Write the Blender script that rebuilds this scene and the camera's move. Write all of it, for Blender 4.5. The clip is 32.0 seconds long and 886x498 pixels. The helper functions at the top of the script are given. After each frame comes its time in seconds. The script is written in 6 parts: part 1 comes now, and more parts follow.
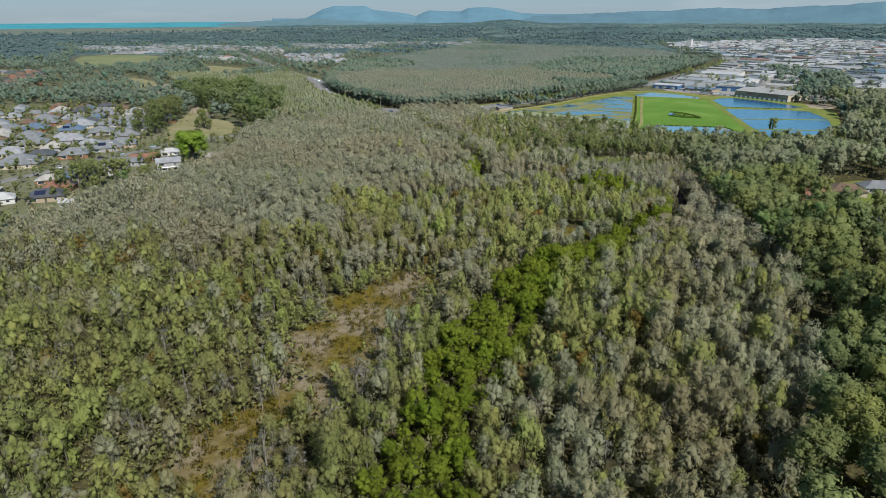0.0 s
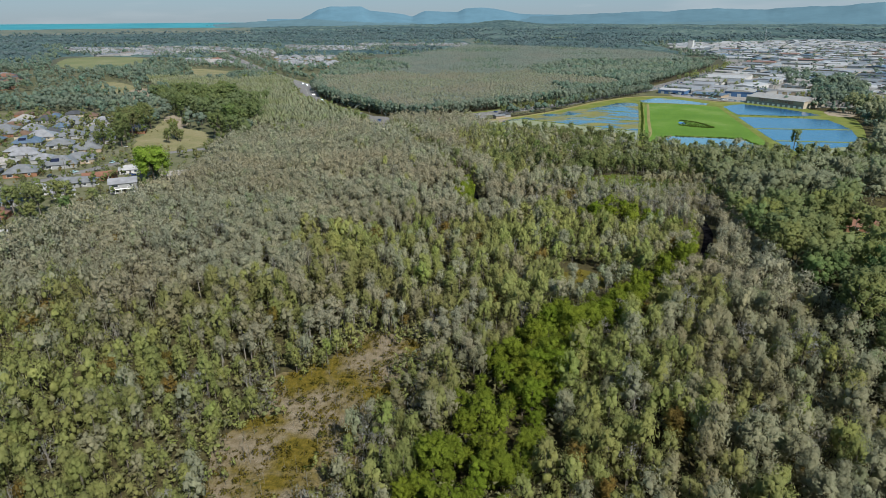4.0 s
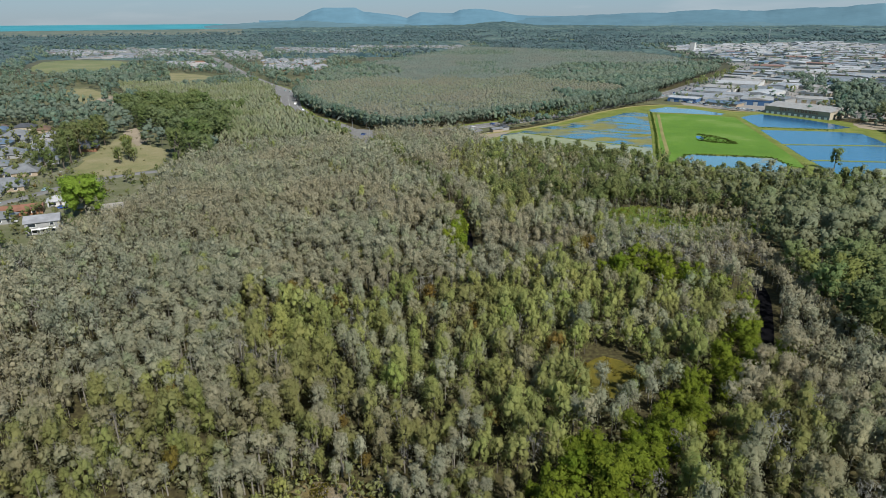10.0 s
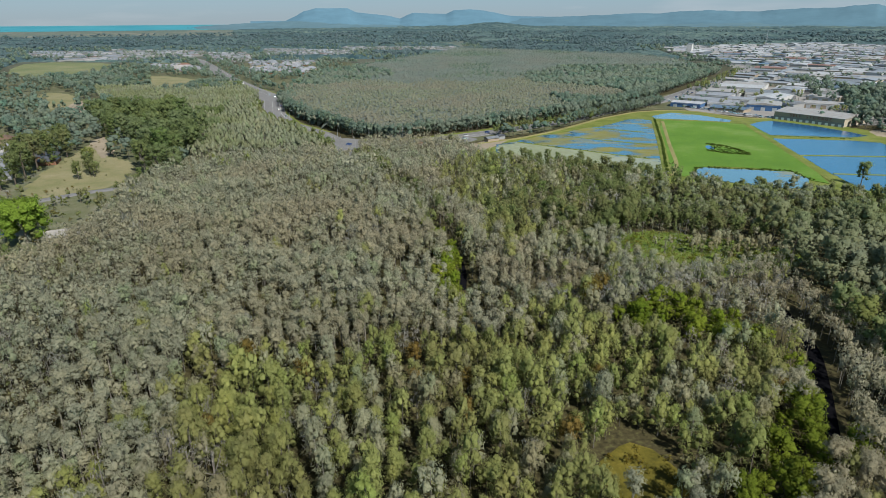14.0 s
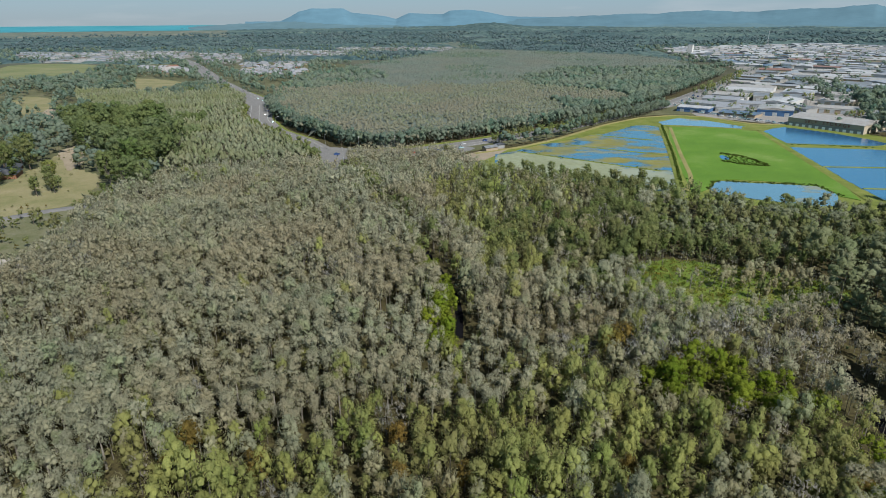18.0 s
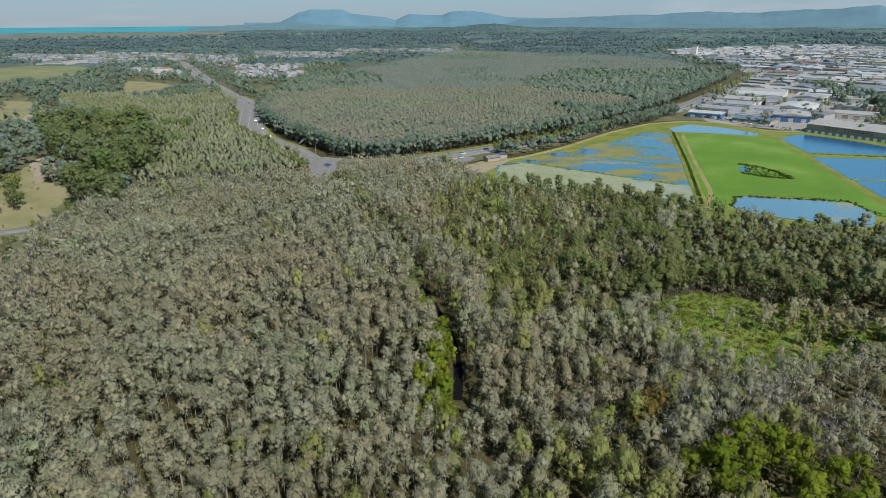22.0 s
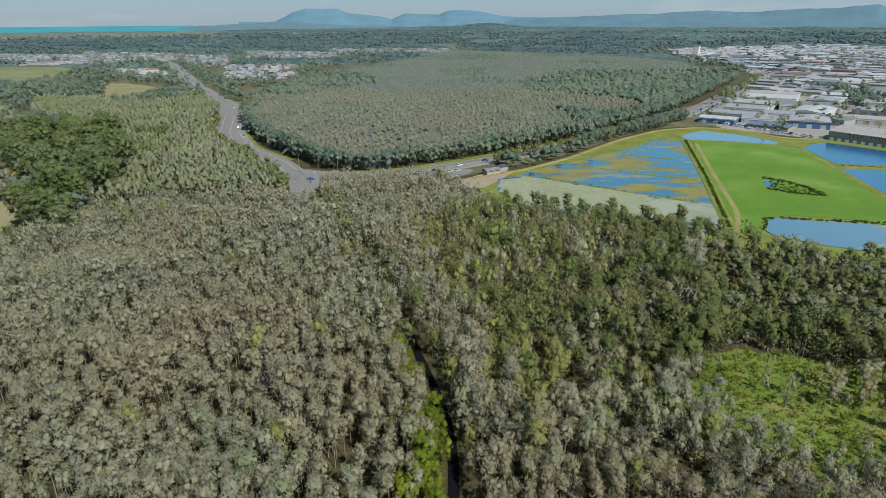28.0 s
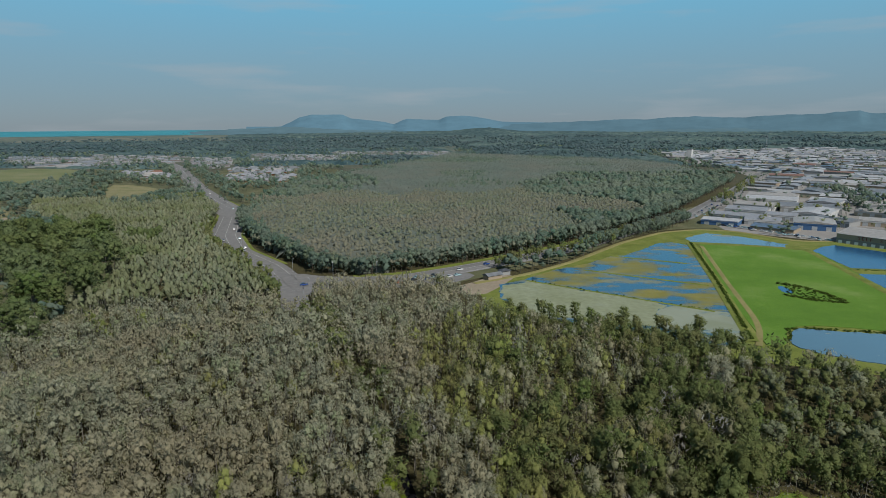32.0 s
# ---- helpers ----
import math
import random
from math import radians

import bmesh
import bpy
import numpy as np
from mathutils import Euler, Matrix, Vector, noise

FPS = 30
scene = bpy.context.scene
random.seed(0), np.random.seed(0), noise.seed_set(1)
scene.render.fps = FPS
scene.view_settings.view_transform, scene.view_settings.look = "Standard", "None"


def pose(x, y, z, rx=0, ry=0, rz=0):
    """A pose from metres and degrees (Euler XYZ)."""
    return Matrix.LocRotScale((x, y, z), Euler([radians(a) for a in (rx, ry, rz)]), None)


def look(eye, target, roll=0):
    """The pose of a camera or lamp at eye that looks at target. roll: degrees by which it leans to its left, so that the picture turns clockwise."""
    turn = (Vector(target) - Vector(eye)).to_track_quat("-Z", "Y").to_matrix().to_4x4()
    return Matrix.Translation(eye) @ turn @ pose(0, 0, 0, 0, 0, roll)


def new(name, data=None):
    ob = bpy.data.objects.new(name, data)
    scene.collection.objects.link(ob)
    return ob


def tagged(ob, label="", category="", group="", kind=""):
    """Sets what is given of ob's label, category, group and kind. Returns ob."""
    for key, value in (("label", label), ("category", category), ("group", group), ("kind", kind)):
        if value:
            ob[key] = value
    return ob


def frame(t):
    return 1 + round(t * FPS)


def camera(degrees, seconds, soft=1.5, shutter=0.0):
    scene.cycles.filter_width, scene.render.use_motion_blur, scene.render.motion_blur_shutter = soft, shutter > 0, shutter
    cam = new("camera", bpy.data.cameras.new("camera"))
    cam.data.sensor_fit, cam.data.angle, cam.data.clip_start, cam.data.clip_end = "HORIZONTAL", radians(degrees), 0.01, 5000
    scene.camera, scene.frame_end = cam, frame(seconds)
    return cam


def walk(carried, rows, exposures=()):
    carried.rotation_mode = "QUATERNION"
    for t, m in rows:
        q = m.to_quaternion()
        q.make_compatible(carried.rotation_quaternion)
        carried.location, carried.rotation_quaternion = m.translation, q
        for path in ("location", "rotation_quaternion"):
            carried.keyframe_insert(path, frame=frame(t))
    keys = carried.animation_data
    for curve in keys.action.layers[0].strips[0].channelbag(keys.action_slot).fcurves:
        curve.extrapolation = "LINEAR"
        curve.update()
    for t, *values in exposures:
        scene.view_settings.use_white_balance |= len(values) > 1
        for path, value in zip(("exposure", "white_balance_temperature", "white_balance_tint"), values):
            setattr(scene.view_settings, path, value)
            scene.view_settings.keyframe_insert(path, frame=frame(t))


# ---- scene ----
cam = camera(71.96, 32.0, soft=0.55)
# seconds, x, y, z, turn to the right, tilt down
PATH = [
    (0, 0.00, 0.00, 85.00, 0.000, 20.820),
    (0.5, 0.58, 5.73, 85.10, -0.081, 20.835),
    (1, 1.14, 11.38, 85.20, -0.173, 20.849),
    (1.5, 1.68, 16.96, 85.30, -0.279, 20.824),
    (2, 2.19, 22.47, 85.40, -0.353, 20.727),
    (2.5, 2.69, 27.91, 85.50, -0.198, 20.648),
    (3, 3.16, 33.29, 85.60, 0.034, 20.619),
    (3.5, 3.62, 38.61, 85.69, 0.278, 20.696),
    (5.5, 5.30, 59.31, 86.07, -0.054, 20.848),
    (6, 5.68, 64.35, 86.16, -0.166, 20.748),
    (6.5, 6.05, 69.34, 86.25, -0.172, 20.677),
    (7, 6.41, 74.29, 86.33, -0.015, 20.621),
    (7.5, 6.77, 79.18, 86.41, 0.143, 20.593),
    (8, 7.11, 84.03, 86.49, 0.304, 20.601),
    (8.5, 7.44, 88.83, 86.57, 0.376, 20.647),
    (9, 7.77, 93.59, 86.64, 0.434, 20.653),
    (9.5, 8.09, 98.30, 86.72, 0.525, 20.669),
    (10, 8.40, 102.97, 86.78, 0.643, 20.687),
    (10.5, 8.70, 107.60, 86.85, 0.709, 20.702),
    (11, 9.00, 112.19, 86.91, 0.756, 20.710),
    (11.5, 9.30, 116.74, 86.97, 0.809, 20.731),
    (12, 9.59, 121.25, 87.03, 0.877, 20.721),
    (12.5, 9.88, 125.72, 87.08, 0.966, 20.681),
    (13, 10.16, 130.15, 87.13, 1.068, 20.655),
    (13.5, 10.44, 134.54, 87.18, 1.158, 20.645),
    (14, 10.72, 138.89, 87.22, 1.220, 20.637),
    (14.5, 10.99, 143.20, 87.26, 1.283, 20.617),
    (16.5, 12.07, 160.03, 87.40, 1.479, 20.554),
    (17, 12.33, 164.13, 87.42, 1.521, 20.555),
    (17.5, 12.59, 168.19, 87.45, 1.529, 20.607),
    (18, 12.85, 172.20, 87.47, 1.517, 20.614),
    (18.5, 13.11, 176.17, 87.49, 1.511, 20.585),
    (19, 13.37, 180.10, 87.50, 1.529, 20.554),
    (19.5, 13.62, 183.97, 87.52, 1.596, 20.545),
    (20, 13.87, 187.80, 87.53, 1.606, 20.569),
    (20.5, 14.12, 191.57, 87.54, 1.564, 20.617),
    (21, 14.36, 195.29, 87.55, 1.495, 20.588),
    (21.5, 14.60, 198.96, 87.56, 1.477, 20.559),
    (22, 14.84, 202.57, 87.57, 1.503, 20.528),
    (22.5, 15.08, 206.13, 87.58, 1.568, 20.513),
    (23, 15.31, 209.62, 87.59, 1.593, 20.535),
    (23.5, 15.53, 213.05, 87.59, 1.632, 20.537),
    (24, 15.75, 216.42, 87.60, 1.650, 20.538),
    (24.5, 15.96, 219.72, 87.61, 1.662, 20.546),
    (25, 16.17, 222.95, 87.61, 1.686, 20.537),
    (25.5, 16.37, 226.11, 87.62, 1.709, 20.539),
    (27.5, 17.09, 237.97, 87.67, 1.763, 20.587),
    (28, 17.24, 240.73, 87.69, 1.783, 20.590),
    (28.5, 17.39, 243.40, 87.71, 1.788, 20.617),
    (29, 17.52, 245.97, 87.73, 1.768, 20.613),
    (29.5, 17.63, 248.45, 87.76, 1.751, 20.632),
    (30, 17.73, 250.82, 87.79, 1.741, 20.597),
    (30.5, 17.82, 253.09, 87.83, 1.739, 19.432),
    (31, 17.89, 255.25, 87.87, 1.759, 17.520),
    (31.5, 17.94, 257.31, 87.92, 1.809, 14.586),
    (32, 17.98, 259.24, 87.97, 1.862, 11.516),
]
LEAN = -0.305
walk(cam, [(t, pose(x, y, z, 90 - down, 0, -turn) @ pose(0, 0, 0, 0, 0, LEAN)) for t, x, y, z, turn, down in PATH],
     exposures=((0, 0.65, 6350, 10), (30, 0.65, 6350, 10), (31, 0.65 - 0.15, 6350, 10), (32, 0.65 - 0.55, 6350, 10)))

# ---------------------------------------------------------------- sky and sun
SUN = Vector((0.38, -0.60, 0.70)).normalized()
world = bpy.data.worlds.new("sky")
scene.world = world
world.use_nodes = True
wn = world.node_tree.nodes
sky = wn.new("ShaderNodeTexSky")
sky.sky_type, sky.sun_disc = "NISHITA", False
sky.sun_elevation, sky.sun_rotation = math.asin(SUN.z), math.atan2(SUN.x, SUN.y)
sky.air_density, sky.dust_density, sky.ozone_density = 1.0, 0.2, 1.0
wn["Background"].inputs["Strength"].default_value = 0.062


def wlink(a, b):
    world.node_tree.links.new(a, b)


# thin streaks of cloud
wco = wn.new("ShaderNodeTexCoord")
wmap = wn.new("ShaderNodeMapping")
wmap.inputs["Scale"].default_value = (2.2, 2.2, 16)
wnoise = wn.new("ShaderNodeTexNoise")
wnoise.inputs["Scale"].default_value, wnoise.inputs["Detail"].default_value = 1.7, 6
wramp = wn.new("ShaderNodeValToRGB")
wramp.color_ramp.elements[0].position, wramp.color_ramp.elements[1].position = 0.54, 0.76
wmix = wn.new("ShaderNodeMixRGB")
wmix.inputs[2].default_value = (5.5, 6.0, 6.4, 1)
wmul = wn.new("ShaderNodeMath")
wmul.operation = "MULTIPLY"
wmul.inputs[1].default_value = 0.55
wlink(wco.outputs["Generated"], wmap.inputs["Vector"])
wlink(wmap.outputs["Vector"], wnoise.inputs["Vector"])
wlink(wnoise.outputs["Fac"], wramp.inputs["Fac"])
wlink(wramp.outputs["Color"], wmul.inputs[0])
wlink(wmul.outputs["Value"], wmix.inputs["Fac"])
# pale blue haze low over the horizon
wsep = wn.new("ShaderNodeSeparateXYZ")
wlink(wco.outputs["Generated"], wsep.inputs[0])
wlow = wn.new("ShaderNodeMapRange")
wlow.inputs["From Min"].default_value, wlow.inputs["From Max"].default_value = 0.18, 0.55
wlow.inputs["To Min"].default_value, wlow.inputs["To Max"].default_value = 0.9, 0.0
wlink(wsep.outputs["Z"], wlow.inputs["Value"])
wband = wn.new("ShaderNodeValToRGB")
wband.color_ramp.elements[0].color = (2.95, 3.95, 4.7, 1)
wband.color_ramp.elements[1].position, wband.color_ramp.elements[1].color = 0.22, (2.3, 7.1, 10.2, 1)
mid = wband.color_ramp.elements.new(0.09)
mid.color = (2.85, 5.2, 6.7, 1)
wlink(wsep.outputs["Z"], wband.inputs["Fac"])
whaze = wn.new("ShaderNodeMixRGB")
wlink(wlow.outputs["Result"], whaze.inputs["Fac"])
wlink(sky.outputs["Color"], whaze.inputs[1])
wlink(wband.outputs["Color"], whaze.inputs[2])
wlink(whaze.outputs["Color"], wmix.inputs[1])
wlink(wmix.outputs["Color"], wn["Background"].inputs["Color"])

sun = new("sun", bpy.data.lights.new("sun", "SUN"))
sun.data.energy, sun.data.angle, sun.data.color = 5.0, radians(0.6), (1.0, 0.965, 0.90)
sun.matrix_world = look(SUN * 500, (0, 0, 0))


# ---------------------------------------------------------------- materials
class Nodes:
    """A small helper that builds one node material."""

    def __init__(self, name, rough=0.8, spec=0.3, metal=0.0):
        self.mat = bpy.data.materials.new(name)
        self.mat.use_nodes = True
        self.tree = self.mat.node_tree
        self.bsdf = self.tree.nodes["Principled BSDF"]
        self.bsdf.inputs["Roughness"].default_value = rough
        self.bsdf.inputs["Specular IOR Level"].default_value = spec
        self.bsdf.inputs["Metallic"].default_value = metal

    def add(self, kind, **sockets):
        n = self.tree.nodes.new("ShaderNode" + kind)
        for key, value in sockets.items():
            n.inputs[key].default_value = value
        return n

    def link(self, a, b):
        self.tree.links.new(a, b)

    def place(self):
        return self.add("NewGeometry").outputs["Position"]

    def noise(self, scale, detail=4.0, vector=None, rough=0.55):
        n = self.add("TexNoise", Scale=scale, Detail=detail, Roughness=rough)
        self.link(vector or self.place(), n.inputs["Vector"])
        return n.outputs["Fac"]

    def ramp(self, fac, *stops):
        n = self.add("ValToRGB")
        e = n.color_ramp.elements
        while len(e) < len(stops):
            e.new(0.5)
        for k, (p, c) in enumerate(stops):
            e[k].position, e[k].color = p, (*c, 1)
        self.link(fac, n.inputs["Fac"])
        return n.outputs["Color"]

    def mix(self, fac, a, b, blend="MIX"):
        n = self.add("MixRGB")
        n.blend_type = blend
        for key, value in (("Fac", fac), ("Color1", a), ("Color2", b)):
            if isinstance(value, (int, float)):
                n.inputs[key].default_value = value
            elif isinstance(value, tuple):
                n.inputs[key].default_value = (*value, 1)
            else:
                self.link(value, n.inputs[key])
        return n.outputs["Color"]

    def bump(self, fac, strength, distance):
        n = self.add("Bump", Strength=strength, Distance=distance)
        self.link(fac, n.inputs["Height"])
        self.link(n.outputs["Normal"], self.bsdf.inputs["Normal"])

    def colour(self, c):
        if isinstance(c, tuple):
            self.bsdf.inputs["Base Color"].default_value = (*c, 1)
        else:
            self.link(c, self.bsdf.inputs["Base Color"])
        return self.mat


def leaf_material(name, dark, mid, light, patch=None, patch_scale=0.02, kinds=((0.84, 0.95, 0.75), (0.95, 0.95, 0.95), (1.0, 0.93, 0.86))):
    """Foliage: every spray and every tree its own tone, patches over tens of metres."""
    m = Nodes(name, rough=0.75, spec=0.06)
    rnd = m.add("NewGeometry").outputs["Random Per Island"]
    col = m.ramp(rnd, (0.0, dark), (0.5, mid), (1.0, light))
    own = m.add("Attribute")
    own.attribute_name = "tone"
    turn = m.add("Math")
    turn.operation = "ADD"
    m.link(own.outputs["Fac"], turn.inputs[0])
    m.link(m.add("ObjectInfo").outputs["Random"], turn.inputs[1])
    frac = m.add("Math")
    frac.operation = "FRACT"
    m.link(turn.outputs[0], frac.inputs[0])
    a, b, c = kinds
    tint = m.ramp(frac.outputs[0], (0.0, a), (0.22, tuple(v * 0.82 for v in b)), (0.5, b), (0.8, c), (0.9, tuple(min(1, v * 1.15) for v in b)), (1.0, tuple(v * 0.9 for v in c)))
    col = m.mix(0.85, col, tint, "MULTIPLY")
    tone = m.noise(0.05, 3)
    col = m.mix(0.6, col, m.ramp(tone, (0.3, (0.36, 0.38, 0.36)), (0.7, (0.64, 0.62, 0.58))), "OVERLAY")
    fleck = m.noise(2.6, 4, rough=0.7)
    col = m.mix(0.5, col, m.ramp(fleck, (0.32, (0.30, 0.31, 0.30)), (0.50, (0.5, 0.5, 0.5)), (0.68, (0.68, 0.67, 0.64))), "OVERLAY")
    m.bump(fleck, 0.9, 0.5)
    if patch:
        big = m.ramp(m.noise(patch_scale, 5), (0.46, (0, 0, 0)), (0.62, (1, 1, 1)))
        col = m.mix(big, col, m.mix(0.7, col, patch))
    m.colour(col)
    tr = m.add("BsdfTranslucent")
    m.link(col, tr.inputs["Color"])
    mx = m.add("MixShader", Fac=0.52)
    m.link(m.bsdf.outputs[0], mx.inputs[1])
    m.link(tr.outputs[0], mx.inputs[2])
    m.link(mx.outputs[0], m.tree.nodes["Material Output"].inputs["Surface"])
    return m.mat


def plain(name, c, rough=0.7, spec=0.3, metal=0.0, grain=6.0, amount=0.25, bump=0.0):
    """One surface with mottling at two scales."""
    m = Nodes(name, rough, spec, metal)
    a = m.noise(grain, 5)
    b = m.noise(grain * 0.07, 3)
    lo, hi = tuple(v * (1 - amount) for v in c), tuple(min(1, v * (1 + amount)) for v in c)
    col = m.ramp(a, (0.25, lo), (0.75, hi))
    col = m.mix(0.5, col, m.ramp(b, (0.3, lo), (0.7, hi)))
    if bump:
        m.bump(a, 0.6, bump)
    return m.colour(col)


def tones(r, g, b, spread=0.30):
    """Dark, middle and light tone of a leaf colour."""
    return tuple(tuple(v * k for v in (r, g, b)) for k in (1 - spread, 1.0, 1 + spread))


LEAF = {
    "paperbark": leaf_material("paperbark_leaves", *tones(0.364, 0.370, 0.272, 0.10), (0.352, 0.308, 0.200), 0.017),
    "teatree": leaf_material("tea_tree_leaves", *tones(0.300, 0.328, 0.118, 0.14), (0.240, 0.225, 0.095), 0.03),
    "mangrove": leaf_material("mangrove_leaves", *tones(0.188, 0.238, 0.030, 0.16)),
    "gum": leaf_material("gum_leaves", *tones(0.200, 0.246, 0.112, 0.2), (0.220, 0.225, 0.080), 0.03, ((0.60, 0.80, 0.62), (0.95, 0.95, 0.95), (1.15, 1.0, 0.62))),
    # distance haze is mixed into this leaf colour as extra blue
    "gum_hazed": leaf_material("hazed_hinterland_leaves", *tones(0.152, 0.210, 0.168, 0.20), (0.205, 0.236, 0.178), 0.012, ((0.66, 0.86, 0.80), (0.95, 0.95, 0.95), (1.12, 1.02, 0.80))),
    "casuarina": leaf_material("casuarina_needles", *tones(0.180, 0.215, 0.085, 0.22), (0.185, 0.175, 0.085), 0.05),
    "bare": leaf_material("dry_twigs", *tones(0.30, 0.295, 0.275, 0.3)),
    "swamp": leaf_material("swamp_tree_leaves", *tones(0.335, 0.345, 0.235, 0.12), (0.275, 0.240, 0.130), 0.03),
    "rust": leaf_material("rusty_leaves", *tones(0.205, 0.150, 0.045, 0.35)),
    "tussock": leaf_material("golden_tussock", *tones(0.165, 0.130, 0.022, 0.4), (0.105, 0.110, 0.020), 0.1),
    "sapling": leaf_material("sapling_leaves", *tones(0.262, 0.262, 0.140, 0.2), (0.195, 0.180, 0.075), 0.03),
    "grass": leaf_material("marsh_grass_blades", *tones(0.180, 0.215, 0.045, 0.2), (0.215, 0.190, 0.055), 0.07),
    "reed": leaf_material("dark_reeds", *tones(0.085, 0.128, 0.026, 0.3)),
    "fig": leaf_material("bright_green_leaves", *tones(0.225, 0.335, 0.055, 0.2)),
    "west": leaf_material("west_wood_leaves", *tones(0.262, 0.285, 0.190, 0.12), (0.190, 0.215, 0.095), 0.02),
    "grove": leaf_material("dark_grove_leaves", *tones(0.158, 0.200, 0.082, 0.2), (0.175, 0.215, 0.110), 0.02),
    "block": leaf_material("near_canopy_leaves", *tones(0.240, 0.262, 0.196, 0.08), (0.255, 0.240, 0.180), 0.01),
    # haze painted in: the far canopy and the forest leaves are bluer than near ones
    "block_hazed": leaf_material("hazed_canopy_leaves", *tones(0.202, 0.246, 0.222, 0.07), (0.225, 0.232, 0.190), 0.01),
    "far": leaf_material("hazed_forest_leaves", *tones(0.112, 0.166, 0.184, 0.12), (0.135, 0.175, 0.180), 0.004),
    "shrub": leaf_material("garden_shrub_leaves", *tones(0.125, 0.155, 0.045, 0.4), (0.18, 0.12, 0.06), 0.06),
}
BARK = {
    "pale": plain("papery_bark", (0.15, 0.138, 0.115), 0.9, 0.1, grain=9, amount=0.4, bump=0.02),
    "grey": plain("grey_bark", (0.10, 0.09, 0.074), 0.9, 0.1, grain=9, amount=0.4, bump=0.02),
    "dark": plain("dark_bark", (0.075, 0.062, 0.048), 0.9, 0.1, grain=9, amount=0.4, bump=0.02),
}


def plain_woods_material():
    """Treetops of the far plain: single crowns, stands and wide belts of woods, with haze painted in as blue."""
    m = Nodes("hazed_treetops", rough=0.9, spec=0.05)
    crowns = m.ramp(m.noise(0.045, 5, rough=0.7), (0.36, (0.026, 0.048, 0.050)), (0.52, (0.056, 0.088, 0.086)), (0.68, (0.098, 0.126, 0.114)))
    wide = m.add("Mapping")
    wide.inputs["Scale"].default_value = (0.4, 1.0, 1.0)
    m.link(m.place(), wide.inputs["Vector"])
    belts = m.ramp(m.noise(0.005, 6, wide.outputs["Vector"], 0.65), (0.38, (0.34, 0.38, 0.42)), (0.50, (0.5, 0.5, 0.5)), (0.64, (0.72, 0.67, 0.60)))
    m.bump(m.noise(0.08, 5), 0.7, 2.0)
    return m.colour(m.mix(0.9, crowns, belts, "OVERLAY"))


M_PLAIN = plain_woods_material()


def ground_material():
    m = Nodes("forest_floor", rough=0.95, spec=0.1)
    litter = m.ramp(m.noise(0.9, 8), (0.3, (0.024, 0.021, 0.010)), (0.55, (0.052, 0.045, 0.020)), (0.75, (0.085, 0.085, 0.030)))
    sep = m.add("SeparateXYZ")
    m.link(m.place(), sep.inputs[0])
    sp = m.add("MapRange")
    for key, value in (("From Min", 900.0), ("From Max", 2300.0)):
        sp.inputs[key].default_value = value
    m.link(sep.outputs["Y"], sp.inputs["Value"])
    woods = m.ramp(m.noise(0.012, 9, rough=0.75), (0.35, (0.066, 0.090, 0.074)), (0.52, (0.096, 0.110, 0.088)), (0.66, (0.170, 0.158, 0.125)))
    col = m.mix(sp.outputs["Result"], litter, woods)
    m.bump(m.noise(0.35, 8), 0.7, 0.5)
    return m.colour(col)


def sedge_material():
    m = Nodes("brown_sedge", rough=0.95, spec=0.1)
    a = m.ramp(m.noise(0.5, 9, rough=0.7), (0.3, (0.076, 0.057, 0.024)), (0.5, (0.162, 0.132, 0.084)), (0.7, (0.205, 0.173, 0.125)))
    b = m.ramp(m.noise(0.055, 5), (0.46, (0, 0, 0)), (0.58, (1, 1, 1)))
    col = m.mix(b, a, m.ramp(m.noise(0.9, 7), (0.3, (0.049, 0.043, 0.005)), (0.7, (0.140, 0.103, 0.016))))
    m.bump(m.noise(2.5, 7), 1.0, 0.4)
    return m.colour(col)


def grass_material(name, lo, mid, hi, scale=0.08, fine=1.6):
    m = Nodes(name, rough=0.9, spec=0.15)
    col = m.ramp(m.noise(scale, 8, rough=0.68), (0.3, lo), (0.52, mid), (0.72, hi))
    col = m.mix(0.5, col, m.ramp(m.noise(fine, 6), (0.3, (0.36, 0.36, 0.36)), (0.7, (0.64, 0.64, 0.64))), "OVERLAY")
    m.bump(m.noise(fine, 6), 0.8, 0.15)
    return m.colour(col)


def water_material(name, deep, algae=None, cover=0.5, scale=0.02, stretch=1.0):
    m = Nodes(name, rough=0.16, spec=0.5)
    base = m.ramp(m.noise(0.01, 3), (0.3, deep), (0.7, tuple(v * 1.25 for v in deep)))
    if algae:
        mp = m.add("Mapping")
        mp.inputs["Rotation"].default_value = (0, 0, radians(-38))
        mp.inputs["Scale"].default_value = (1, stretch, 1)
        m.link(m.place(), mp.inputs["Vector"])
        mask = m.ramp(m.noise(scale, 7, mp.outputs["Vector"], 0.62), (cover, (0, 0, 0)), (cover + 0.05, (1, 1, 1)))
        weed = m.ramp(m.noise(0.05, 6), (0.35, algae[0]), (0.6, algae[1]))
        base = m.mix(mask, base, weed)
        m.link(m.mix(mask, (0.07, 0.07, 0.07), (0.7, 0.7, 0.7)), m.bsdf.inputs["Roughness"])
    m.bump(m.noise(1.3, 3), 0.35, 0.10)
    return m.colour(base)


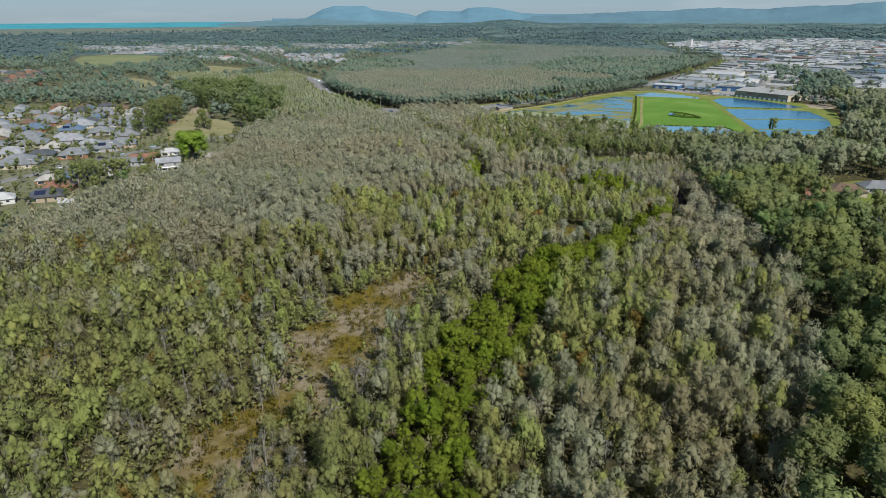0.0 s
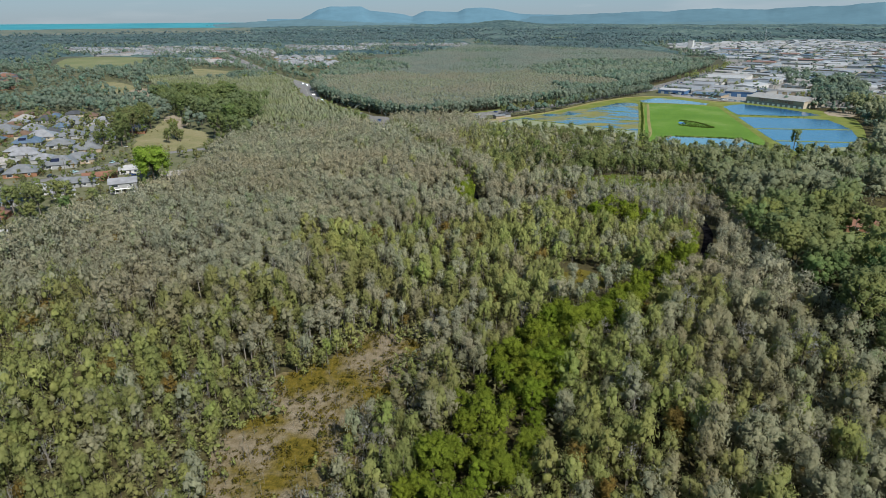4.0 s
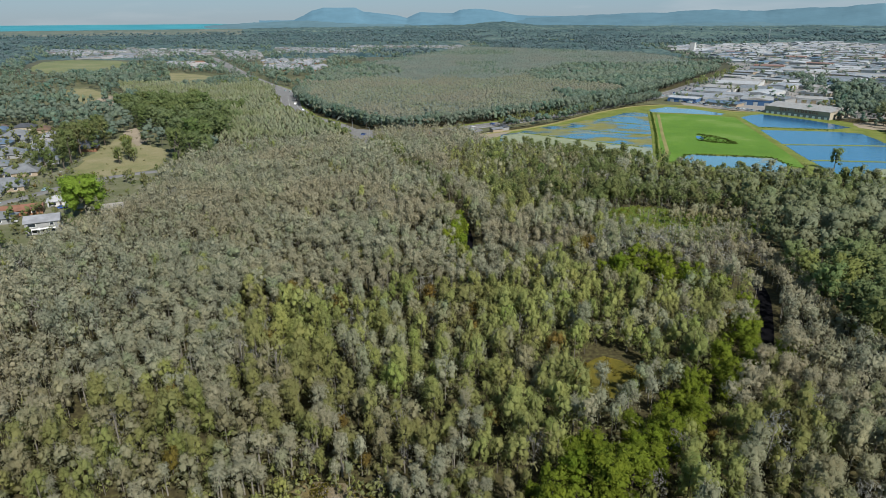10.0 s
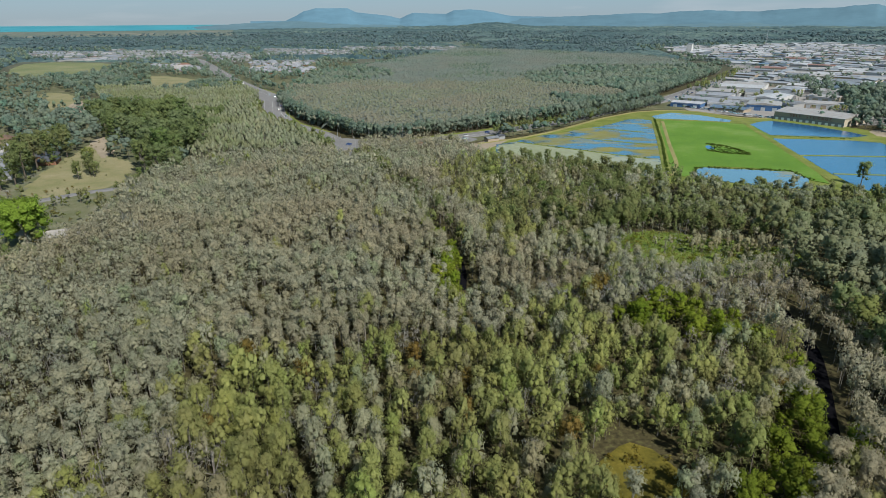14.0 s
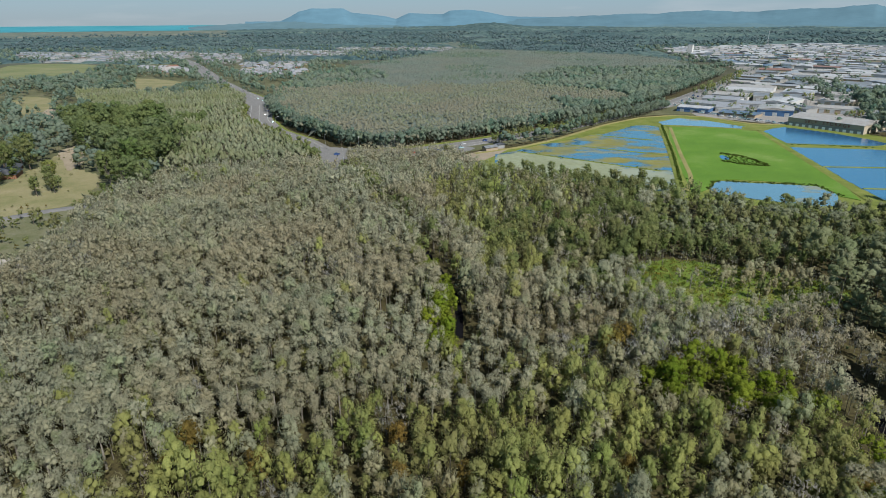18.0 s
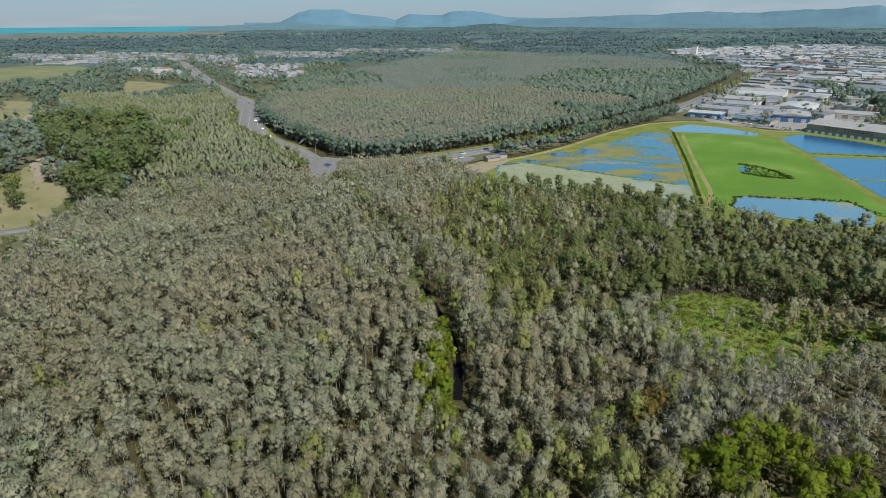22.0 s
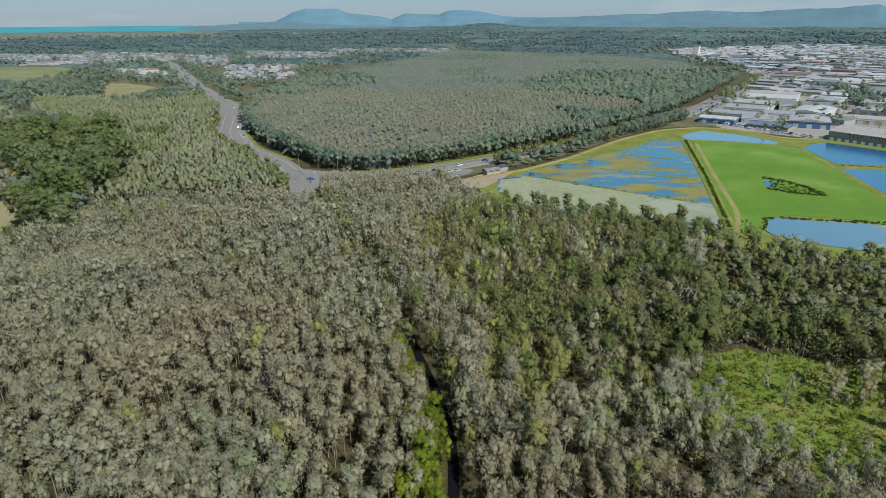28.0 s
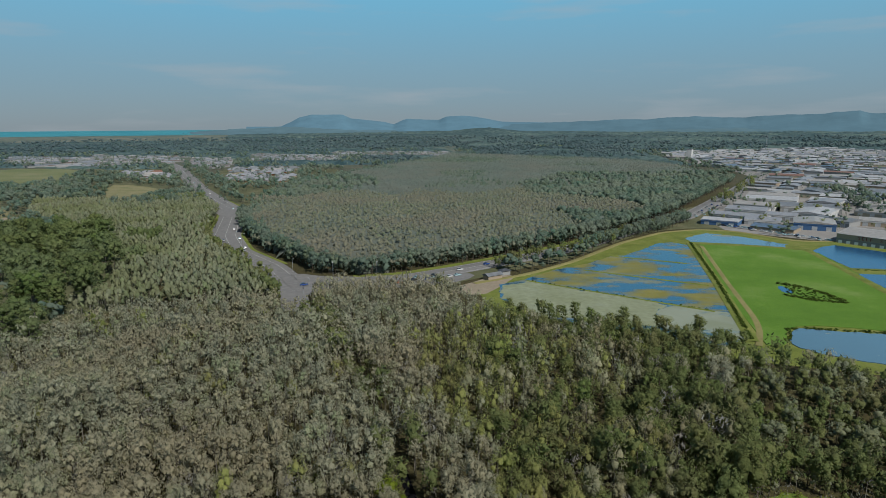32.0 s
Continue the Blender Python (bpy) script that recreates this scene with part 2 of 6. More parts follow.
def weedy_material(name, deep, gold, pale, rafts):
    """Open water with drifting weed, thickest in a few rafts; rafts: places and reaches."""
    m = Nodes(name, rough=0.12, spec=0.5)
    mp = m.add("Mapping")
    mp.inputs["Rotation"].default_value = (0, 0, radians(-38))
    mp.inputs["Scale"].default_value = (1, 2.4, 1)
    m.link(m.place(), mp.inputs["Vector"])
    drift = m.noise(0.034, 9, mp.outputs["Vector"], 0.66)
    near = None
    for x, y, r in rafts:
        d = m.add("VectorMath")
        d.operation = "DISTANCE"
        m.link(m.place(), d.inputs[0])
        d.inputs[1].default_value = (x, y, 0)
        k = m.add("MapRange")
        for key, value in (("From Min", 0.0), ("From Max", float(r)), ("To Min", 0.17), ("To Max", 0.0)):
            k.inputs[key].default_value = value
        m.link(d.outputs["Value"], k.inputs["Value"])
        if near is None:
            near = k.outputs["Result"]
        else:
            s = m.add("Math")
            s.operation = "MAXIMUM"
            m.link(near, s.inputs[0])
            m.link(k.outputs["Result"], s.inputs[1])
            near = s.outputs[0]
    total = m.add("Math")
    total.operation = "ADD"
    m.link(drift, total.inputs[0])
    m.link(near, total.inputs[1])
    mask = m.ramp(total.outputs[0], (0.485, (0, 0, 0)), (0.56, (0.75, 0.75, 0.75)), (0.66, (1, 1, 1)))
    rich = m.ramp(near, (0.0, (0, 0, 0)), (0.07, (1, 1, 1)))
    weed = m.mix(rich, m.ramp(m.noise(0.06, 6), (0.3, pale[0]), (0.7, pale[1])), m.ramp(m.noise(0.08, 6), (0.3, gold[0]), (0.7, gold[1])))
    m.link(m.mix(mask, (0.12, 0.12, 0.12), (0.7, 0.7, 0.7)), m.bsdf.inputs["Roughness"])
    m.bump(m.noise(1.3, 3), 0.2, 0.06)
    return m.colour(m.mix(mask, deep, weed))


def asphalt_material():
    m = Nodes("worn_asphalt", rough=0.85, spec=0.25)
    col = m.ramp(m.noise(0.25, 8, rough=0.7), (0.3, (0.105, 0.102, 0.098)), (0.7, (0.165, 0.16, 0.152)))
    m.bump(m.noise(8, 4), 0.4, 0.01)
    return m.colour(col)


def roof_material(name, c, rough=0.45, ribs=True, metal=0.0):
    """Sheet or tile roof with courses, weathered in patches."""
    m = Nodes(name, rough, 0.4, metal)
    lo, hi = tuple(v * 0.75 for v in c), tuple(min(1.0, v * 1.15) for v in c)
    col = m.ramp(m.noise(0.35, 6), (0.3, lo), (0.7, hi))
    if ribs:
        co = m.add("TexCoord").outputs["Object"]
        w = m.add("TexWave", Scale=1.3, Distortion=0.3)
        m.link(co, w.inputs["Vector"])
        m.bump(w.outputs["Fac"], 0.5, 0.04)
    return m.colour(col)


M_GROUND, M_SEDGE = ground_material(), sedge_material()
M_LAWN = grass_material("green_field", (0.055, 0.116, 0.012), (0.074, 0.144, 0.016), (0.128, 0.186, 0.046), 0.022)
M_MEADOW = grass_material("marsh_grass", (0.052, 0.078, 0.012), (0.090, 0.132, 0.020), (0.170, 0.142, 0.050), 0.06)
M_DRY = grass_material("dry_field", (0.110, 0.116, 0.046), (0.160, 0.148, 0.074), (0.205, 0.178, 0.105), 0.045)
M_PASTURE = grass_material("pasture", (0.088, 0.106, 0.042), (0.122, 0.132, 0.060), (0.168, 0.158, 0.086), 0.012)
M_VERGE = grass_material("verge_grass", (0.072, 0.090, 0.016), (0.112, 0.132, 0.026), (0.160, 0.158, 0.050), 0.08)
M_WOODLAND = grass_material("woodland_grass", (0.050, 0.056, 0.026), (0.082, 0.084, 0.042), (0.140, 0.124, 0.076), 0.03)
M_SUBURB = grass_material("garden_ground", (0.060, 0.072, 0.026), (0.105, 0.105, 0.058), (0.165, 0.155, 0.120), 0.07)
M_TRACK = plain("grassy_track", (0.165, 0.150, 0.060), 0.95, 0.1, grain=0.6, amount=0.35)
M_DIRT = plain("pale_dirt", (0.215, 0.18, 0.13), 0.95, 0.1, grain=0.6, amount=0.3)
M_PAVE = plain("pale_paving", (0.19, 0.18, 0.165), 0.9, 0.2, grain=0.3, amount=0.25)
M_ASPHALT = asphalt_material()
M_LINE = plain("road_paint", (0.36, 0.36, 0.34), 0.7, grain=3)
M_POND = water_material("pond_water", (0.010, 0.055, 0.125))
M_ALGAE = weedy_material("weedy_water", (0.014, 0.062, 0.118), ((0.120, 0.112, 0.014), (0.165, 0.150, 0.032)), ((0.125, 0.135, 0.070), (0.165, 0.175, 0.115)), ((97, 602, 24), (112, 604, 16), (148, 626, 26), (168, 606, 14), (138, 566, 14), (160, 552, 22), (172, 580, 16), (200, 664, 16), (140, 650, 12), (118, 630, 12)))
M_SCUM = water_material("scum_water", (0.045, 0.085, 0.10), ((0.150, 0.168, 0.105), (0.185, 0.205, 0.150)), 0.42, 0.02, 2.2)
M_PALE_MATS = grass_material("pale_pond_scum", (0.145, 0.160, 0.090), (0.172, 0.190, 0.120), (0.195, 0.215, 0.155), 0.03, 0.3)
M_GOLD = grass_material("golden_marsh", (0.030, 0.030, 0.006), (0.085, 0.072, 0.010), (0.150, 0.120, 0.022), 0.16)
M_SHALLOW = water_material("shallow_water", (0.060, 0.110, 0.150), ((0.130, 0.150, 0.110), (0.150, 0.175, 0.140)), 0.56, 0.03, 1.8)
# near-black: the shade and reflection of the trees are put into the colour
M_CREEK_SHADE = plain("creek_water_and_shade", (0.006, 0.006, 0.007), 0.9, 0.0, grain=0.5)
sea_nodes = Nodes("sea_water", rough=0.6, spec=0.08)
M_SEA = sea_nodes.colour(sea_nodes.ramp(sea_nodes.noise(0.004, 5), (0.3, (0.030, 0.165, 0.200)), (0.7, (0.045, 0.195, 0.225))))
M_GLASS = Nodes("window_glass", 0.08, 0.6).colour((0.02, 0.025, 0.03))
ROOFS = [roof_material("roof_" + n, c) for n, c in (
    ("white", (0.300, 0.298, 0.296)), ("cream", (0.245, 0.230, 0.210)), ("pale_grey", (0.196, 0.199, 0.208)), ("grey", (0.130, 0.136, 0.141)),
    ("charcoal", (0.054, 0.057, 0.063)), ("blue_grey", (0.076, 0.109, 0.152)), ("terracotta", (0.165, 0.082, 0.052)), ("brown", (0.109, 0.071, 0.048)))]
WALLS = [plain("wall_" + n, c, 0.85, 0.2, grain=2.5, amount=0.12) for n, c in (
    ("white", (0.381, 0.375, 0.359)), ("cream", (0.299, 0.261, 0.196)), ("brick", (0.184, 0.093, 0.054)), ("grey", (0.207, 0.207, 0.201)),
    ("tan", (0.245, 0.196, 0.141)), ("blue", (0.042, 0.091, 0.181)))]
M_TRIM = plain("white_trim", (0.72, 0.72, 0.70), 0.5, grain=3, amount=0.08)
M_STEEL = plain("galvanised_steel", (0.40, 0.41, 0.42), 0.45, 0.5, 0.6, grain=4)
M_TYRE = plain("rubber", (0.025, 0.025, 0.026), 0.9, grain=12)


# ---------------------------------------------------------------- mesh helpers
def mesh_of(name, verts, faces, mats, index=None, smooth=False, shade=None):
    """A mesh from arrays; faces all of one size, or a list of mixed ones."""
    me = bpy.data.meshes.new(name)
    if isinstance(faces, np.ndarray):
        v, f = np.asarray(verts, np.float32), faces.astype(np.int32)
        me.vertices.add(len(v))
        me.vertices.foreach_set("co", v.ravel())
        me.loops.add(f.size)
        me.loops.foreach_set("vertex_index", f.ravel())
        me.polygons.add(len(f))
        me.polygons.foreach_set("loop_start", np.arange(0, f.size, f.shape[1], dtype=np.int32))
    else:
        me.from_pydata([tuple(v) for v in verts], [], faces)
    for mt in mats if isinstance(mats, (list, tuple)) else [mats]:
        me.materials.append(mt)
    if shade is not None:
        me.polygons.foreach_set("use_smooth", np.ones(len(me.polygons), bool))
        a = me.attributes.new("custom_normal", "FLOAT_VECTOR", "POINT")
        a.data.foreach_set("vector", np.asarray(shade, np.float32).ravel())
    if index is not None:
        me.polygons.foreach_set("material_index", np.asarray(index, np.int32))
    if smooth:
        me.polygons.foreach_set("use_smooth", np.ones(len(me.polygons), bool))
    me.update(calc_edges=True)
    return me


def part(name, data, parent=None, label="", at=None):
    """Links a mesh as one object, under a thing or a part."""
    ob = new(name, data)
    if parent is not None:
        ob.parent = parent
    if at is not None:
        ob.matrix_basis = at
    if label:
        ob["label"] = label
    return ob


def thing(name, at, label, category, group="", kind=""):
    ob = new(name)
    ob.empty_display_size = 0.5
    ob.matrix_basis = at
    return tagged(ob, label, category, group, kind)


def inside(poly, x, y):
    """Which of the places x, y lie in the polygon."""
    x, y = np.asarray(x, float), np.asarray(y, float)
    hit = np.zeros(x.shape, bool)
    for (x0, y0), (x1, y1) in zip(poly, poly[1:] + poly[:1]):
        cross = (y0 > y) != (y1 > y)
        with np.errstate(divide="ignore", invalid="ignore"):
            hit ^= cross & (x < (x1 - x0) * (y - y0) / (y1 - y0) + x0)
    return hit


def from_line(line, x, y):
    """Distance of the places x, y from a polyline."""
    best = np.full(np.shape(x), 1e9)
    for (x0, y0), (x1, y1) in zip(line, line[1:]):
        dx, dy = x1 - x0, y1 - y0
        k = np.clip(((x - x0) * dx + (y - y0) * dy) / (dx * dx + dy * dy), 0, 1)
        best = np.minimum(best, np.hypot(x - x0 - k * dx, y - y0 - k * dy))
    return best


def rise(x, y):
    """Height of the land: flat, and lifting far off."""
    r = np.hypot(np.asarray(x, float), np.asarray(y, float))
    return 58.0 * (np.clip(r - 2000, 0, 2950) / 2950) ** 2


def soft(poly, n=2):
    """Rounds the corners of an outline (two passes of corner cutting)."""
    for _ in range(n):
        poly = [q for (a, b), (c, d) in zip(poly, poly[1:] + poly[:1]) for q in ((a * .75 + c * .25, b * .75 + d * .25), (a * .25 + c * .75, b * .25 + d * .75))]
    return poly


def ragged(poly, amount, step=3.0):
    """An uneven outline."""
    out = []
    for (x0, y0), (x1, y1) in zip(poly, poly[1:] + poly[:1]):
        k = max(1, int(math.hypot(x1 - x0, y1 - y0) / step))
        for i in range(k):
            x, y = x0 + (x1 - x0) * i / k, y0 + (y1 - y0) * i / k
            out.append((x + amount * noise.noise(Vector((x * 0.21, y * 0.21, 1.0))) * 2, y + amount * noise.noise(Vector((x * 0.21, y * 0.21, 9.0))) * 2))
    return out


def sheet(name, poly, z, material, label, category, thick=0.4, kind="structure", rounded=1, rag=0.0):
    """A patch of ground, lying as a low slab on the land."""
    poly = soft(poly, rounded) if rounded else poly
    poly = ragged(poly, rag) if rag else poly
    n = len(poly)
    bm = bmesh.new()
    top = [bm.verts.new((x, y, float(rise(x, y)) + z)) for x, y in poly]
    low = [bm.verts.new((x, y, float(rise(x, y)) + z - thick)) for x, y in poly]
    f = bm.faces.new(top)
    for k in range(n):
        bm.faces.new((top[k], low[k], low[(k + 1) % n], top[(k + 1) % n]))
    bmesh.ops.recalc_face_normals(bm, faces=bm.faces)
    bmesh.ops.triangulate(bm, faces=[f])
    me = bpy.data.meshes.new(name)
    bm.to_mesh(me)
    bm.free()
    me.materials.append(material)
    return tagged(new(name, me), label, category, kind=kind)


def ribbon(name, line, profile, material, label, category, parent=None, kind="structure", step=6.0):
    """A strip along a polyline; profile: offsets across and heights."""
    pts = []
    for (x0, y0), (x1, y1) in zip(line, line[1:]):
        k = max(1, int(math.hypot(x1 - x0, y1 - y0) / step))
        pts += [(x0 + (x1 - x0) * i / k, y0 + (y1 - y0) * i / k) for i in range(k)]
    pts.append(line[-1])
    p = np.array(pts, float)
    for _ in range(2):
        p[1:-1] = (p[:-2] + 2 * p[1:-1] + p[2:]) / 4
    d = np.gradient(p, axis=0)
    d /= np.linalg.norm(d, axis=1)[:, None]
    nrm = np.stack([d[:, 1], -d[:, 0]], 1)
    m = len(profile)
    v = np.zeros((len(p), m, 3))
    for j, (o, z) in enumerate(profile):
        v[:, j, :2] = p + nrm * o
        v[:, j, 2] = z + rise(p[:, 0], p[:, 1])
    i = np.arange(len(p) - 1)[:, None] * m + np.arange(m - 1)[None]
    f = np.stack([i, i + 1, i + m + 1, i + m], -1).reshape(-1, 4)
    me = mesh_of(name, v.reshape(-1, 3), f, material)
    ob = part(name, me, parent)
    return ob if parent else tagged(ob, label, category, kind=kind)


def grown(poly, d):
    """The outline moved outwards by d."""
    p = np.array(poly, float)
    a, b = np.roll(p, 1, 0), np.roll(p, -1, 0)
    t = b - a
    n = np.stack([t[:, 1], -t[:, 0]], 1) / (np.linalg.norm(t, axis=1)[:, None] + 1e-9)
    area = (p[:, 0] * b[:, 1] - b[:, 0] * p[:, 1]).sum()
    return [tuple(q) for q in p + n * d * (1 if area > 0 else -1)]


# ---------------------------------------------------------------- plan
LEFT_EDGE = [(-190, 200), (-172, 222), (-168, 254), (-158, 314), (-145, 346), (-136, 392), (-146, 452), (-148, 481), (-140, 512), (-122, 535), (-81, 543), (-50, 556)]
WETLAND = [(-60, -60), (-190, 140)] + LEFT_EDGE + [(-30, 578), (15, 592), (30, 572), (48, 532), (70, 507), (95, 486), (115, 479), (140, 466), (165, 455), (200, 446), (240, 434),
           (258, 424), (300, 456), (352, 520), (392, 640), (440, 640), (420, 500), (300, 380), (250, 330), (232, 240), (175, 180), (150, 110), (100, 40), (70, -60)]
CLEARING_A = [(-40, 118), (-35, 132), (-42, 142), (-40, 156), (-34, 160), (-38, 174), (-26, 180), (-17, 200), (-8, 196), (0, 190), (-8, 180), (-10, 166), (-16, 150), (-20, 137), (-27, 128), (-29, 120), (-40, 108), (-40, 96), (-42, 92), (-50, 90), (-58, 93), (-52, 102), (-54, 110)]
CLEARING_B = [(78, 364), (84, 378), (92, 386), (104, 389), (118, 386), (134, 377), (150, 369), (158, 357), (146, 347), (128, 342), (112, 338), (97, 336), (90, 346), (84, 356)]
CLEARING_C = [(43, 242), (52, 249), (60, 245), (63, 235), (55, 229), (45, 227)]
MANGROVE = [(100, 256), (89, 254), (74, 233), (53, 217), (40, 209), (28, 198), (18, 180), (8, 160), (-2, 143), (-7, 120), (-12, 104), (-16, 90), (-18, 60), (4, 60), (4, 97), (8, 110), (14, 125), (22, 142), (30, 157), (38, 178), (48, 192), (56, 204), (71, 217), (80, 226), (94, 241), (104, 256)]
CREEK = [(-42, 552), (-37, 538), (-17, 488), (-2, 454), (8, 418), (15, 389), (21, 366), (23, 345), (22, 322), (16, 300)]
BRIGHT_SHRUBS = [(62, 300), (72, 306), (88, 306), (106, 296), (104, 284), (86, 286), (72, 290)]
CREEK_WEST = [(8, 402), (10, 389), (15, 366), (17, 345), (16, 322), (11, 305)]
CREEK_EAST = [(122, 311), (118, 287), (107, 264), (97, 245)]
GUMS = [(132, 297), (123, 250), (121, 226), (120, 186), (101, 149), (89, 121), (74, 101), (59, 82), (50, 20), (120, 20), (175, 180), (232, 240), (300, 380), (420, 500), (440, 640),
        (392, 640), (352, 520), (300, 456), (258, 424), (240, 434), (200, 446), (165, 455), (120, 450), (100, 396), (124, 392), (150, 388), (140, 350)]
EAST_YARDS = [(172, 283), (190, 312), (240, 330), (262, 300), (225, 240), (190, 228), (176, 240)]
CLEARING_D = [(50, 355), (51, 366), (54, 374), (61, 370), (60, 355)]
SHE_OAKS = [(28, 402), (38, 374), (56, 346), (74, 350), (78, 366), (88, 384), (100, 396), (120, 450), (160, 457), (140, 466), (95, 486), (48, 532), (24, 500), (18, 470)]
BLOCK = [(-163, 872), (-112, 712), (-84, 660), (-60, 632), (-24, 611), (-2, 614), (24, 632), (74, 664), (126, 704), (178, 752), (240, 824), (304, 920), (492, 1199), (545, 1500), (518, 1703), (108, 2100), (20, 1800), (-91, 1498), (-188, 1169), (-175, 960)]
WEST_WOOD = [(-56, 563), (-82, 552), (-125, 546), (-142, 534), (-200, 575), (-240, 640), (-262, 720), (-330, 860), (-318, 960), (-250, 1010), (-212, 950), (-203, 905), (-158, 748), (-140, 705), (-110, 660), (-78, 620)]
ROAD_WEST = [(-56, 588), (-82, 640), (-118, 690), (-143, 752), (-181, 905), (-232, 1000), (-306, 1150), (-500, 1590), (-640, 1850)]
ROAD_EAST = [(-56, 588), (-22, 601), (8, 606), (40, 626), (75, 650), (128, 690), (190, 755), (271, 832), (326, 908), (423, 1043), (501, 1153), (620, 1330)]
ROAD_SPUR = [(-56, 592), (-49, 566), (-44, 545)]
STREET = [(-262, 300), (-238, 351), (-225, 378), (-209, 409), (-199, 437), (-190, 452), (-168, 470), (-150, 474), (-128, 470)]
WEST_TOWN = [(-152, 352), (-140, 396), (-152, 456), (-152, 490), (-200, 520), (-250, 560), (-285, 600), (-330, 640), (-420, 640), (-460, 560), (-380, 420), (-300, 300), (-240, 240), (-195, 225), (-172, 240), (-158, 300)]
KNOLL = [(-209, 459), (-222, 496), (-230, 525), (-238, 571), (-246, 610), (-252, 640), (-236, 622), (-215, 572), (-204, 553), (-184, 541), (-172, 505), (-164, 478), (-184, 461), (-197, 448)]
GUM_MASS = [(-240, 625), (-298, 700), (-307, 745), (-267, 745), (-222, 729), (-165, 620), (-150, 580), (-146, 545), (-160, 520), (-185, 545), (-205, 585)]
EAST_DIRT = [(366, 634), (399, 637), (388, 610), (376, 597), (360, 600)]
GUM_EAST = [(368, 652), (406, 640), (424, 650), (525, 805), (546, 887), (490, 846), (430, 756), (392, 690)]
KNOLL_CLUMP = ((-195, 493, 1.15), (-189, 499, 0.9), (-197, 509, 1.35), (-193, 503, 1.1), (-199, 498, 0.8))
EAST_BELT = [(126, 674), (171, 714), (222, 758), (266, 806), (262, 818), (232, 790), (186, 744), (136, 690)]
PONDS = [(46, 590), (50, 540), (95, 493), (150, 468), (200, 450), (240, 438), (256, 428), (300, 460), (352, 545), (378, 600), (366, 655), (340, 700), (300, 706), (276, 750), (250, 760), (214, 748), (168, 706), (113, 640), (80, 610)]
FACTORIES = [(262, 770), (300, 720), (400, 640), (520, 700), (720, 900), (1000, 1400), (1500, 2000), (1300, 2300), (720, 2080), (640, 1700), (600, 1330), (480, 1130), (330, 900)]
FIELD_NORTH = [(-900, 1610), (-665, 1560), (-522, 1262), (-585, 1228), (-665, 1205), (-770, 1320)]
PALE_WOOD = [(-429, 973), (-333, 966), (-240, 925), (-193, 905), (-143, 735), (-210, 738), (-262, 770), (-350, 835)]
PADDOCK_HEDGE = [(-318, 965), (-245, 928), (-236, 970), (-300, 1100), (-325, 1035)]
PADDOCK_ROW = [(-486, 985), (-352, 975), (-430, 1150), (-510, 1330), (-610, 1452), (-575, 1244), (-550, 1094)]
DIRT_WEST = [(-500, 965), (-462, 965), (-385, 870), (-340, 790), (-318, 740), (-345, 735), (-390, 800), (-450, 880)]
OPENING = [(-618, 1046), (-509, 1038), (-428, 959), (-368, 791), (-474, 845)]
HINTERLAND = [(-135, 545), (-150, 500), (-260, 600), (-330, 640), (-430, 640), (-470, 560), (-640, 760), (-960, 1250), (-700, 1180), (-540, 1180), (-480, 1260), (-410, 1110), (-330, 950), (-335, 860), (-262, 720), (-200, 575)]
NORTH_BELT = [(-262, 640), (-320, 690), (-400, 700), (-480, 690), (-560, 700)]
ESTATE_BRICK = [(-745, 1068), (-670, 1086), (-567, 875), (-545, 773)]
GREEN_FIELD = [(452, 2650), (560, 2600), (585, 2760), (470, 2800)]
GREEN_NW = [(-176, 990), (-128, 968), (-80, 1060), (-40, 1130), (-60, 1220), (-120, 1340), (-178, 1320)]
FIELD_MID = [(-470, 1215), (-408, 1197), (-309, 1085), (-270, 975), (-309, 945), (-343, 965)]

# ---------------------------------------------------------------- ground, sea and far hills
def build_ground():
    rings = np.concatenate([np.linspace(0, 300, 9), np.geomspace(360, 4985, 40)])
    spokes = 96
    v, f = [(0, 0, 0)], []
    for r in rings[1:]:
        for k in range(spokes):
            a = 2 * math.pi * k / spokes
            x, y = r * math.sin(a), r * math.cos(a)
            h = float(rise(x, y))
            if r > 2200 and not (r > 3900 and x < -0.2 * y):
                h += 5 * (noise.noise(Vector((x * 0.0022, y * 0.0022, 3))) - 0.2) * min(1, (r - 2200) / 800)
            v.append((x, y, h))
    for k in range(spokes):
        f.append((0, 1 + (k + 1) % spokes, 1 + k))
    for i in range(len(rings) - 2):
        for k in range(spokes):
            a, b = 1 + i * spokes + k, 1 + i * spokes + (k + 1) % spokes
            f.append((a, b, b + spokes, a + spokes))
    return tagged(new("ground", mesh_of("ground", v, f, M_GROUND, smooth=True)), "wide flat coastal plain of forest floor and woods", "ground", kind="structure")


build_ground()


def polar(az, r, z):
    return (r * math.sin(radians(az)), r * math.cos(radians(az)), z)


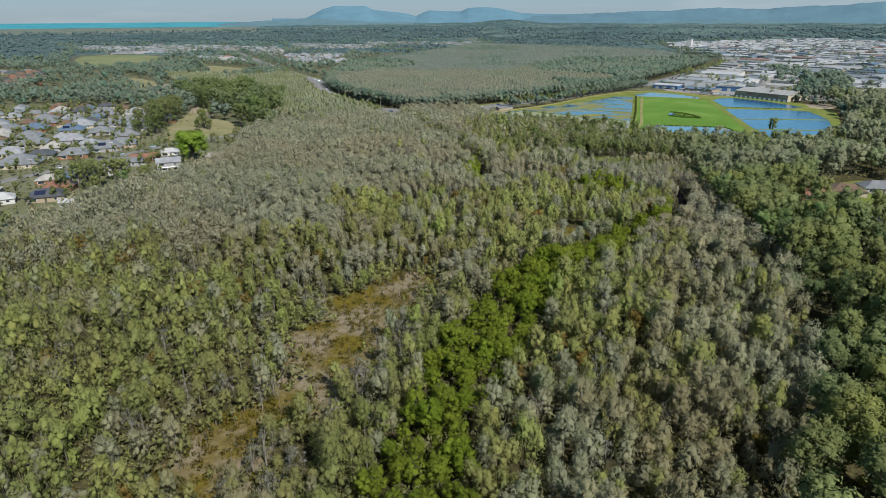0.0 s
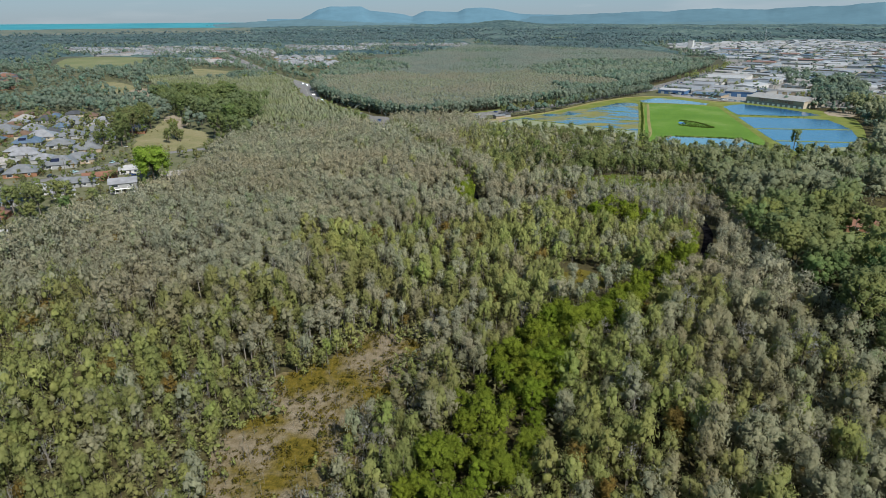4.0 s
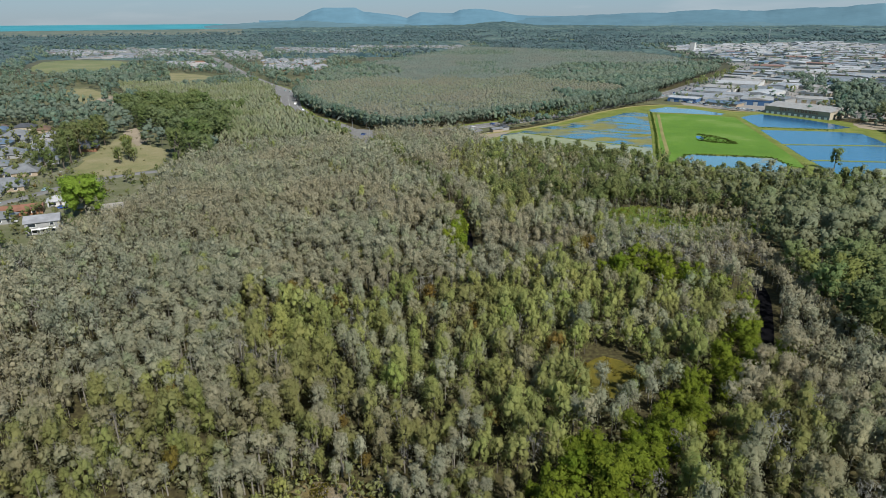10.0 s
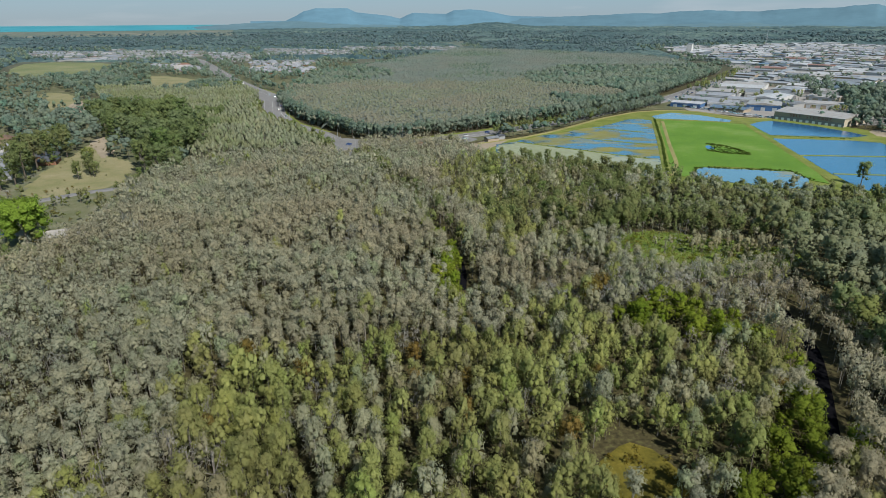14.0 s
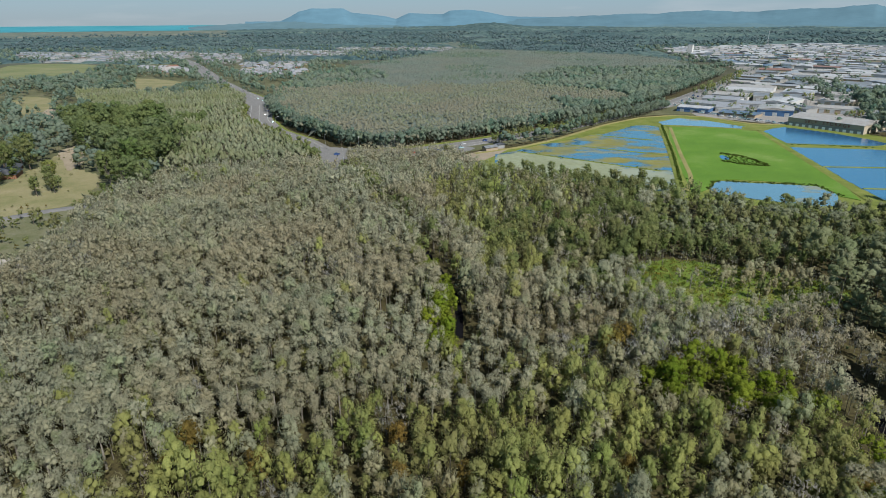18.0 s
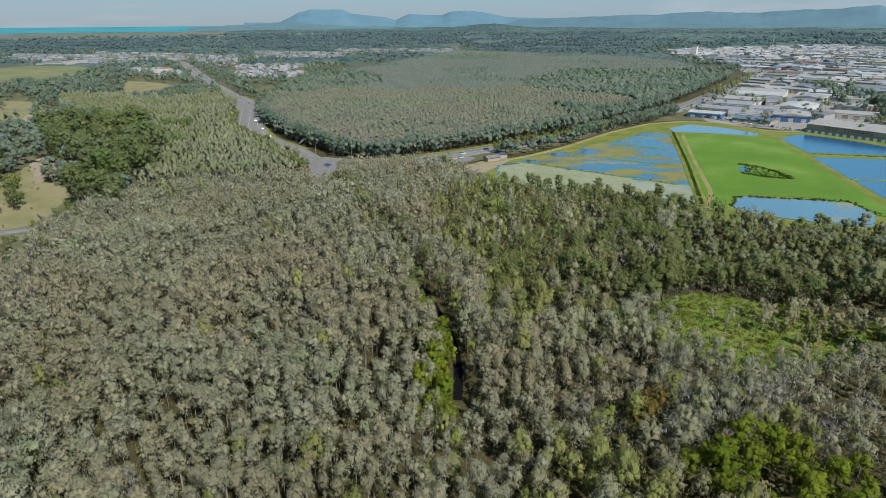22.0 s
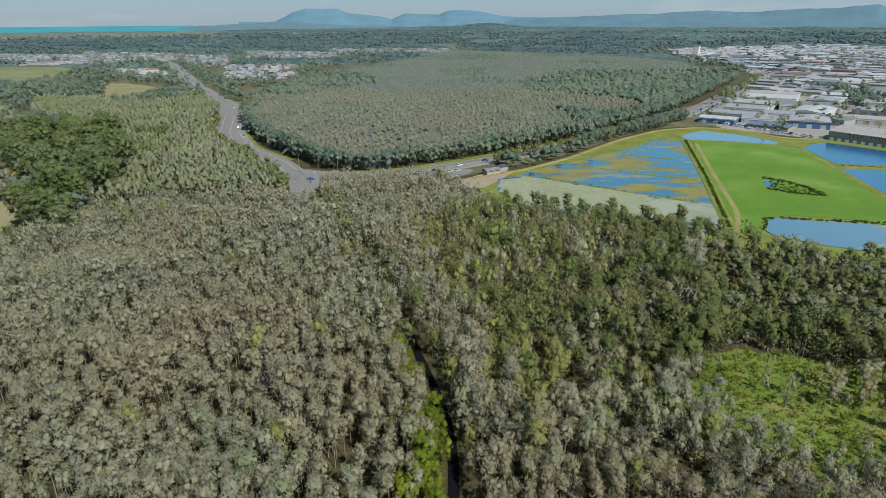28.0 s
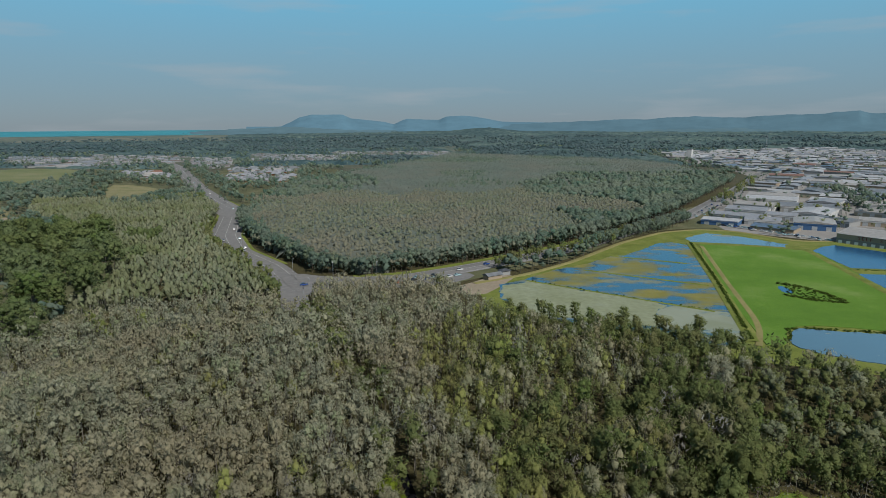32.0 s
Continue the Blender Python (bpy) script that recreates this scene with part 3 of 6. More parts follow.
def hills(name, ridge, r, material, label, rough=3.0, seed=0):
    """A range on the skyline; ridge: bearings and heights in degrees."""
    az = np.array([a for a, e in ridge], float)
    el = np.array([e for a, e in ridge], float)
    step = np.arange(az[0], az[-1], 0.14)
    v, f, m = [], [], 7
    for a in step:
        top = 86 + r * math.tan(radians(float(np.interp(a, az, el))))
        for j in range(m):
            q = j / (m - 1)
            d = r - 650 + 650 * q
            low = float(rise(0, d)) - 8
            h = low + (top - low) * (q ** 1.5)
            h += rough * q * noise.fractal(Vector((a * 0.9, q * 4 + seed, seed)), 0.8, 2.0, 5)
            v.append(polar(a, d, h))
    for i in range(len(step) - 1):
        for j in range(m - 1):
            f.append((i * m + j, i * m + j + 1, (i + 1) * m + j + 1, (i + 1) * m + j))
    return tagged(new(name, mesh_of(name, v, f, material, smooth=True)), label, "hills", kind="structure")


# Air haze over the hills is put into their colour and a weak glow.
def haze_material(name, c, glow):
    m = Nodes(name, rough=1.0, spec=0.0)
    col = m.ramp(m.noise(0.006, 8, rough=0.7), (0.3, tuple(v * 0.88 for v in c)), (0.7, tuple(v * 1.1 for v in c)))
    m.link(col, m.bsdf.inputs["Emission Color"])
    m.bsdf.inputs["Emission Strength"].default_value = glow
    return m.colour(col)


M_MOUNT = haze_material("hazed_mountain", (0.075, 0.140, 0.180), 0.14)
M_RANGE = haze_material("hazed_range", (0.070, 0.125, 0.155), 0.11)
M_RIDGE = haze_material("hazed_ridge", (0.075, 0.125, 0.145), 0.12)
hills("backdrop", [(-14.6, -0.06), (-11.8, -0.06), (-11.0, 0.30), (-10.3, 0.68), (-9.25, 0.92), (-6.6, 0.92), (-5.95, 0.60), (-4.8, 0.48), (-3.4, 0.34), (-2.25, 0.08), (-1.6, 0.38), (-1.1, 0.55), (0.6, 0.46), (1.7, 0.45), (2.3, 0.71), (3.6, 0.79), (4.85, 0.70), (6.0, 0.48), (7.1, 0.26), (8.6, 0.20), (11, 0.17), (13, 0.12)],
      4930, M_MOUNT, "flat-topped haze-blue mountain range on the horizon", 2.0, 4)
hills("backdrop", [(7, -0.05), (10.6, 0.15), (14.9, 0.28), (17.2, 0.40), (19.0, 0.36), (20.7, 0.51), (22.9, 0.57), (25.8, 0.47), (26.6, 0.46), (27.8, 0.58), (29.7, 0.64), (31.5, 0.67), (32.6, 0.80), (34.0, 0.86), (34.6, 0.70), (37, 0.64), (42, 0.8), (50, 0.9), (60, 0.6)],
      4800, M_RANGE, "long haze-blue forested range on the horizon", 4.0, 9)
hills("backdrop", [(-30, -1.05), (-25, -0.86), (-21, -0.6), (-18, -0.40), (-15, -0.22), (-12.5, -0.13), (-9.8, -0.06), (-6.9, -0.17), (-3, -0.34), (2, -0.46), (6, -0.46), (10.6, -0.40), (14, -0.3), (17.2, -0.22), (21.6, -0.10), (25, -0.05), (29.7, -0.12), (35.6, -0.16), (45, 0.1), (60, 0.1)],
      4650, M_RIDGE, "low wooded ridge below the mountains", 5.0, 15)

def build_sea():
    v, f = [], []
    az = np.linspace(-85, -14, 40)
    rr = np.linspace(4250, 4970, 6)
    for a in az:
        for r in rr:
            v.append(polar(a, r, float(rise(0, r)) + 0.8))
    n = len(rr)
    for i in range(len(az) - 1):
        for j in range(n - 1):
            f.append((i * n + j, i * n + j + 1, (i + 1) * n + j + 1, (i + 1) * n + j))
    tagged(new("water", mesh_of("sea", v, f, M_SEA)), "strip of blue-green sea along the coast", "sea", kind="structure")


build_sea()

# ---------------------------------------------------------------- clearings, fields, ponds
sheet("ground_sedge", grown(CLEARING_A, 4.0), 0.12, M_SEDGE, "open brown sedge clearing in the wetland", "clearing", rounded=1, rag=1.8)
sheet("ground_sedge", CLEARING_C, 0.12, M_GOLD, "small golden marsh clearing among trees", "clearing", rounded=1, rag=1.8)
sheet("ground_sedge", CLEARING_D, 0.12, M_GOLD, "golden marsh patch below dark trees", "clearing", rounded=1, rag=1.5)
sheet("ground_meadow", CLEARING_B, 0.14, M_MEADOW, "bright green marshy grass clearing", "clearing", rounded=1, rag=1.8)
sheet("ground_woodland", [(-140, 440), (-152, 500), (-140, 540), (-120, 560), (-240, 760), (-340, 900), (-640, 900), (-560, 640), (-420, 560), (-300, 470), (-210, 430)], 0.03, M_WOODLAND, "grassy woodland floor behind the suburb", "ground", rag=3.0)
sheet("ground_woodland", HINTERLAND, 0.045, M_WOODLAND, "grassy floor of the gum woods", "ground", rag=3.0)
sheet("ground_woodland", [(-150, 880), (-190, 960), (-280, 1200), (-500, 1700), (-760, 1760), (-520, 1260), (-400, 1100), (-290, 900), (-215, 880)], 0.055, M_WOODLAND, "grassy roadside ground between trees", "ground", rag=3.0)
sheet("ground_woodland", [(-165, 900), (-180, 1000), (-195, 1165), (-110, 1500), (-300, 1600), (-420, 1560), (-290, 1220)], 0.05, M_WOODLAND, "grassy ground between road and forest", "ground", rag=3.0)
sheet("ground_verge", [(30, 590), (60, 612), (80, 628), (113, 650), (168, 715), (214, 757), (250, 768), (275, 755), (296, 784), (330, 900), (312, 912), (262, 842), (186, 764), (128, 700), (75, 660), (24, 622)], 0.04, M_WOODLAND, "rough grass along the road by the ponds", "ground")
sheet("ground_gardens", WEST_TOWN, 0.06, M_SUBURB, "garden ground and lawns between houses", "ground")
sheet("ground_gardens", EAST_YARDS, 0.06, M_VERGE, "lawns behind houses beside the forest", "ground")
sheet("ground_knoll", KNOLL, 0.22, M_DRY, "dry grassy knoll with tan earth", "field", rounded=1, rag=1.8)
sheet("ground_industrial", FACTORIES, 0.05, M_PAVE, "paved ground of the industrial estate", "ground")
sheet("ground_pasture", FIELD_NORTH, 0.3, M_PASTURE, "open pale green pasture", "field", rag=2.0)
sheet("ground_dirt", DIRT_WEST, 0.13, M_DRY, "dry grass and tan earth among trees", "field", rag=2.0)
sheet("ground_pasture", OPENING, 0.09, M_WOODLAND, "open grassy paddocks with scattered trees", "field", rag=3.0)
sheet("ground_pasture", FIELD_MID, 0.3, M_DRY, "dry tan paddock beside the road", "field")
sheet("ground_pasture", GREEN_FIELD, 0.5, M_VERGE, "small bright green field in the woods", "field")
sheet("ground_yard", [(-375, 799), (-396, 860), (-390, 885), (-355, 837), (-333, 769), (-326, 735)], 0.16, M_DIRT, "pale bare lot between the gums", "yard", rag=2.0)
sheet("ground_yard", [(-252, 612), (-249, 640), (-228, 606), (-213, 575), (-209, 548), (-224, 572)], 0.27, M_DIRT, "pale bare earth on the knoll", "yard", rag=1.5)
sheet("ground_yard", EAST_DIRT, 0.14, M_DIRT, "pale bare earth beside the pond", "yard", rag=1.5)
sheet("ground_yard", [(28, 576), (34, 584), (52, 601), (62, 612), (73, 608), (60, 584), (48, 566)], 0.12, M_DIRT, "pale dirt yard beside the ponds", "yard")
sheet("ground_embankment", PONDS, 0.10, M_VERGE, "grassy embankments of the treatment ponds", "ground")
WEED_POND = [(60, 588), (76, 599), (97, 621), (122, 637), (145, 659), (154, 661), (176, 682), (192, 701), (205, 705), (214, 692), (207, 666), (178, 576), (153, 497), (139, 488), (70, 530), (57, 562)]
sheet("water_pond", WEED_POND, 0.16, M_ALGAE, "blue pond with drifting yellow-green weed", "pond", rounded=0, rag=0.7)
sheet("water_scum", [(77, 595), (100, 577), (126, 556), (138, 545), (128, 534), (133, 522), (122, 512), (70, 532), (58, 564), (61, 587)], 0.20, M_PALE_MATS, "shallow pond corner covered with pale scum", "pond", rounded=0, rag=2.2)
sheet("water_scum", [(140, 546), (157, 534), (163, 528), (154, 499), (140, 490), (122, 512), (133, 522), (128, 534)], 0.19, M_SCUM, "shallow water with broken pale scum", "pond", rounded=0, rag=1.5)
sheet("water_pond", [(220, 706), (222, 721), (236, 733), (248, 742), (267, 727), (286, 693), (278, 682), (251, 696)], 0.16, M_SHALLOW, "narrow pale pond strip with weed", "pond", rounded=0, rag=0.8)
sheet("ground_field", [(220, 700), (233, 694), (262, 685), (287, 668), (289, 655), (236, 462), (226, 476), (228, 497), (195, 511), (177, 510), (162, 484), (154, 490)], 0.34, M_LAWN, "vivid green grass field between the ponds", "field")
sheet("water_pond", [(289, 668), (306, 682), (318, 687), (330, 672), (341, 654), (350, 630), (354, 609), (336, 603), (281, 617)], 0.16, M_POND, "deep blue pond behind grassy banks", "pond", rounded=0, rag=0.5)
sheet("water_pond", [(274, 602), (328, 591), (344, 581), (340, 556), (334, 534), (317, 499), (293, 463), (257, 438), (244, 452), (250, 492)], 0.16, M_POND, "deep blue pond with thin baffles", "pond", rounded=0, rag=0.5)
sheet("water_pond", [(176, 504), (166, 488), (170, 478), (191, 464), (206, 457), (214, 456), (228, 474), (228, 494), (215, 497), (197, 502), (180, 507)], 0.38, M_SHALLOW, "small pale blue pond with reedy edge", "pond", rounded=0, rag=0.9)
sheet("water_pond", [(261, 452), (275, 460), (297, 468), (285, 450), (272, 444), (258, 441)], 0.20, M_PALE_MATS, "pale weedy end of the pond", "pond", rag=1.2)
for line in ([(218, 702), (183, 586), (153, 492)], [(288, 672), (237, 456)], [(217, 700), (232, 695), (262, 686), (287, 670)]):
    ribbon("embankment", line, [(-3.2, 0.1), (-1.4, 0.5), (1.4, 0.5), (3.2, 0.3)], M_VERGE, "grassy bank between ponds", "embankment")
for line in ([(221, 690), (188, 585), (169, 521), (162, 504), (152, 487)], [(46, 592), (80, 612), (113, 642), (168, 707), (214, 748), (250, 760), (276, 750), (300, 704), (340, 700), (368, 655)]):
    ribbon("path_track", line, [(-1.3, 0.35), (-0.8, 0.40), (0.8, 0.40), (1.3, 0.35)] if line[0][0] > 200 else [(-2.2, 0.1), (-1.1, 0.45), (1.1, 0.45), (2.2, 0.1)], M_TRACK, "pale worn vehicle track on the bank", "track")
for line in ([(77, 596), (156, 533)], [(116, 620), (175, 580)], [(145, 659), (186, 634)], [(250, 488), (304, 479)], [(260, 540), (332, 531)]):
    ribbon("baffle_bank", line, [(-0.9, 0.1), (-0.4, 0.5), (0.4, 0.5), (0.9, 0.1)], M_VERGE, "low earth baffle across the pond", "bank")
ribbon("embankment", [(277, 611), (301, 604), (331, 596), (346, 593)], [(-2.6, 0.1), (-1.2, 0.5), (1.2, 0.5), (2.6, 0.1)], M_VERGE, "reedy bank between two ponds", "embankment")
# added dark strip for the deep shade in this gap; its water is unseen
ribbon("water_creek", CREEK_EAST, [(-1.8, 0.1), (0, 0.12), (1.8, 0.1)], M_CREEK_SHADE, "near-black strip for the deep shade of the side creek gap", "creek")
ribbon("water_creek", [(12, 402), (15, 389), (21, 366), (23, 345), (21.5, 330)], [(-1.2, 0.1), (0, 0.12), (1.2, 0.1)], M_CREEK_SHADE, "dark narrow tidal creek between trees", "creek")

# ---------------------------------------------------------------- roads
def road(line, half, label):
    ob = ribbon("road", line, [(-half, 0.1), (-half + 0.3, 0.24), (half - 0.3, 0.24), (half, 0.1)], M_ASPHALT, label, "road")
    return ob


road(ROAD_WEST, 12.5, "wide grey divided road running away between trees")
road(ROAD_EAST, 9.0, "grey road along the ponds")
road(ROAD_SPUR, 7.0, "short road leaving the junction")
road(STREET, 3.6, "narrow suburban street")
sheet("road_junction", [(-72, 610), (-60, 622), (-40, 612), (-20, 611), (-8, 600), (-24, 592), (-42, 580), (-44, 566), (-58, 566), (-66, 585)], 0.26, M_ASPHALT, "wide grey road junction", "road")
sheet("road_yard", [(-26, 590), (0, 585), (20, 588), (42, 599), (50, 614), (34, 618), (8, 606), (-20, 602)], 0.25, M_ASPHALT, "grey paved lane with waiting cars", "road")
sheet("road_turning", [(-203, 905), (-197, 917), (-176, 926), (-158, 900), (-146, 876), (-160, 866), (-180, 858)], 0.27, M_ASPHALT, "grey traffic-light junction", "road")


def shifted(line, o):
    p = np.array(line, float)
    d = np.gradient(p, axis=0)
    d /= np.linalg.norm(d, axis=1)[:, None]
    return [tuple(q) for q in p + np.stack([d[:, 1], -d[:, 0]], 1) * o]


for line, offs in ((ROAD_WEST, (-8, 0.2, 8)), (ROAD_EAST, (-7.4, 0, 7.4))):
    for o in offs:
        ribbon("road_marking", shifted(line, o), [(-0.12, 0.26), (0.12, 0.26)], M_LINE, "white painted line on the road", "road marking")
for line, o, w in ((ROAD_EAST[1:8], -12.2, 3.0), (ROAD_WEST[1:6], -13.5, 1.6), (ROAD_WEST[1:6], 13.5, 1.6)):
    ribbon("verge", shifted(line, o), [(-w, 0.1), (-w * 0.6, 0.2), (w * 0.6, 0.2), (w, 0.1)], M_VERGE, "mown grass verge beside the road", "verge")


# ---------------------------------------------------------------- trees
def sprays(rng, centres, radii, n, leaf, upright=0.0):
    """n leaf sprays on the shells of the clumps, with normals that follow the clump; upright: thin strokes that point up."""
    c = np.asarray(centres, float)
    r = np.asarray(radii, float)
    k = rng.choice(len(c), n, p=r ** 2 / (r ** 2).sum())
    d = rng.normal(size=(n, 3))
    d /= np.linalg.norm(d, axis=1)[:, None]
    d[:, 2] = np.where((d[:, 2] < 0) & (rng.random(n) < 0.75), -d[:, 2], d[:, 2])
    p = c[k] + d * (r[k] * rng.uniform(0.55, 1.1, n))[:, None]
    nrm = d * 0.8 + rng.normal(size=(n, 3)) * 0.42 + np.array([0, 0, 0.35])
    nrm /= np.linalg.norm(nrm, axis=1)[:, None]
    t = np.cross(np.cross(nrm, d * 0.4 + rng.normal(size=(n, 3)) * (0.6 - 0.3 * upright) + np.array([0, 0, 0.5 + upright])), nrm)
    t /= np.linalg.norm(t, axis=1)[:, None] + 1e-9
    b = np.cross(nrm, t)
    s = leaf * (1 + 0.7 * upright) * rng.uniform(0.7, 1.4, n)[:, None]
    q = leaf * rng.uniform(0.5, 0.9, n)[:, None] * (1 - 0.45 * upright)
    v = np.stack([p + t * s, p - t * s * 0.6 + b * q, p - t * s * 0.6 - b * q], 1).reshape(-1, 3)
    centre = c.mean(0)
    out = (p - centre) / (np.linalg.norm(p - centre, axis=1)[:, None] + 1e-6)
    soft_n = d * 0.42 + out * 0.6 + nrm * 0.35 + np.array([0, 0, 0.15])
    soft_n /= np.linalg.norm(soft_n, axis=1)[:, None]
    return v, np.arange(3 * n).reshape(n, 3), np.repeat(soft_n, 3, axis=0)


def tube(points, radii, sides):
    """A tapered limb through the points, in triangles."""
    v, f = [], []
    for (x, y, z), r in zip(points, radii):
        for k in range(sides):
            a = 2 * math.pi * k / sides
            v.append((x + r * math.cos(a), y + r * math.sin(a), z))
    for i in range(len(points) - 1):
        for k in range(sides):
            a, b = i * sides + k, i * sides + (k + 1) % sides
            f += [(a, b, b + sides), (a, b + sides, a + sides)]
    return np.array(v, float), np.array(f, int)


def bulb(level):
    """Directions and faces of a small rounded leaf clump, open below."""
    bm = bmesh.new()
    bmesh.ops.create_icosphere(bm, subdivisions=level, radius=1.0)
    v = np.array([p.co[:] for p in bm.verts])
    f = np.array([[p.index for p in q.verts] for q in bm.faces])
    bm.free()
    f = f[v[f][:, :, 2].mean(1) > -0.55]
    used, back = np.unique(f, return_inverse=True)
    return v[used], back.reshape(-1, 3)


BULBS = {1: bulb(1)}
UPRIGHT = {"paperbark": 0.7, "teatree": 0.9, "swamp": 0.8, "bare": 1.0, "casuarina": 0.8, "rust": 0.5, "oak": 0.4}
# height to width of a clump, and its size within the sprays
TUFT = {"paperbark": (1.4, 0.43), "teatree": (1.5, 0.46), "swamp": (1.5, 0.46), "casuarina": (1.6, 0.50), "oak": (1.1, 0.56), "rust": (1.2, 0.5), "shrub": (0.9, 0.55), "gum": (1.0, 0.66), "mangrove": (0.95, 0.64), "fig": (0.85, 0.75)}


def clumps(rng, kind, c, r, level):
    """A crown's leaf masses: uneven clumps, each with its own lumps."""
    d, f = BULBS[level]
    c, r = np.asarray(c, float), np.asarray(r, float)
    tall, size = TUFT[kind]
    lump = rng.uniform(0.55, 1.25, (len(c), len(d), 1))
    own = d[None] * lump * (r * size)[:, None, None]
    own[..., 2] *= tall
    v = c[:, None] + own
    centre = c.mean(0)
    out = v - centre
    out /= np.linalg.norm(out, axis=2)[..., None] + 1e-6
    n = d[None] * 0.75 + out * 0.5 + np.array([0, 0, 0.1])
    n /= np.linalg.norm(n, axis=2)[..., None]
    faces = (f[None] + (np.arange(len(c)) * len(d))[:, None, None]).reshape(-1, 3)
    return v.reshape(-1, 3), faces, n.reshape(-1, 3)


def crown_of(rng, kind, c, r, n, leaf, core=0, solid=1.0):
    """Loose leaf sprays round uneven leaf masses; bare and grassy plants have sprays alone."""
    c, r = np.asarray(c, float), np.asarray(r, float)
    v, f, nv = sprays(rng, c, r, n, leaf, UPRIGHT.get(kind, 0.0))
    if kind in ("bare", "tussock", "reed", "grass"):
        return v, f, nv
    if core and core < len(c):
        keep = np.linspace(1, len(c) - 3, core + 2).round().astype(int)[1:-1]
        r = r[keep] * min(1.5, (len(c) / core) ** 0.33)
        c = c[keep]
    hv, hf, hn = clumps(rng, kind, c * np.array([0.85, 0.85, 1.0]), r * solid, 1)
    return np.concatenate([v, hv]), np.concatenate([f, hf + len(v)]), np.concatenate([nv, hn])


def joined(pieces):
    v, f, o = [], [], 0
    for a, b in pieces:
        v.append(a)
        f.append(b + o)
        o += len(a)
    return np.concatenate(v), np.concatenate(f)


LEAF["oak"] = LEAF["casuarina"]
# kind: height, crown radius, crown base, number of clumps, clump radius, bark, leaf length
KINDS = {
    "paperbark": (10.0, 1.35, 4.0, 18, 0.82, "pale", 0.165),
    "teatree": (9.6, 2.0, 1.5, 26, 0.95, "grey", 0.150),
    "swamp": (9.8, 2.0, 1.8, 26, 0.95, "pale", 0.155),
    "rust": (8.0, 1.8, 1.3, 15, 1.05, "grey", 0.22),
    "mangrove": (7.6, 2.2, 0.8, 40, 0.80, "dark", 0.145),
    "grass": (1.1, 0.9, 0.1, 5, 0.5, "dark", 0.34),
    "tussock": (1.6, 1.2, 0.2, 5, 0.7, "dark", 0.30),
    "gum": (14.0, 3.9, 2.0, 32, 1.4, "grey", 0.30),
    "reed": (2.6, 1.0, 0.3, 5, 0.7, "dark", 0.5),
    "oak": (10.5, 2.2, 1.1, 24, 1.12, "dark", 0.24),
    "casuarina": (13.0, 2.0, 0.8, 18, 1.2, "dark", 0.28),
    "bare": (9.2, 1.7, 1.2, 15, 0.85, "pale", 0.19),
    "fig": (15.5, 7.8, 2.2, 78, 2.1, "grey", 0.36),
    "shrub": (3.0, 1.3, 0.7, 5, 0.8, "dark", 0.3),
}


def tree_form(kind, seed):
    """Clumps, trunk and limbs of one tree."""
    h, rad, base, n, cr, bark, leaf = KINDS[kind]
    rng = np.random.default_rng(seed)
    c, r = [], []
    for i in range(n):
        q = (i + 0.5) / n
        z = base + cr * 0.6 + (h - base - cr * 1.4) * q
        if kind == "casuarina":
            spread = rad * (1.05 - 0.85 * q)
        elif kind == "bare":
            spread = rad * (0.55 + 0.75 * math.sin(math.pi * (0.25 + 0.6 * q)))
        elif kind in ("teatree", "swamp"):
            q = q ** 0.72
            z = base + cr * 0.6 + (h - base - cr * 1.4) * q
            spread = rad * (1.0 - 0.62 * q ** 2.2)
        else:
            q = q ** 0.55
            z = base + cr * 0.6 + (h - base - cr * 1.4) * q
            spread = rad * math.sqrt(max(0.3, 1 - (q * 1.06 - 0.42) ** 2))
        a = i * 2.4 + rng.uniform(-0.5, 0.5)
        o = spread * rng.uniform(0.4, 1.0) * (0.35 if i == n - 1 and kind in ("casuarina", "bare") else 1)
        c.append((o * math.cos(a), o * math.sin(a), z + rng.uniform(-0.3, 0.3)))
        r.append(cr * rng.uniform(0.75, 1.2) * (0.8 if kind == "casuarina" and q > 0.6 else 1))
    lean = rng.uniform(-0.04, 0.04, 2) * h
    stem = [(0, 0, -0.3), (lean[0] * 0.4, lean[1] * 0.4, h * 0.4), (lean[0] * 0.2, lean[1] * 0.2, h * 0.86)]
    limbs = [(stem[1], c[k]) for k in range(0, n, 2)] if kind in ("bare", "gum", "fig") else []
    return rng, c, r, stem, limbs


def tree_meshes(kind, seed, n, leaves=None):
    """Crown and trunk meshes for one tree that stands alone."""
    h, rad, base, m, cr, bark, leaf = KINDS[kind]
    rng, c, r, stem, limbs = tree_form(kind, seed)
    v, f, nv = crown_of(rng, kind, c, r, n, leaf)
    crown = mesh_of("crown", v, f, leaves or LEAF[kind], shade=nv)
    g = h * 0.016 + 0.03
    pieces = [tube(stem, (g * 1.3, g, g * 0.3), 6)]
    for a, b in limbs:
        mid = tuple(0.5 * (p + q) for p, q in zip(a, b))
        pieces.append(tube([a, (mid[0], mid[1], mid[2] - 0.2), b], (g * 0.6, g * 0.4, g * 0.15), 4))
    trunk = mesh_of("trunk", *joined(pieces), BARK[bark], smooth=True)
    return crown, trunk


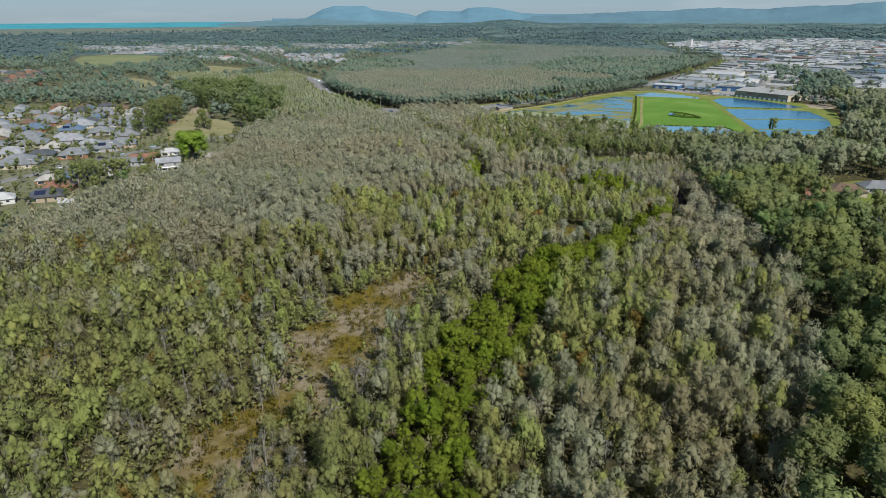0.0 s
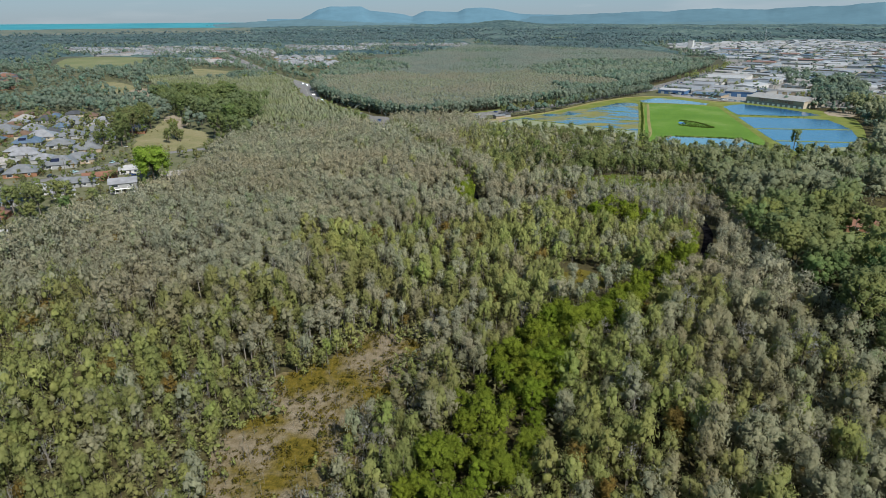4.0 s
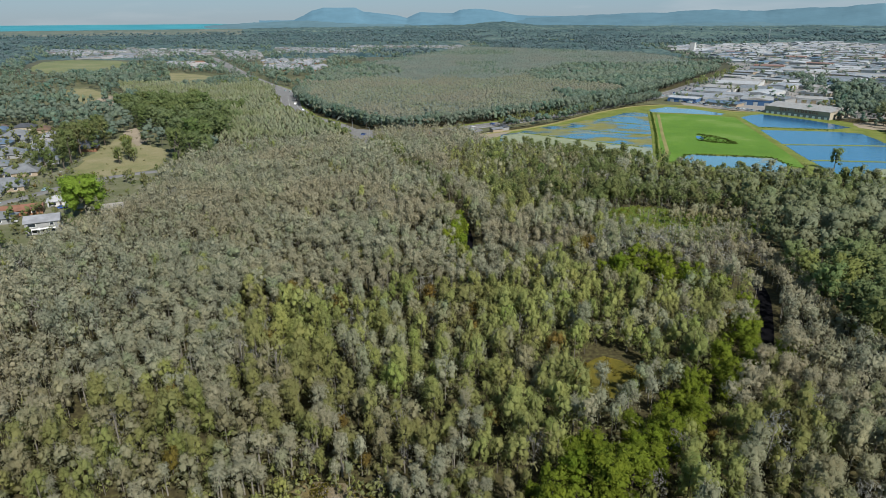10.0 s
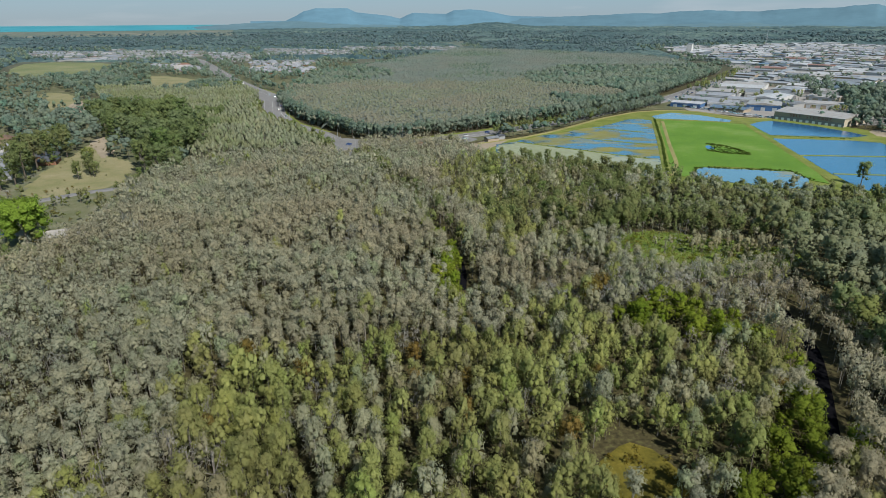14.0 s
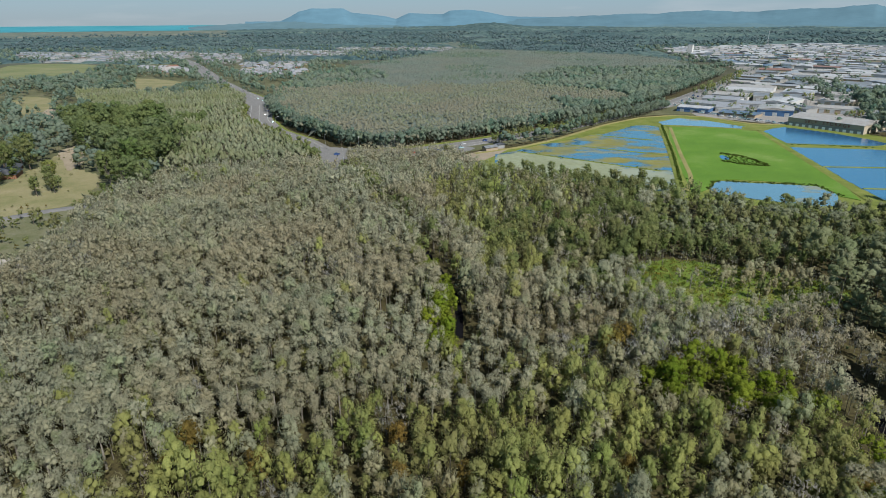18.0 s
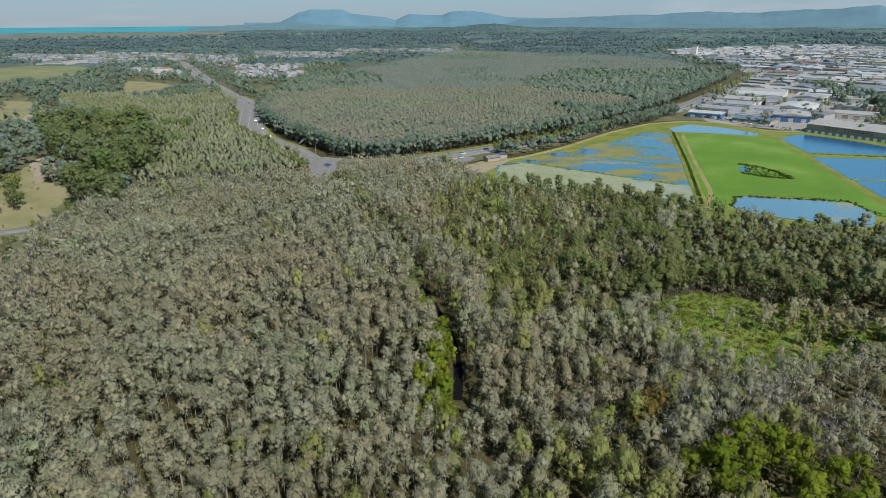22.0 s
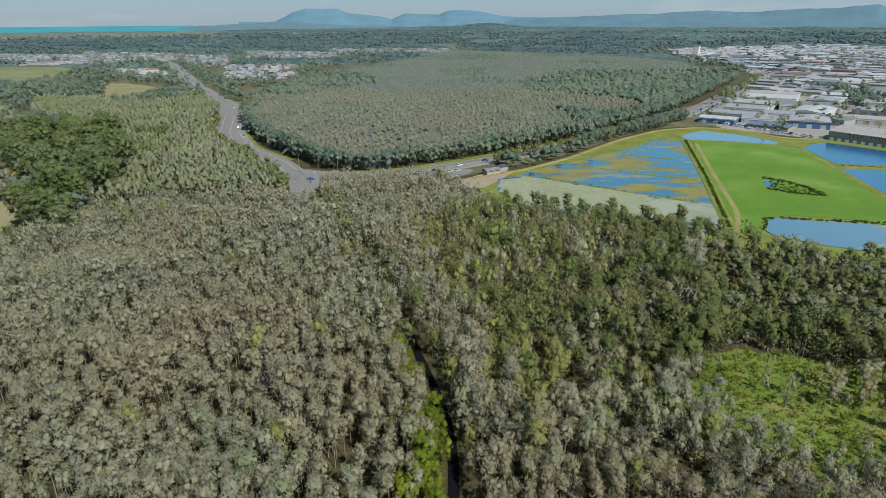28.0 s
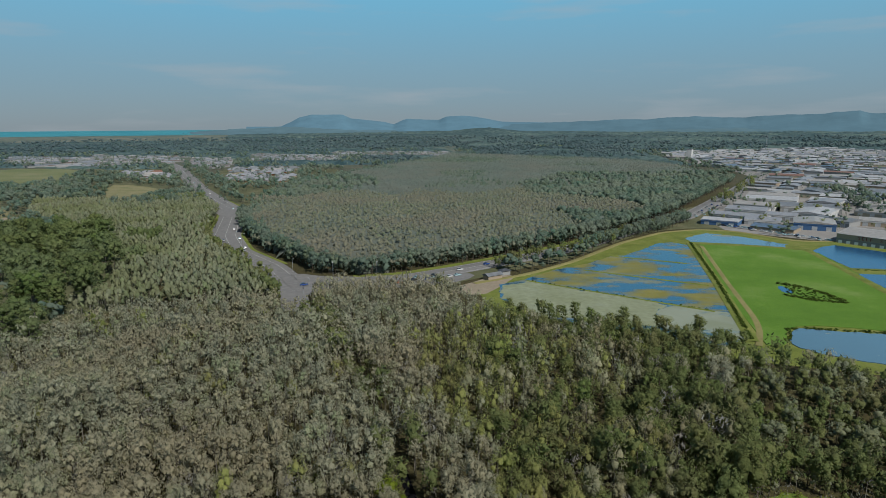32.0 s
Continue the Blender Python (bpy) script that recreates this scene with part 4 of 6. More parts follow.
def stamp(name, kind, x, y, z, scale, n, label, category, seed, leaf=1.0, variants=7, trunks=True, squash=1.0, material=None, lift=0.0, few=0, solid=1.0):
    """A stand of trees as one object: stems and leaf sprays of every tree."""
    h, rad, base, m, cr, bark, size = KINDS[kind]
    rng = np.random.default_rng(seed)
    pick = rng.integers(0, variants, len(x))
    turn = rng.uniform(0, 2 * math.pi, len(x))
    vs, ns, fs, ix, ts, o = [], [], [], [], [], 0
    for k in range(variants):
        at = np.flatnonzero(pick == k)
        if not len(at):
            continue
        r2, c, r, stem, limbs = tree_form(kind, seed * 31 + k)
        v, f, nv = crown_of(r2, kind, c, r, n, size * leaf, few, solid)
        leaves = len(f)
        if trunks:
            tv, tf = tube([stem[0], stem[2]], (h * 0.011 + 0.03, 0.03), 3)
            f = np.concatenate([f, tf + len(v)])
            v = np.concatenate([v, tv])
            tn = tv * np.array([1, 1, 0]) + 1e-4
            nv = np.concatenate([nv, tn / np.linalg.norm(tn, axis=1)[:, None]])
        ca, sa = np.cos(turn[at])[:, None], np.sin(turn[at])[:, None]
        s = scale[at][:, None]
        big = np.empty((len(at), len(v), 3), np.float32)
        nb = np.empty_like(big)
        wide = s * rng.uniform(0.85, 1.15, (len(at), 1))
        big[..., 0] = (v[:, 0] * ca - v[:, 1] * sa) * wide + x[at][:, None]
        big[..., 1] = (v[:, 0] * sa + v[:, 1] * ca) * wide + y[at][:, None]
        big[..., 2] = v[:, 2] * s * squash + z[at][:, None]
        nb[..., 0] = nv[:, 0] * ca - nv[:, 1] * sa
        nb[..., 1] = nv[:, 0] * sa + nv[:, 1] * ca
        nb[..., 2] = nv[:, 2] + lift
        vs.append(big.reshape(-1, 3))
        ns.append(nb.reshape(-1, 3))
        fs.append((f[None] + (np.arange(len(at)) * len(v))[:, None, None]).reshape(-1, 3) + o)
        ts.append(np.repeat(rng.random(len(at)).astype(np.float32), len(v)))
        ix.append(np.tile(np.r_[np.zeros(leaves, int), np.ones(len(f) - leaves, int)], len(at)))
        o += big.shape[0] * big.shape[1]
    me = mesh_of(name, np.concatenate(vs), np.concatenate(fs), [material or LEAF[kind], BARK[bark]], np.concatenate(ix), shade=np.concatenate(ns))
    me.attributes.new("tone", "FLOAT", "POINT").data.foreach_set("value", np.concatenate(ts))
    return tagged(new(name, me), label, category, kind="stuff")


def scatter(poly, gap, seed, jitter=0.42):
    """A loose grid of places within an outline."""
    rng = np.random.default_rng(seed)
    px, py = [p[0] for p in poly], [p[1] for p in poly]
    gx, gy = np.meshgrid(np.arange(min(px), max(px), gap), np.arange(min(py), max(py), gap * 0.92))
    gx = gx + (np.arange(len(gx))[:, None] % 2) * gap * 0.5
    x = (gx + rng.uniform(-jitter, jitter, gx.shape) * gap).ravel()
    y = (gy + rng.uniform(-jitter, jitter, gy.shape) * gap).ravel()
    k = inside(poly, x, y)
    return x[k], y[k]


def smooth_noise(x, y, scale, seed):
    return np.array([noise.noise(Vector((a * scale, b * scale, seed))) for a, b in zip(x, y)])


GREEN_MID = [(-50, 262), (-31, 280), (-3, 294), (30, 298), (31, 311), (95, 318), (106, 293), (104, 262), (72, 222), (34, 206), (-9, 203), (-40, 222)]


def free_wetland(x, y, seed):
    """Places of the wetland that trees may stand on."""
    keep = (np.abs(x - 8) < 0.76 * y + 34) & (y > -50) & ~inside(EAST_YARDS, x, y) & ~inside(PONDS, x, y) & ~inside(GUMS, x, y)
    rng = np.random.default_rng(seed)
    for poly in (CLEARING_A, CLEARING_B, CLEARING_C, CLEARING_D):
        keep &= ~inside(poly, x, y) | ((from_line(poly + poly[:1], x, y) < 3.5) & (rng.random(len(x)) < 0.5))
    keep &= ((from_line(CREEK, x, y) > np.where(y > 402, 1.6, 2.6)) | (y < 322)) & (from_line(CREEK_EAST, x, y) > 3.2) & (from_line(ROAD_SPUR, x, y) > 9) & (from_line(ROAD_EAST, x, y) > 13) & ~((y > 570) & (x > -28))
    return keep


def broad_zone(x, y):
    """Where broad green trees grow (above 0) and where slender paperbarks do (below 0)."""
    n1 = smooth_noise(x, y, 0.028, 1.5)
    south = np.clip((226 - 0.1 * np.abs(x + 20) - y) / 60, -1, 1)
    mid = np.where(inside(GREEN_MID, x, y), 1, -1) * np.clip(from_line(GREEN_MID + GREEN_MID[:1], x, y) / 30, 0, 1)
    oaks = np.where(inside(SHE_OAKS, x, y), 1, -1) * np.clip(from_line(SHE_OAKS + SHE_OAKS[:1], x, y) / 20, 0, 1)
    zone = np.maximum(np.maximum(np.maximum(south, mid), oaks), np.where(inside(MANGROVE, x, y) | inside(BRIGHT_SHRUBS, x, y), 1, -1))
    return zone + 0.7 * n1 + 0.5 * smooth_noise(x, y, 0.11, 4.5), n1


def grow_wetland():
    """Every tree of the wetland: places, kinds and sizes."""
    rng = np.random.default_rng(5)
    # slender paperbarks
    x, y = scatter(WETLAND, 3.35, 11, 0.48)
    k = free_wetland(x, y, 2)
    x, y = x[k], y[k]
    zone, n1 = broad_zone(x, y)
    n2 = smooth_noise(x, y, 0.09, 7.5)
    kind = np.full(len(x), "paperbark", dtype="<U12")
    low = (np.hypot((x - 95) / 52, (y - 325) / 34) < 1)
    kind[(rng.random(len(x)) < 0.02 + 0.25 * low)] = "bare"
    size = np.clip(np.exp(rng.normal(0, 0.15, len(x))), 0.7, 1.4) * (1 + 0.3 * n1)
    size *= np.where(low, 0.75, 1.0)
    ok = (zone < 0) & ~((n2 < -0.42) & (rng.random(len(x)) < 0.4))
    ok &= ~((from_line(CLEARING_B + CLEARING_B[:1], x, y) < 11) & (y > 372))
    ok &= (from_line(CREEK, x, y) > 5.0) | (y > 388) | (y < 316)
    ax, ay, ak, asz = x[ok], y[ok], kind[ok], size[ok]
    # broad trees
    x, y = scatter(WETLAND, 4.25, 12, 0.5)
    k = free_wetland(x, y, 3)
    for poly in (CLEARING_A, CLEARING_C):
        k &= ~inside(poly, x, y) & (from_line(poly + poly[:1], x, y) > 1.2)
    x, y = x[k], y[k]
    zone, n1 = broad_zone(x, y)
    n2 = smooth_noise(x, y, 0.05, 3.5)
    u = rng.random(len(x))
    east = (x > 0.62 * (y - 80) + 8) & (y < 235)
    green = np.where(east, 0.2, 0.70) + 0.55 * n2
    kind = np.where(u < green, "teatree", "swamp").astype("<U12")
    dark = inside(SHE_OAKS, x, y) | ((y > 375) & (x > 25))
    kind[dark & (u < 0.32 + 0.012 * (x - 60) + 0.5 * n2)] = "oak"
    v = rng.random(len(x))
    kind[(v < 0.022) & (y < 330)] = "rust"
    low = (np.hypot((x - 95) / 52, (y - 322) / 34) < 1)
    kind[low & (v > 0.45)] = "swamp"
    kind[low & (v > 0.7)] = "bare"
    by_a = from_line(CLEARING_A + CLEARING_A[:1], x, y) < 12
    kind[(v > 0.95) | (by_a & (v > 0.72))] = "bare"
    kind[inside(MANGROVE, x, y) | inside(BRIGHT_SHRUBS, x, y) | ((from_line(CREEK_WEST, x, y) < 4.5) & (y < 388) & (y > 316)) | ((from_line(CREEK_EAST, x, y) < 9) & (x < 104))] = "mangrove"
    size = np.clip(np.exp(rng.normal(0, 0.22, len(x))), 0.55, 1.5) * (1 + 0.25 * n1) * np.where(by_a, 0.78, 1.0)
    size *= np.where((kind == "oak") & (y > 440), 0.85, 1.0)
    seam = (from_line(CREEK, x, y) < 5) & (rng.random(len(x)) < 0.6)
    kind[seam & (y > 388)] = "oak"
    rim = (from_line(CLEARING_B + CLEARING_B[:1], x, y) < 11) & (y > 372)
    kind[rim] = "oak"
    ok = (zone > -0.06) | rim | (kind == "mangrove") | (rng.random(len(x)) < 0.06) | seam
    ok &= ~((kind == "mangrove") & (rng.random(len(x)) < 0.10))
    return np.r_[ax, x[ok]], np.r_[ay, y[ok]], np.r_[ak, kind[ok]], np.r_[asz, size[ok]]


WX, WY, WK, WS = grow_wetland()
STRETCH = {"paperbark": (-75, 60, 165, 300), "teatree": (-70, 10, 92, 260), "swamp": (-30, 110, 90, 260), "rust": (-90, 110, 80, 300), "mangrove": (-12, 70, 80, 230), "oak": (18, 120, 395, 480), "bare": (-90, 80, 80, 260)}
TREE_TAGS = {
    "paperbark": ("paperbark_tree", "slender grey-green paperbark with pale trunk in the wetland", "tree", "paperbarks of the wetland"),
    "teatree": ("tea_tree", "yellow-green swamp tea tree beside the clearing", "tree", "tea trees of the wetland"),
    "swamp": ("swamp_tree", "broad grey-green swamp tree with pale limbs", "tree", "broad swamp trees of the wetland"),
    "rust": ("rusty_tree", "rust-brown dry-leaved tree among green ones", "tree", "rust-brown trees of the wetland"),
    "mangrove": ("mangrove_tree", "dense bright green mangrove along the creek", "tree", "mangroves along the creek"),
    "oak": ("swamp_oak", "dark olive swamp oak with fine needles near the ponds", "tree", "swamp oaks near the ponds"),
    "bare": ("bare_tree", "pale grey half-bare tree with thin twigs", "tree", "pale bare trees"),
    "gum": ("gum_tree", "broad dark green gum tree at the forest edge", "tree", "gum trees at the edge"),
}
WANT = {"paperbark": 250, "teatree": 220, "swamp": 150, "rust": 40, "mangrove": 130, "oak": 110, "bare": 70}
SPRAYS = {"paperbark": 800, "teatree": 1200, "swamp": 1150, "rust": 500, "mangrove": 1500, "oak": 520, "bare": 220, "gum": 1000}


def plant(kind, places, sizes, seed, n=None):
    """Single trees, each with crown and trunk."""
    forms = [tree_meshes(kind, seed + k, n or SPRAYS[kind]) for k in range(8)]
    name, label, category, group = TREE_TAGS[kind]
    rng = np.random.default_rng(seed)
    for k, ((x, y), s) in enumerate(zip(places, sizes)):
        crown, trunk = forms[k % 8]
        root = thing(name, Matrix.Translation((x, y, 0)) @ Matrix.Rotation(rng.uniform(0, 6.28), 4, "Z") @ Matrix.Scale(s, 4), label, category, group)
        part("crown", crown, root)
        part("trunk", trunk, root)


for number, kind in enumerate(WANT):
    mine = np.flatnonzero(WK == kind)
    x0, x1, y0, y1 = STRETCH[kind]
    box = mine[(WX[mine] > x0) & (WX[mine] < x1) & (WY[mine] > y0) & (WY[mine] < y1)]
    some = np.random.default_rng(40 + number).permutation(box)[: WANT[kind]]
    plant(kind, list(zip(WX[some], WY[some])), WS[some], 100 + number * 20)
    rest = np.setdiff1d(mine, some)
    reach = np.maximum(np.maximum(95, np.abs(WX[rest] - 8) / 0.72), WY[rest] - 259)
    for tag, sel, n, leaf, few in (("near", rest[reach < 128], 330, 1.17, 7), ("middle", rest[(reach >= 128) & (reach < 200)], 130, 1.65, 3), ("far", rest[reach >= 200], 46, 2.4, 2)):
        if len(sel):
            if kind != "paperbark":
                n = int(n * {"teatree": 1.35, "swamp": 1.3, "rust": 0.9, "mangrove": 1.6, "oak": 1.1, "bare": 0.8}[kind])
            few *= 3 if kind == "mangrove" else 2 if kind in ("teatree", "swamp") and tag == "near" else 1
            stamp(TREE_TAGS[kind][0] + "_stand", kind, WX[sel], WY[sel], np.zeros(len(sel)), WS[sel], n, "dense stand of " + TREE_TAGS[kind][3], "trees", 300 + number * 10 + len(tag), leaf, few=few)

# saplings and undergrowth below the trees
ux, uy = scatter(WETLAND, 5.0, 17, 0.5)
ok = (np.abs(ux - 8) < 0.76 * uy + 34) & (uy > -20) & ~inside(CLEARING_A, ux, uy) & ~inside(CLEARING_B, ux, uy) & ~inside(CLEARING_C, ux, uy) & ~inside(EAST_YARDS, ux, uy) & ~inside(PONDS, ux, uy) & (from_line(CREEK, ux, uy) > 2.8) & (from_line(CREEK_EAST, ux, uy) > 4.2) & ~((uy > 570) & (ux > -28))
ux, uy = ux[ok], uy[ok]
us = np.random.default_rng(6).uniform(0.6, 1.3, len(ux)) * np.where(broad_zone(ux, uy)[0] > 0, 1.4, 1.1)
by_path = np.maximum(np.abs(ux - 8) / 0.72, uy - 259) < 125
for sel, n, few in ((by_path, 20, 2), (~by_path, 5, 1)):
    stamp("undergrowth", "shrub", ux[sel], uy[sel], np.zeros(int(sel.sum())), us[sel], n, "olive saplings and undergrowth below the wetland trees", "undergrowth", 333 + few, 1.1, trunks=False, material=LEAF["sapling"], few=few, solid=0.72)

# gum trees on the right and around the ponds
gx, gy = scatter(GUMS, 9.0, 21, 0.5)
ok = (np.abs(gx - 8) < 0.78 * gy + 60) & ~inside(EAST_YARDS, gx, gy) & ~inside(PONDS, gx, gy) & ~inside(CLEARING_B, gx, gy) & (from_line(CREEK_EAST, gx, gy) > 4.0)
gx, gy = gx[ok], gy[ok]
gs = np.random.default_rng(8).uniform(0.75, 1.5, len(gx))
gs *= np.where((gy > 375) & (gx < 275), 0.56, 1.0)
some = np.flatnonzero((gx < 170) & (gy < 300))[:140]
plant("gum", list(zip(gx[some], gy[some])), gs[some], 700)
rest = np.setdiff1d(np.arange(len(gx)), some)
close = gy[rest] < 300
for sel, n, leaf in ((rest[close], 520, 1.1), (rest[~close & (gx[rest] < 230)], 260, 1.3), (rest[~close & (gx[rest] >= 230)], 110, 1.6)):
    stamp("gum_tree_stand", "gum", gx[sel], gy[sel], np.zeros(len(sel)), gs[sel], n, "stand of dark gum trees by the ponds", "trees", 720 + n, leaf, material=None if n == 520 else LEAF["west"], few=0 if n == 520 else 16)

ox, oy = scatter(GUMS, 5.2, 22, 0.5)
ok = (oy > 375) & (ox < 290) & (oy < 470) & ~inside(PONDS, ox, oy) & ~inside(CLEARING_B, ox, oy)
ox, oy = ox[ok], oy[ok]
stamp("swamp_oak_stand", "oak", ox, oy, np.zeros(len(ox)), np.random.default_rng(23).uniform(0.5, 0.95, len(ox)), 120, "dense stand of swamp oaks before the ponds", "trees", 731, 1.5, few=8, solid=1.2)

# the woods beyond the junction
bx, by = scatter(BLOCK, 4.7, 31, 0.5)
thin = (by - 0.35 * np.abs(bx) < 1000) | (np.random.default_rng(32).random(len(bx)) < 0.45)
bx, by = bx[thin], by[thin]
ok = (from_line(ROAD_WEST, bx, by) > 17) & (from_line(ROAD_EAST, bx, by) > 11)
bx, by = bx[ok], by[ok]
bn = smooth_noise(bx, by, 0.006, 3.3)
near = by - 0.35 * np.abs(bx) + 90 * smooth_noise(bx, by, 0.01, 1.7) < 1000
edge = from_line(BLOCK + BLOCK[:1], bx, by) < 16
bs = np.random.default_rng(9).uniform(0.86, 1.22, len(bx))
dark = ((bn > 0.36) | (edge & (np.random.default_rng(3).random(len(bx)) < 0.25))) & ~inside(GREEN_NW, bx, by)
green_nw = inside(GREEN_NW, bx, by) & (np.arange(len(bx)) % 3 == 0)
east = (bx > 150) & (bx - 150 > 0.55 * (by - 1100)) & (by < 1300) & (bn > -0.3)
dark &= ~east
for sel, kind, n, leaf, few, tag in ((green_nw, "gum", 50, 2.2, 6, "round green trees at the corner of the forest"), (east & (np.arange(len(bx)) % 3 == 0), "gum", 70, 2.0, 6, "rounded green trees of the eastern forest edge"), (near & ~dark & ~east & ~inside(GREEN_NW, bx, by), "paperbark", 9, 2.3, 2, "grey paperbark canopy beyond the road"), (~near & ~dark & ~east & ~inside(GREEN_NW, bx, by), "paperbark", 3, 3.4, 1, "far grey paperbark canopy"),
                                (near & dark, "casuarina", 24, 2.0, 3, "dark tall trees on the forest edge"), (~near & dark, "casuarina", 6, 3.0, 1, "far darker trees in the canopy")):
    s = np.flatnonzero(sel)
    stamp("forest_block", kind, bx[s], by[s], np.zeros(len(s)), bs[s] * {"paperbark": 1.0, "gum": 0.85}.get(kind, 1.0), n, tag, "forest", 800 + n, leaf, few=few, solid=1.7, trunks=False, material={"paperbark": LEAF["block" if n == 9 else "block_hazed"], "gum": LEAF["gum_hazed"], "casuarina": LEAF["gum_hazed"]}.get(kind), lift=0.35, squash=0.85)

def understorey():
    """The leafy middle storey below the crowns beyond the road."""
    gx_, gy_ = np.meshgrid(np.arange(-200, 560, 7.0), np.arange(600, 2110, 9.0))
    n = gx_.shape[1]
    x, y = gx_.ravel(), gy_.ravel()
    rng = np.random.default_rng(16)
    deep = np.where(inside(BLOCK, x, y), from_line(BLOCK + BLOCK[:1], x, y), 0)
    z = np.clip(3 * (deep - 6), 0, 7) + rng.uniform(-1.2, 1.2, len(x)) - 1.3
    i = np.arange(gx_.shape[0] - 1)[:, None] * n + np.arange(n - 1)[None]
    f = np.stack([i, i + 1, i + n + 1, i + n], -1).reshape(-1, 4)
    f = f[(deep[f] > 4).all(1)]
    me = mesh_of("understorey", np.stack([x + rng.uniform(-2, 2, len(x)), y + rng.uniform(-2, 2, len(x)), z], 1), f, LEAF["block_hazed"], smooth=True)
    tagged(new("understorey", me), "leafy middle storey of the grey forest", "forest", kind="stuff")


understorey()


def wall_of_trees(name, kind, line, gap, width, seed, lo, hi, n, leaf, label, material=None, few=5):
    """A close row of trees along a forest edge, leafy to the ground."""
    rng = np.random.default_rng(seed)
    xs, ys = [], []
    for (x0, y0), (x1, y1) in zip(line, line[1:]):
        k = max(1, int(math.hypot(x1 - x0, y1 - y0) / gap))
        q = (np.arange(k) + rng.random(k)) / k
        xs.append(x0 + (x1 - x0) * q + rng.normal(0, width, k))
        ys.append(y0 + (y1 - y0) * q + rng.normal(0, width, k))
    x, y = np.concatenate(xs), np.concatenate(ys)
    stamp(name, kind, x, y, np.zeros(len(x)), rng.uniform(lo, hi, len(x)), n, label, "trees", seed, leaf, material=material, few=few, solid=1.3)


# the blue-dark leaf tone stands in for shade on this forest wall
wall_of_trees("forest_edge", "oak", [(-160, 865), (-126, 762), (-106, 719), (-89, 692), (-60, 647), (-44, 623), (-24, 613), (0, 622), (36, 643), (77, 673), (122, 706), (172, 752), (230, 818), (262, 852), (312, 924), (410, 1066), (488, 1180)], 1.5, 2.0, 501, 0.95, 1.4, 80, 1.6, "leafy wall of trees in a dark shade tone at the forest edge", LEAF["gum_hazed"])
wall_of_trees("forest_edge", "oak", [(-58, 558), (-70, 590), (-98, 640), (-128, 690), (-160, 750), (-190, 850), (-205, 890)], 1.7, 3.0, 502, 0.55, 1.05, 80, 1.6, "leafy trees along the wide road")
wall_of_trees("roadside_trees", "gum", [(-190, 960), (-232, 1060), (-300, 1200), (-400, 1420), (-500, 1640)], 7, 9, 503, 0.5, 1.0, 40, 2.2, "roadside trees beside the wide road", LEAF["gum_hazed"])
wall_of_trees("roadside_trees", "gum", [(-236, 960), (-270, 1035), (-330, 1150), (-420, 1350), (-520, 1570)], 8, 8, 504, 0.5, 1.1, 40, 2.2, "roadside trees beside the wide road", LEAF["gum_hazed"])
wall_of_trees("paddock_trees", "gum", [(-320, 935), (-290, 925), (-255, 945), (-275, 960), (-300, 930)], 4, 7, 505, 0.7, 1.2, 140, 1.8, "clump of dark trees beside the paddock", LEAF["gum_hazed"])
ex, ey = scatter(EAST_BELT, 3.6, 33)
stamp("pond_belt", "oak", ex, ey, np.zeros(len(ex)), np.random.default_rng(34).uniform(0.65, 1.1, len(ex)), 90, "belt of green trees between road and ponds", "trees", 506, 1.5, few=12, material=LEAF["gum_hazed"])
mx_, my_ = scatter(GUM_MASS, 13.0, 35, 0.5)
mx_, my_ = mx_[from_line(ROAD_WEST, mx_, my_) > 18], my_[from_line(ROAD_WEST, mx_, my_) > 18]
stamp("gum_grove", "gum", mx_, my_, np.zeros(len(mx_)), np.random.default_rng(36).uniform(1.1, 1.75, len(mx_)), 600, "grove of tall dark gums beside the knoll", "trees", 507, 1.15, material=LEAF["grove"])

px_, py_ = scatter(GUM_EAST, 10.5, 37, 0.5)
stamp("gum_grove", "gum", px_, py_, np.zeros(len(px_)), np.random.default_rng(38).uniform(0.75, 1.3, len(px_)), 160, "grove of dark gums east of the ponds", "trees", 508, 1.5, few=10, solid=1.2, material=LEAF["gum_hazed"])

wx, wy = scatter(WEST_WOOD, 4.5, 41, 0.5)
ok = (from_line(ROAD_WEST, wx, wy) > 15) & (from_line(ROAD_SPUR, wx, wy) > 8) & ~inside(KNOLL, wx, wy) & ~inside(GUM_MASS, wx, wy)
wx, wy = wx[ok], wy[ok]
wn_ = smooth_noise(wx, wy, 0.02, 9.1)
ws = np.random.default_rng(10).uniform(0.9, 1.3, len(wx))
pale = inside(PALE_WOOD, wx, wy) | (wn_ < 0.25)
for sel, kind, n, leaf in ((pale, "swamp", 30, 1.9), (~pale, "oak", 30, 1.9)):
    s = np.flatnonzero(sel)
    stamp("west_wood", kind, wx[s], wy[s], np.zeros(len(s)), ws[s], n, "woodland between the road and the houses", "forest", 900 + n, leaf, few=4, solid=1.35, material=LEAF["west"] if kind == "swamp" else LEAF["grove"])

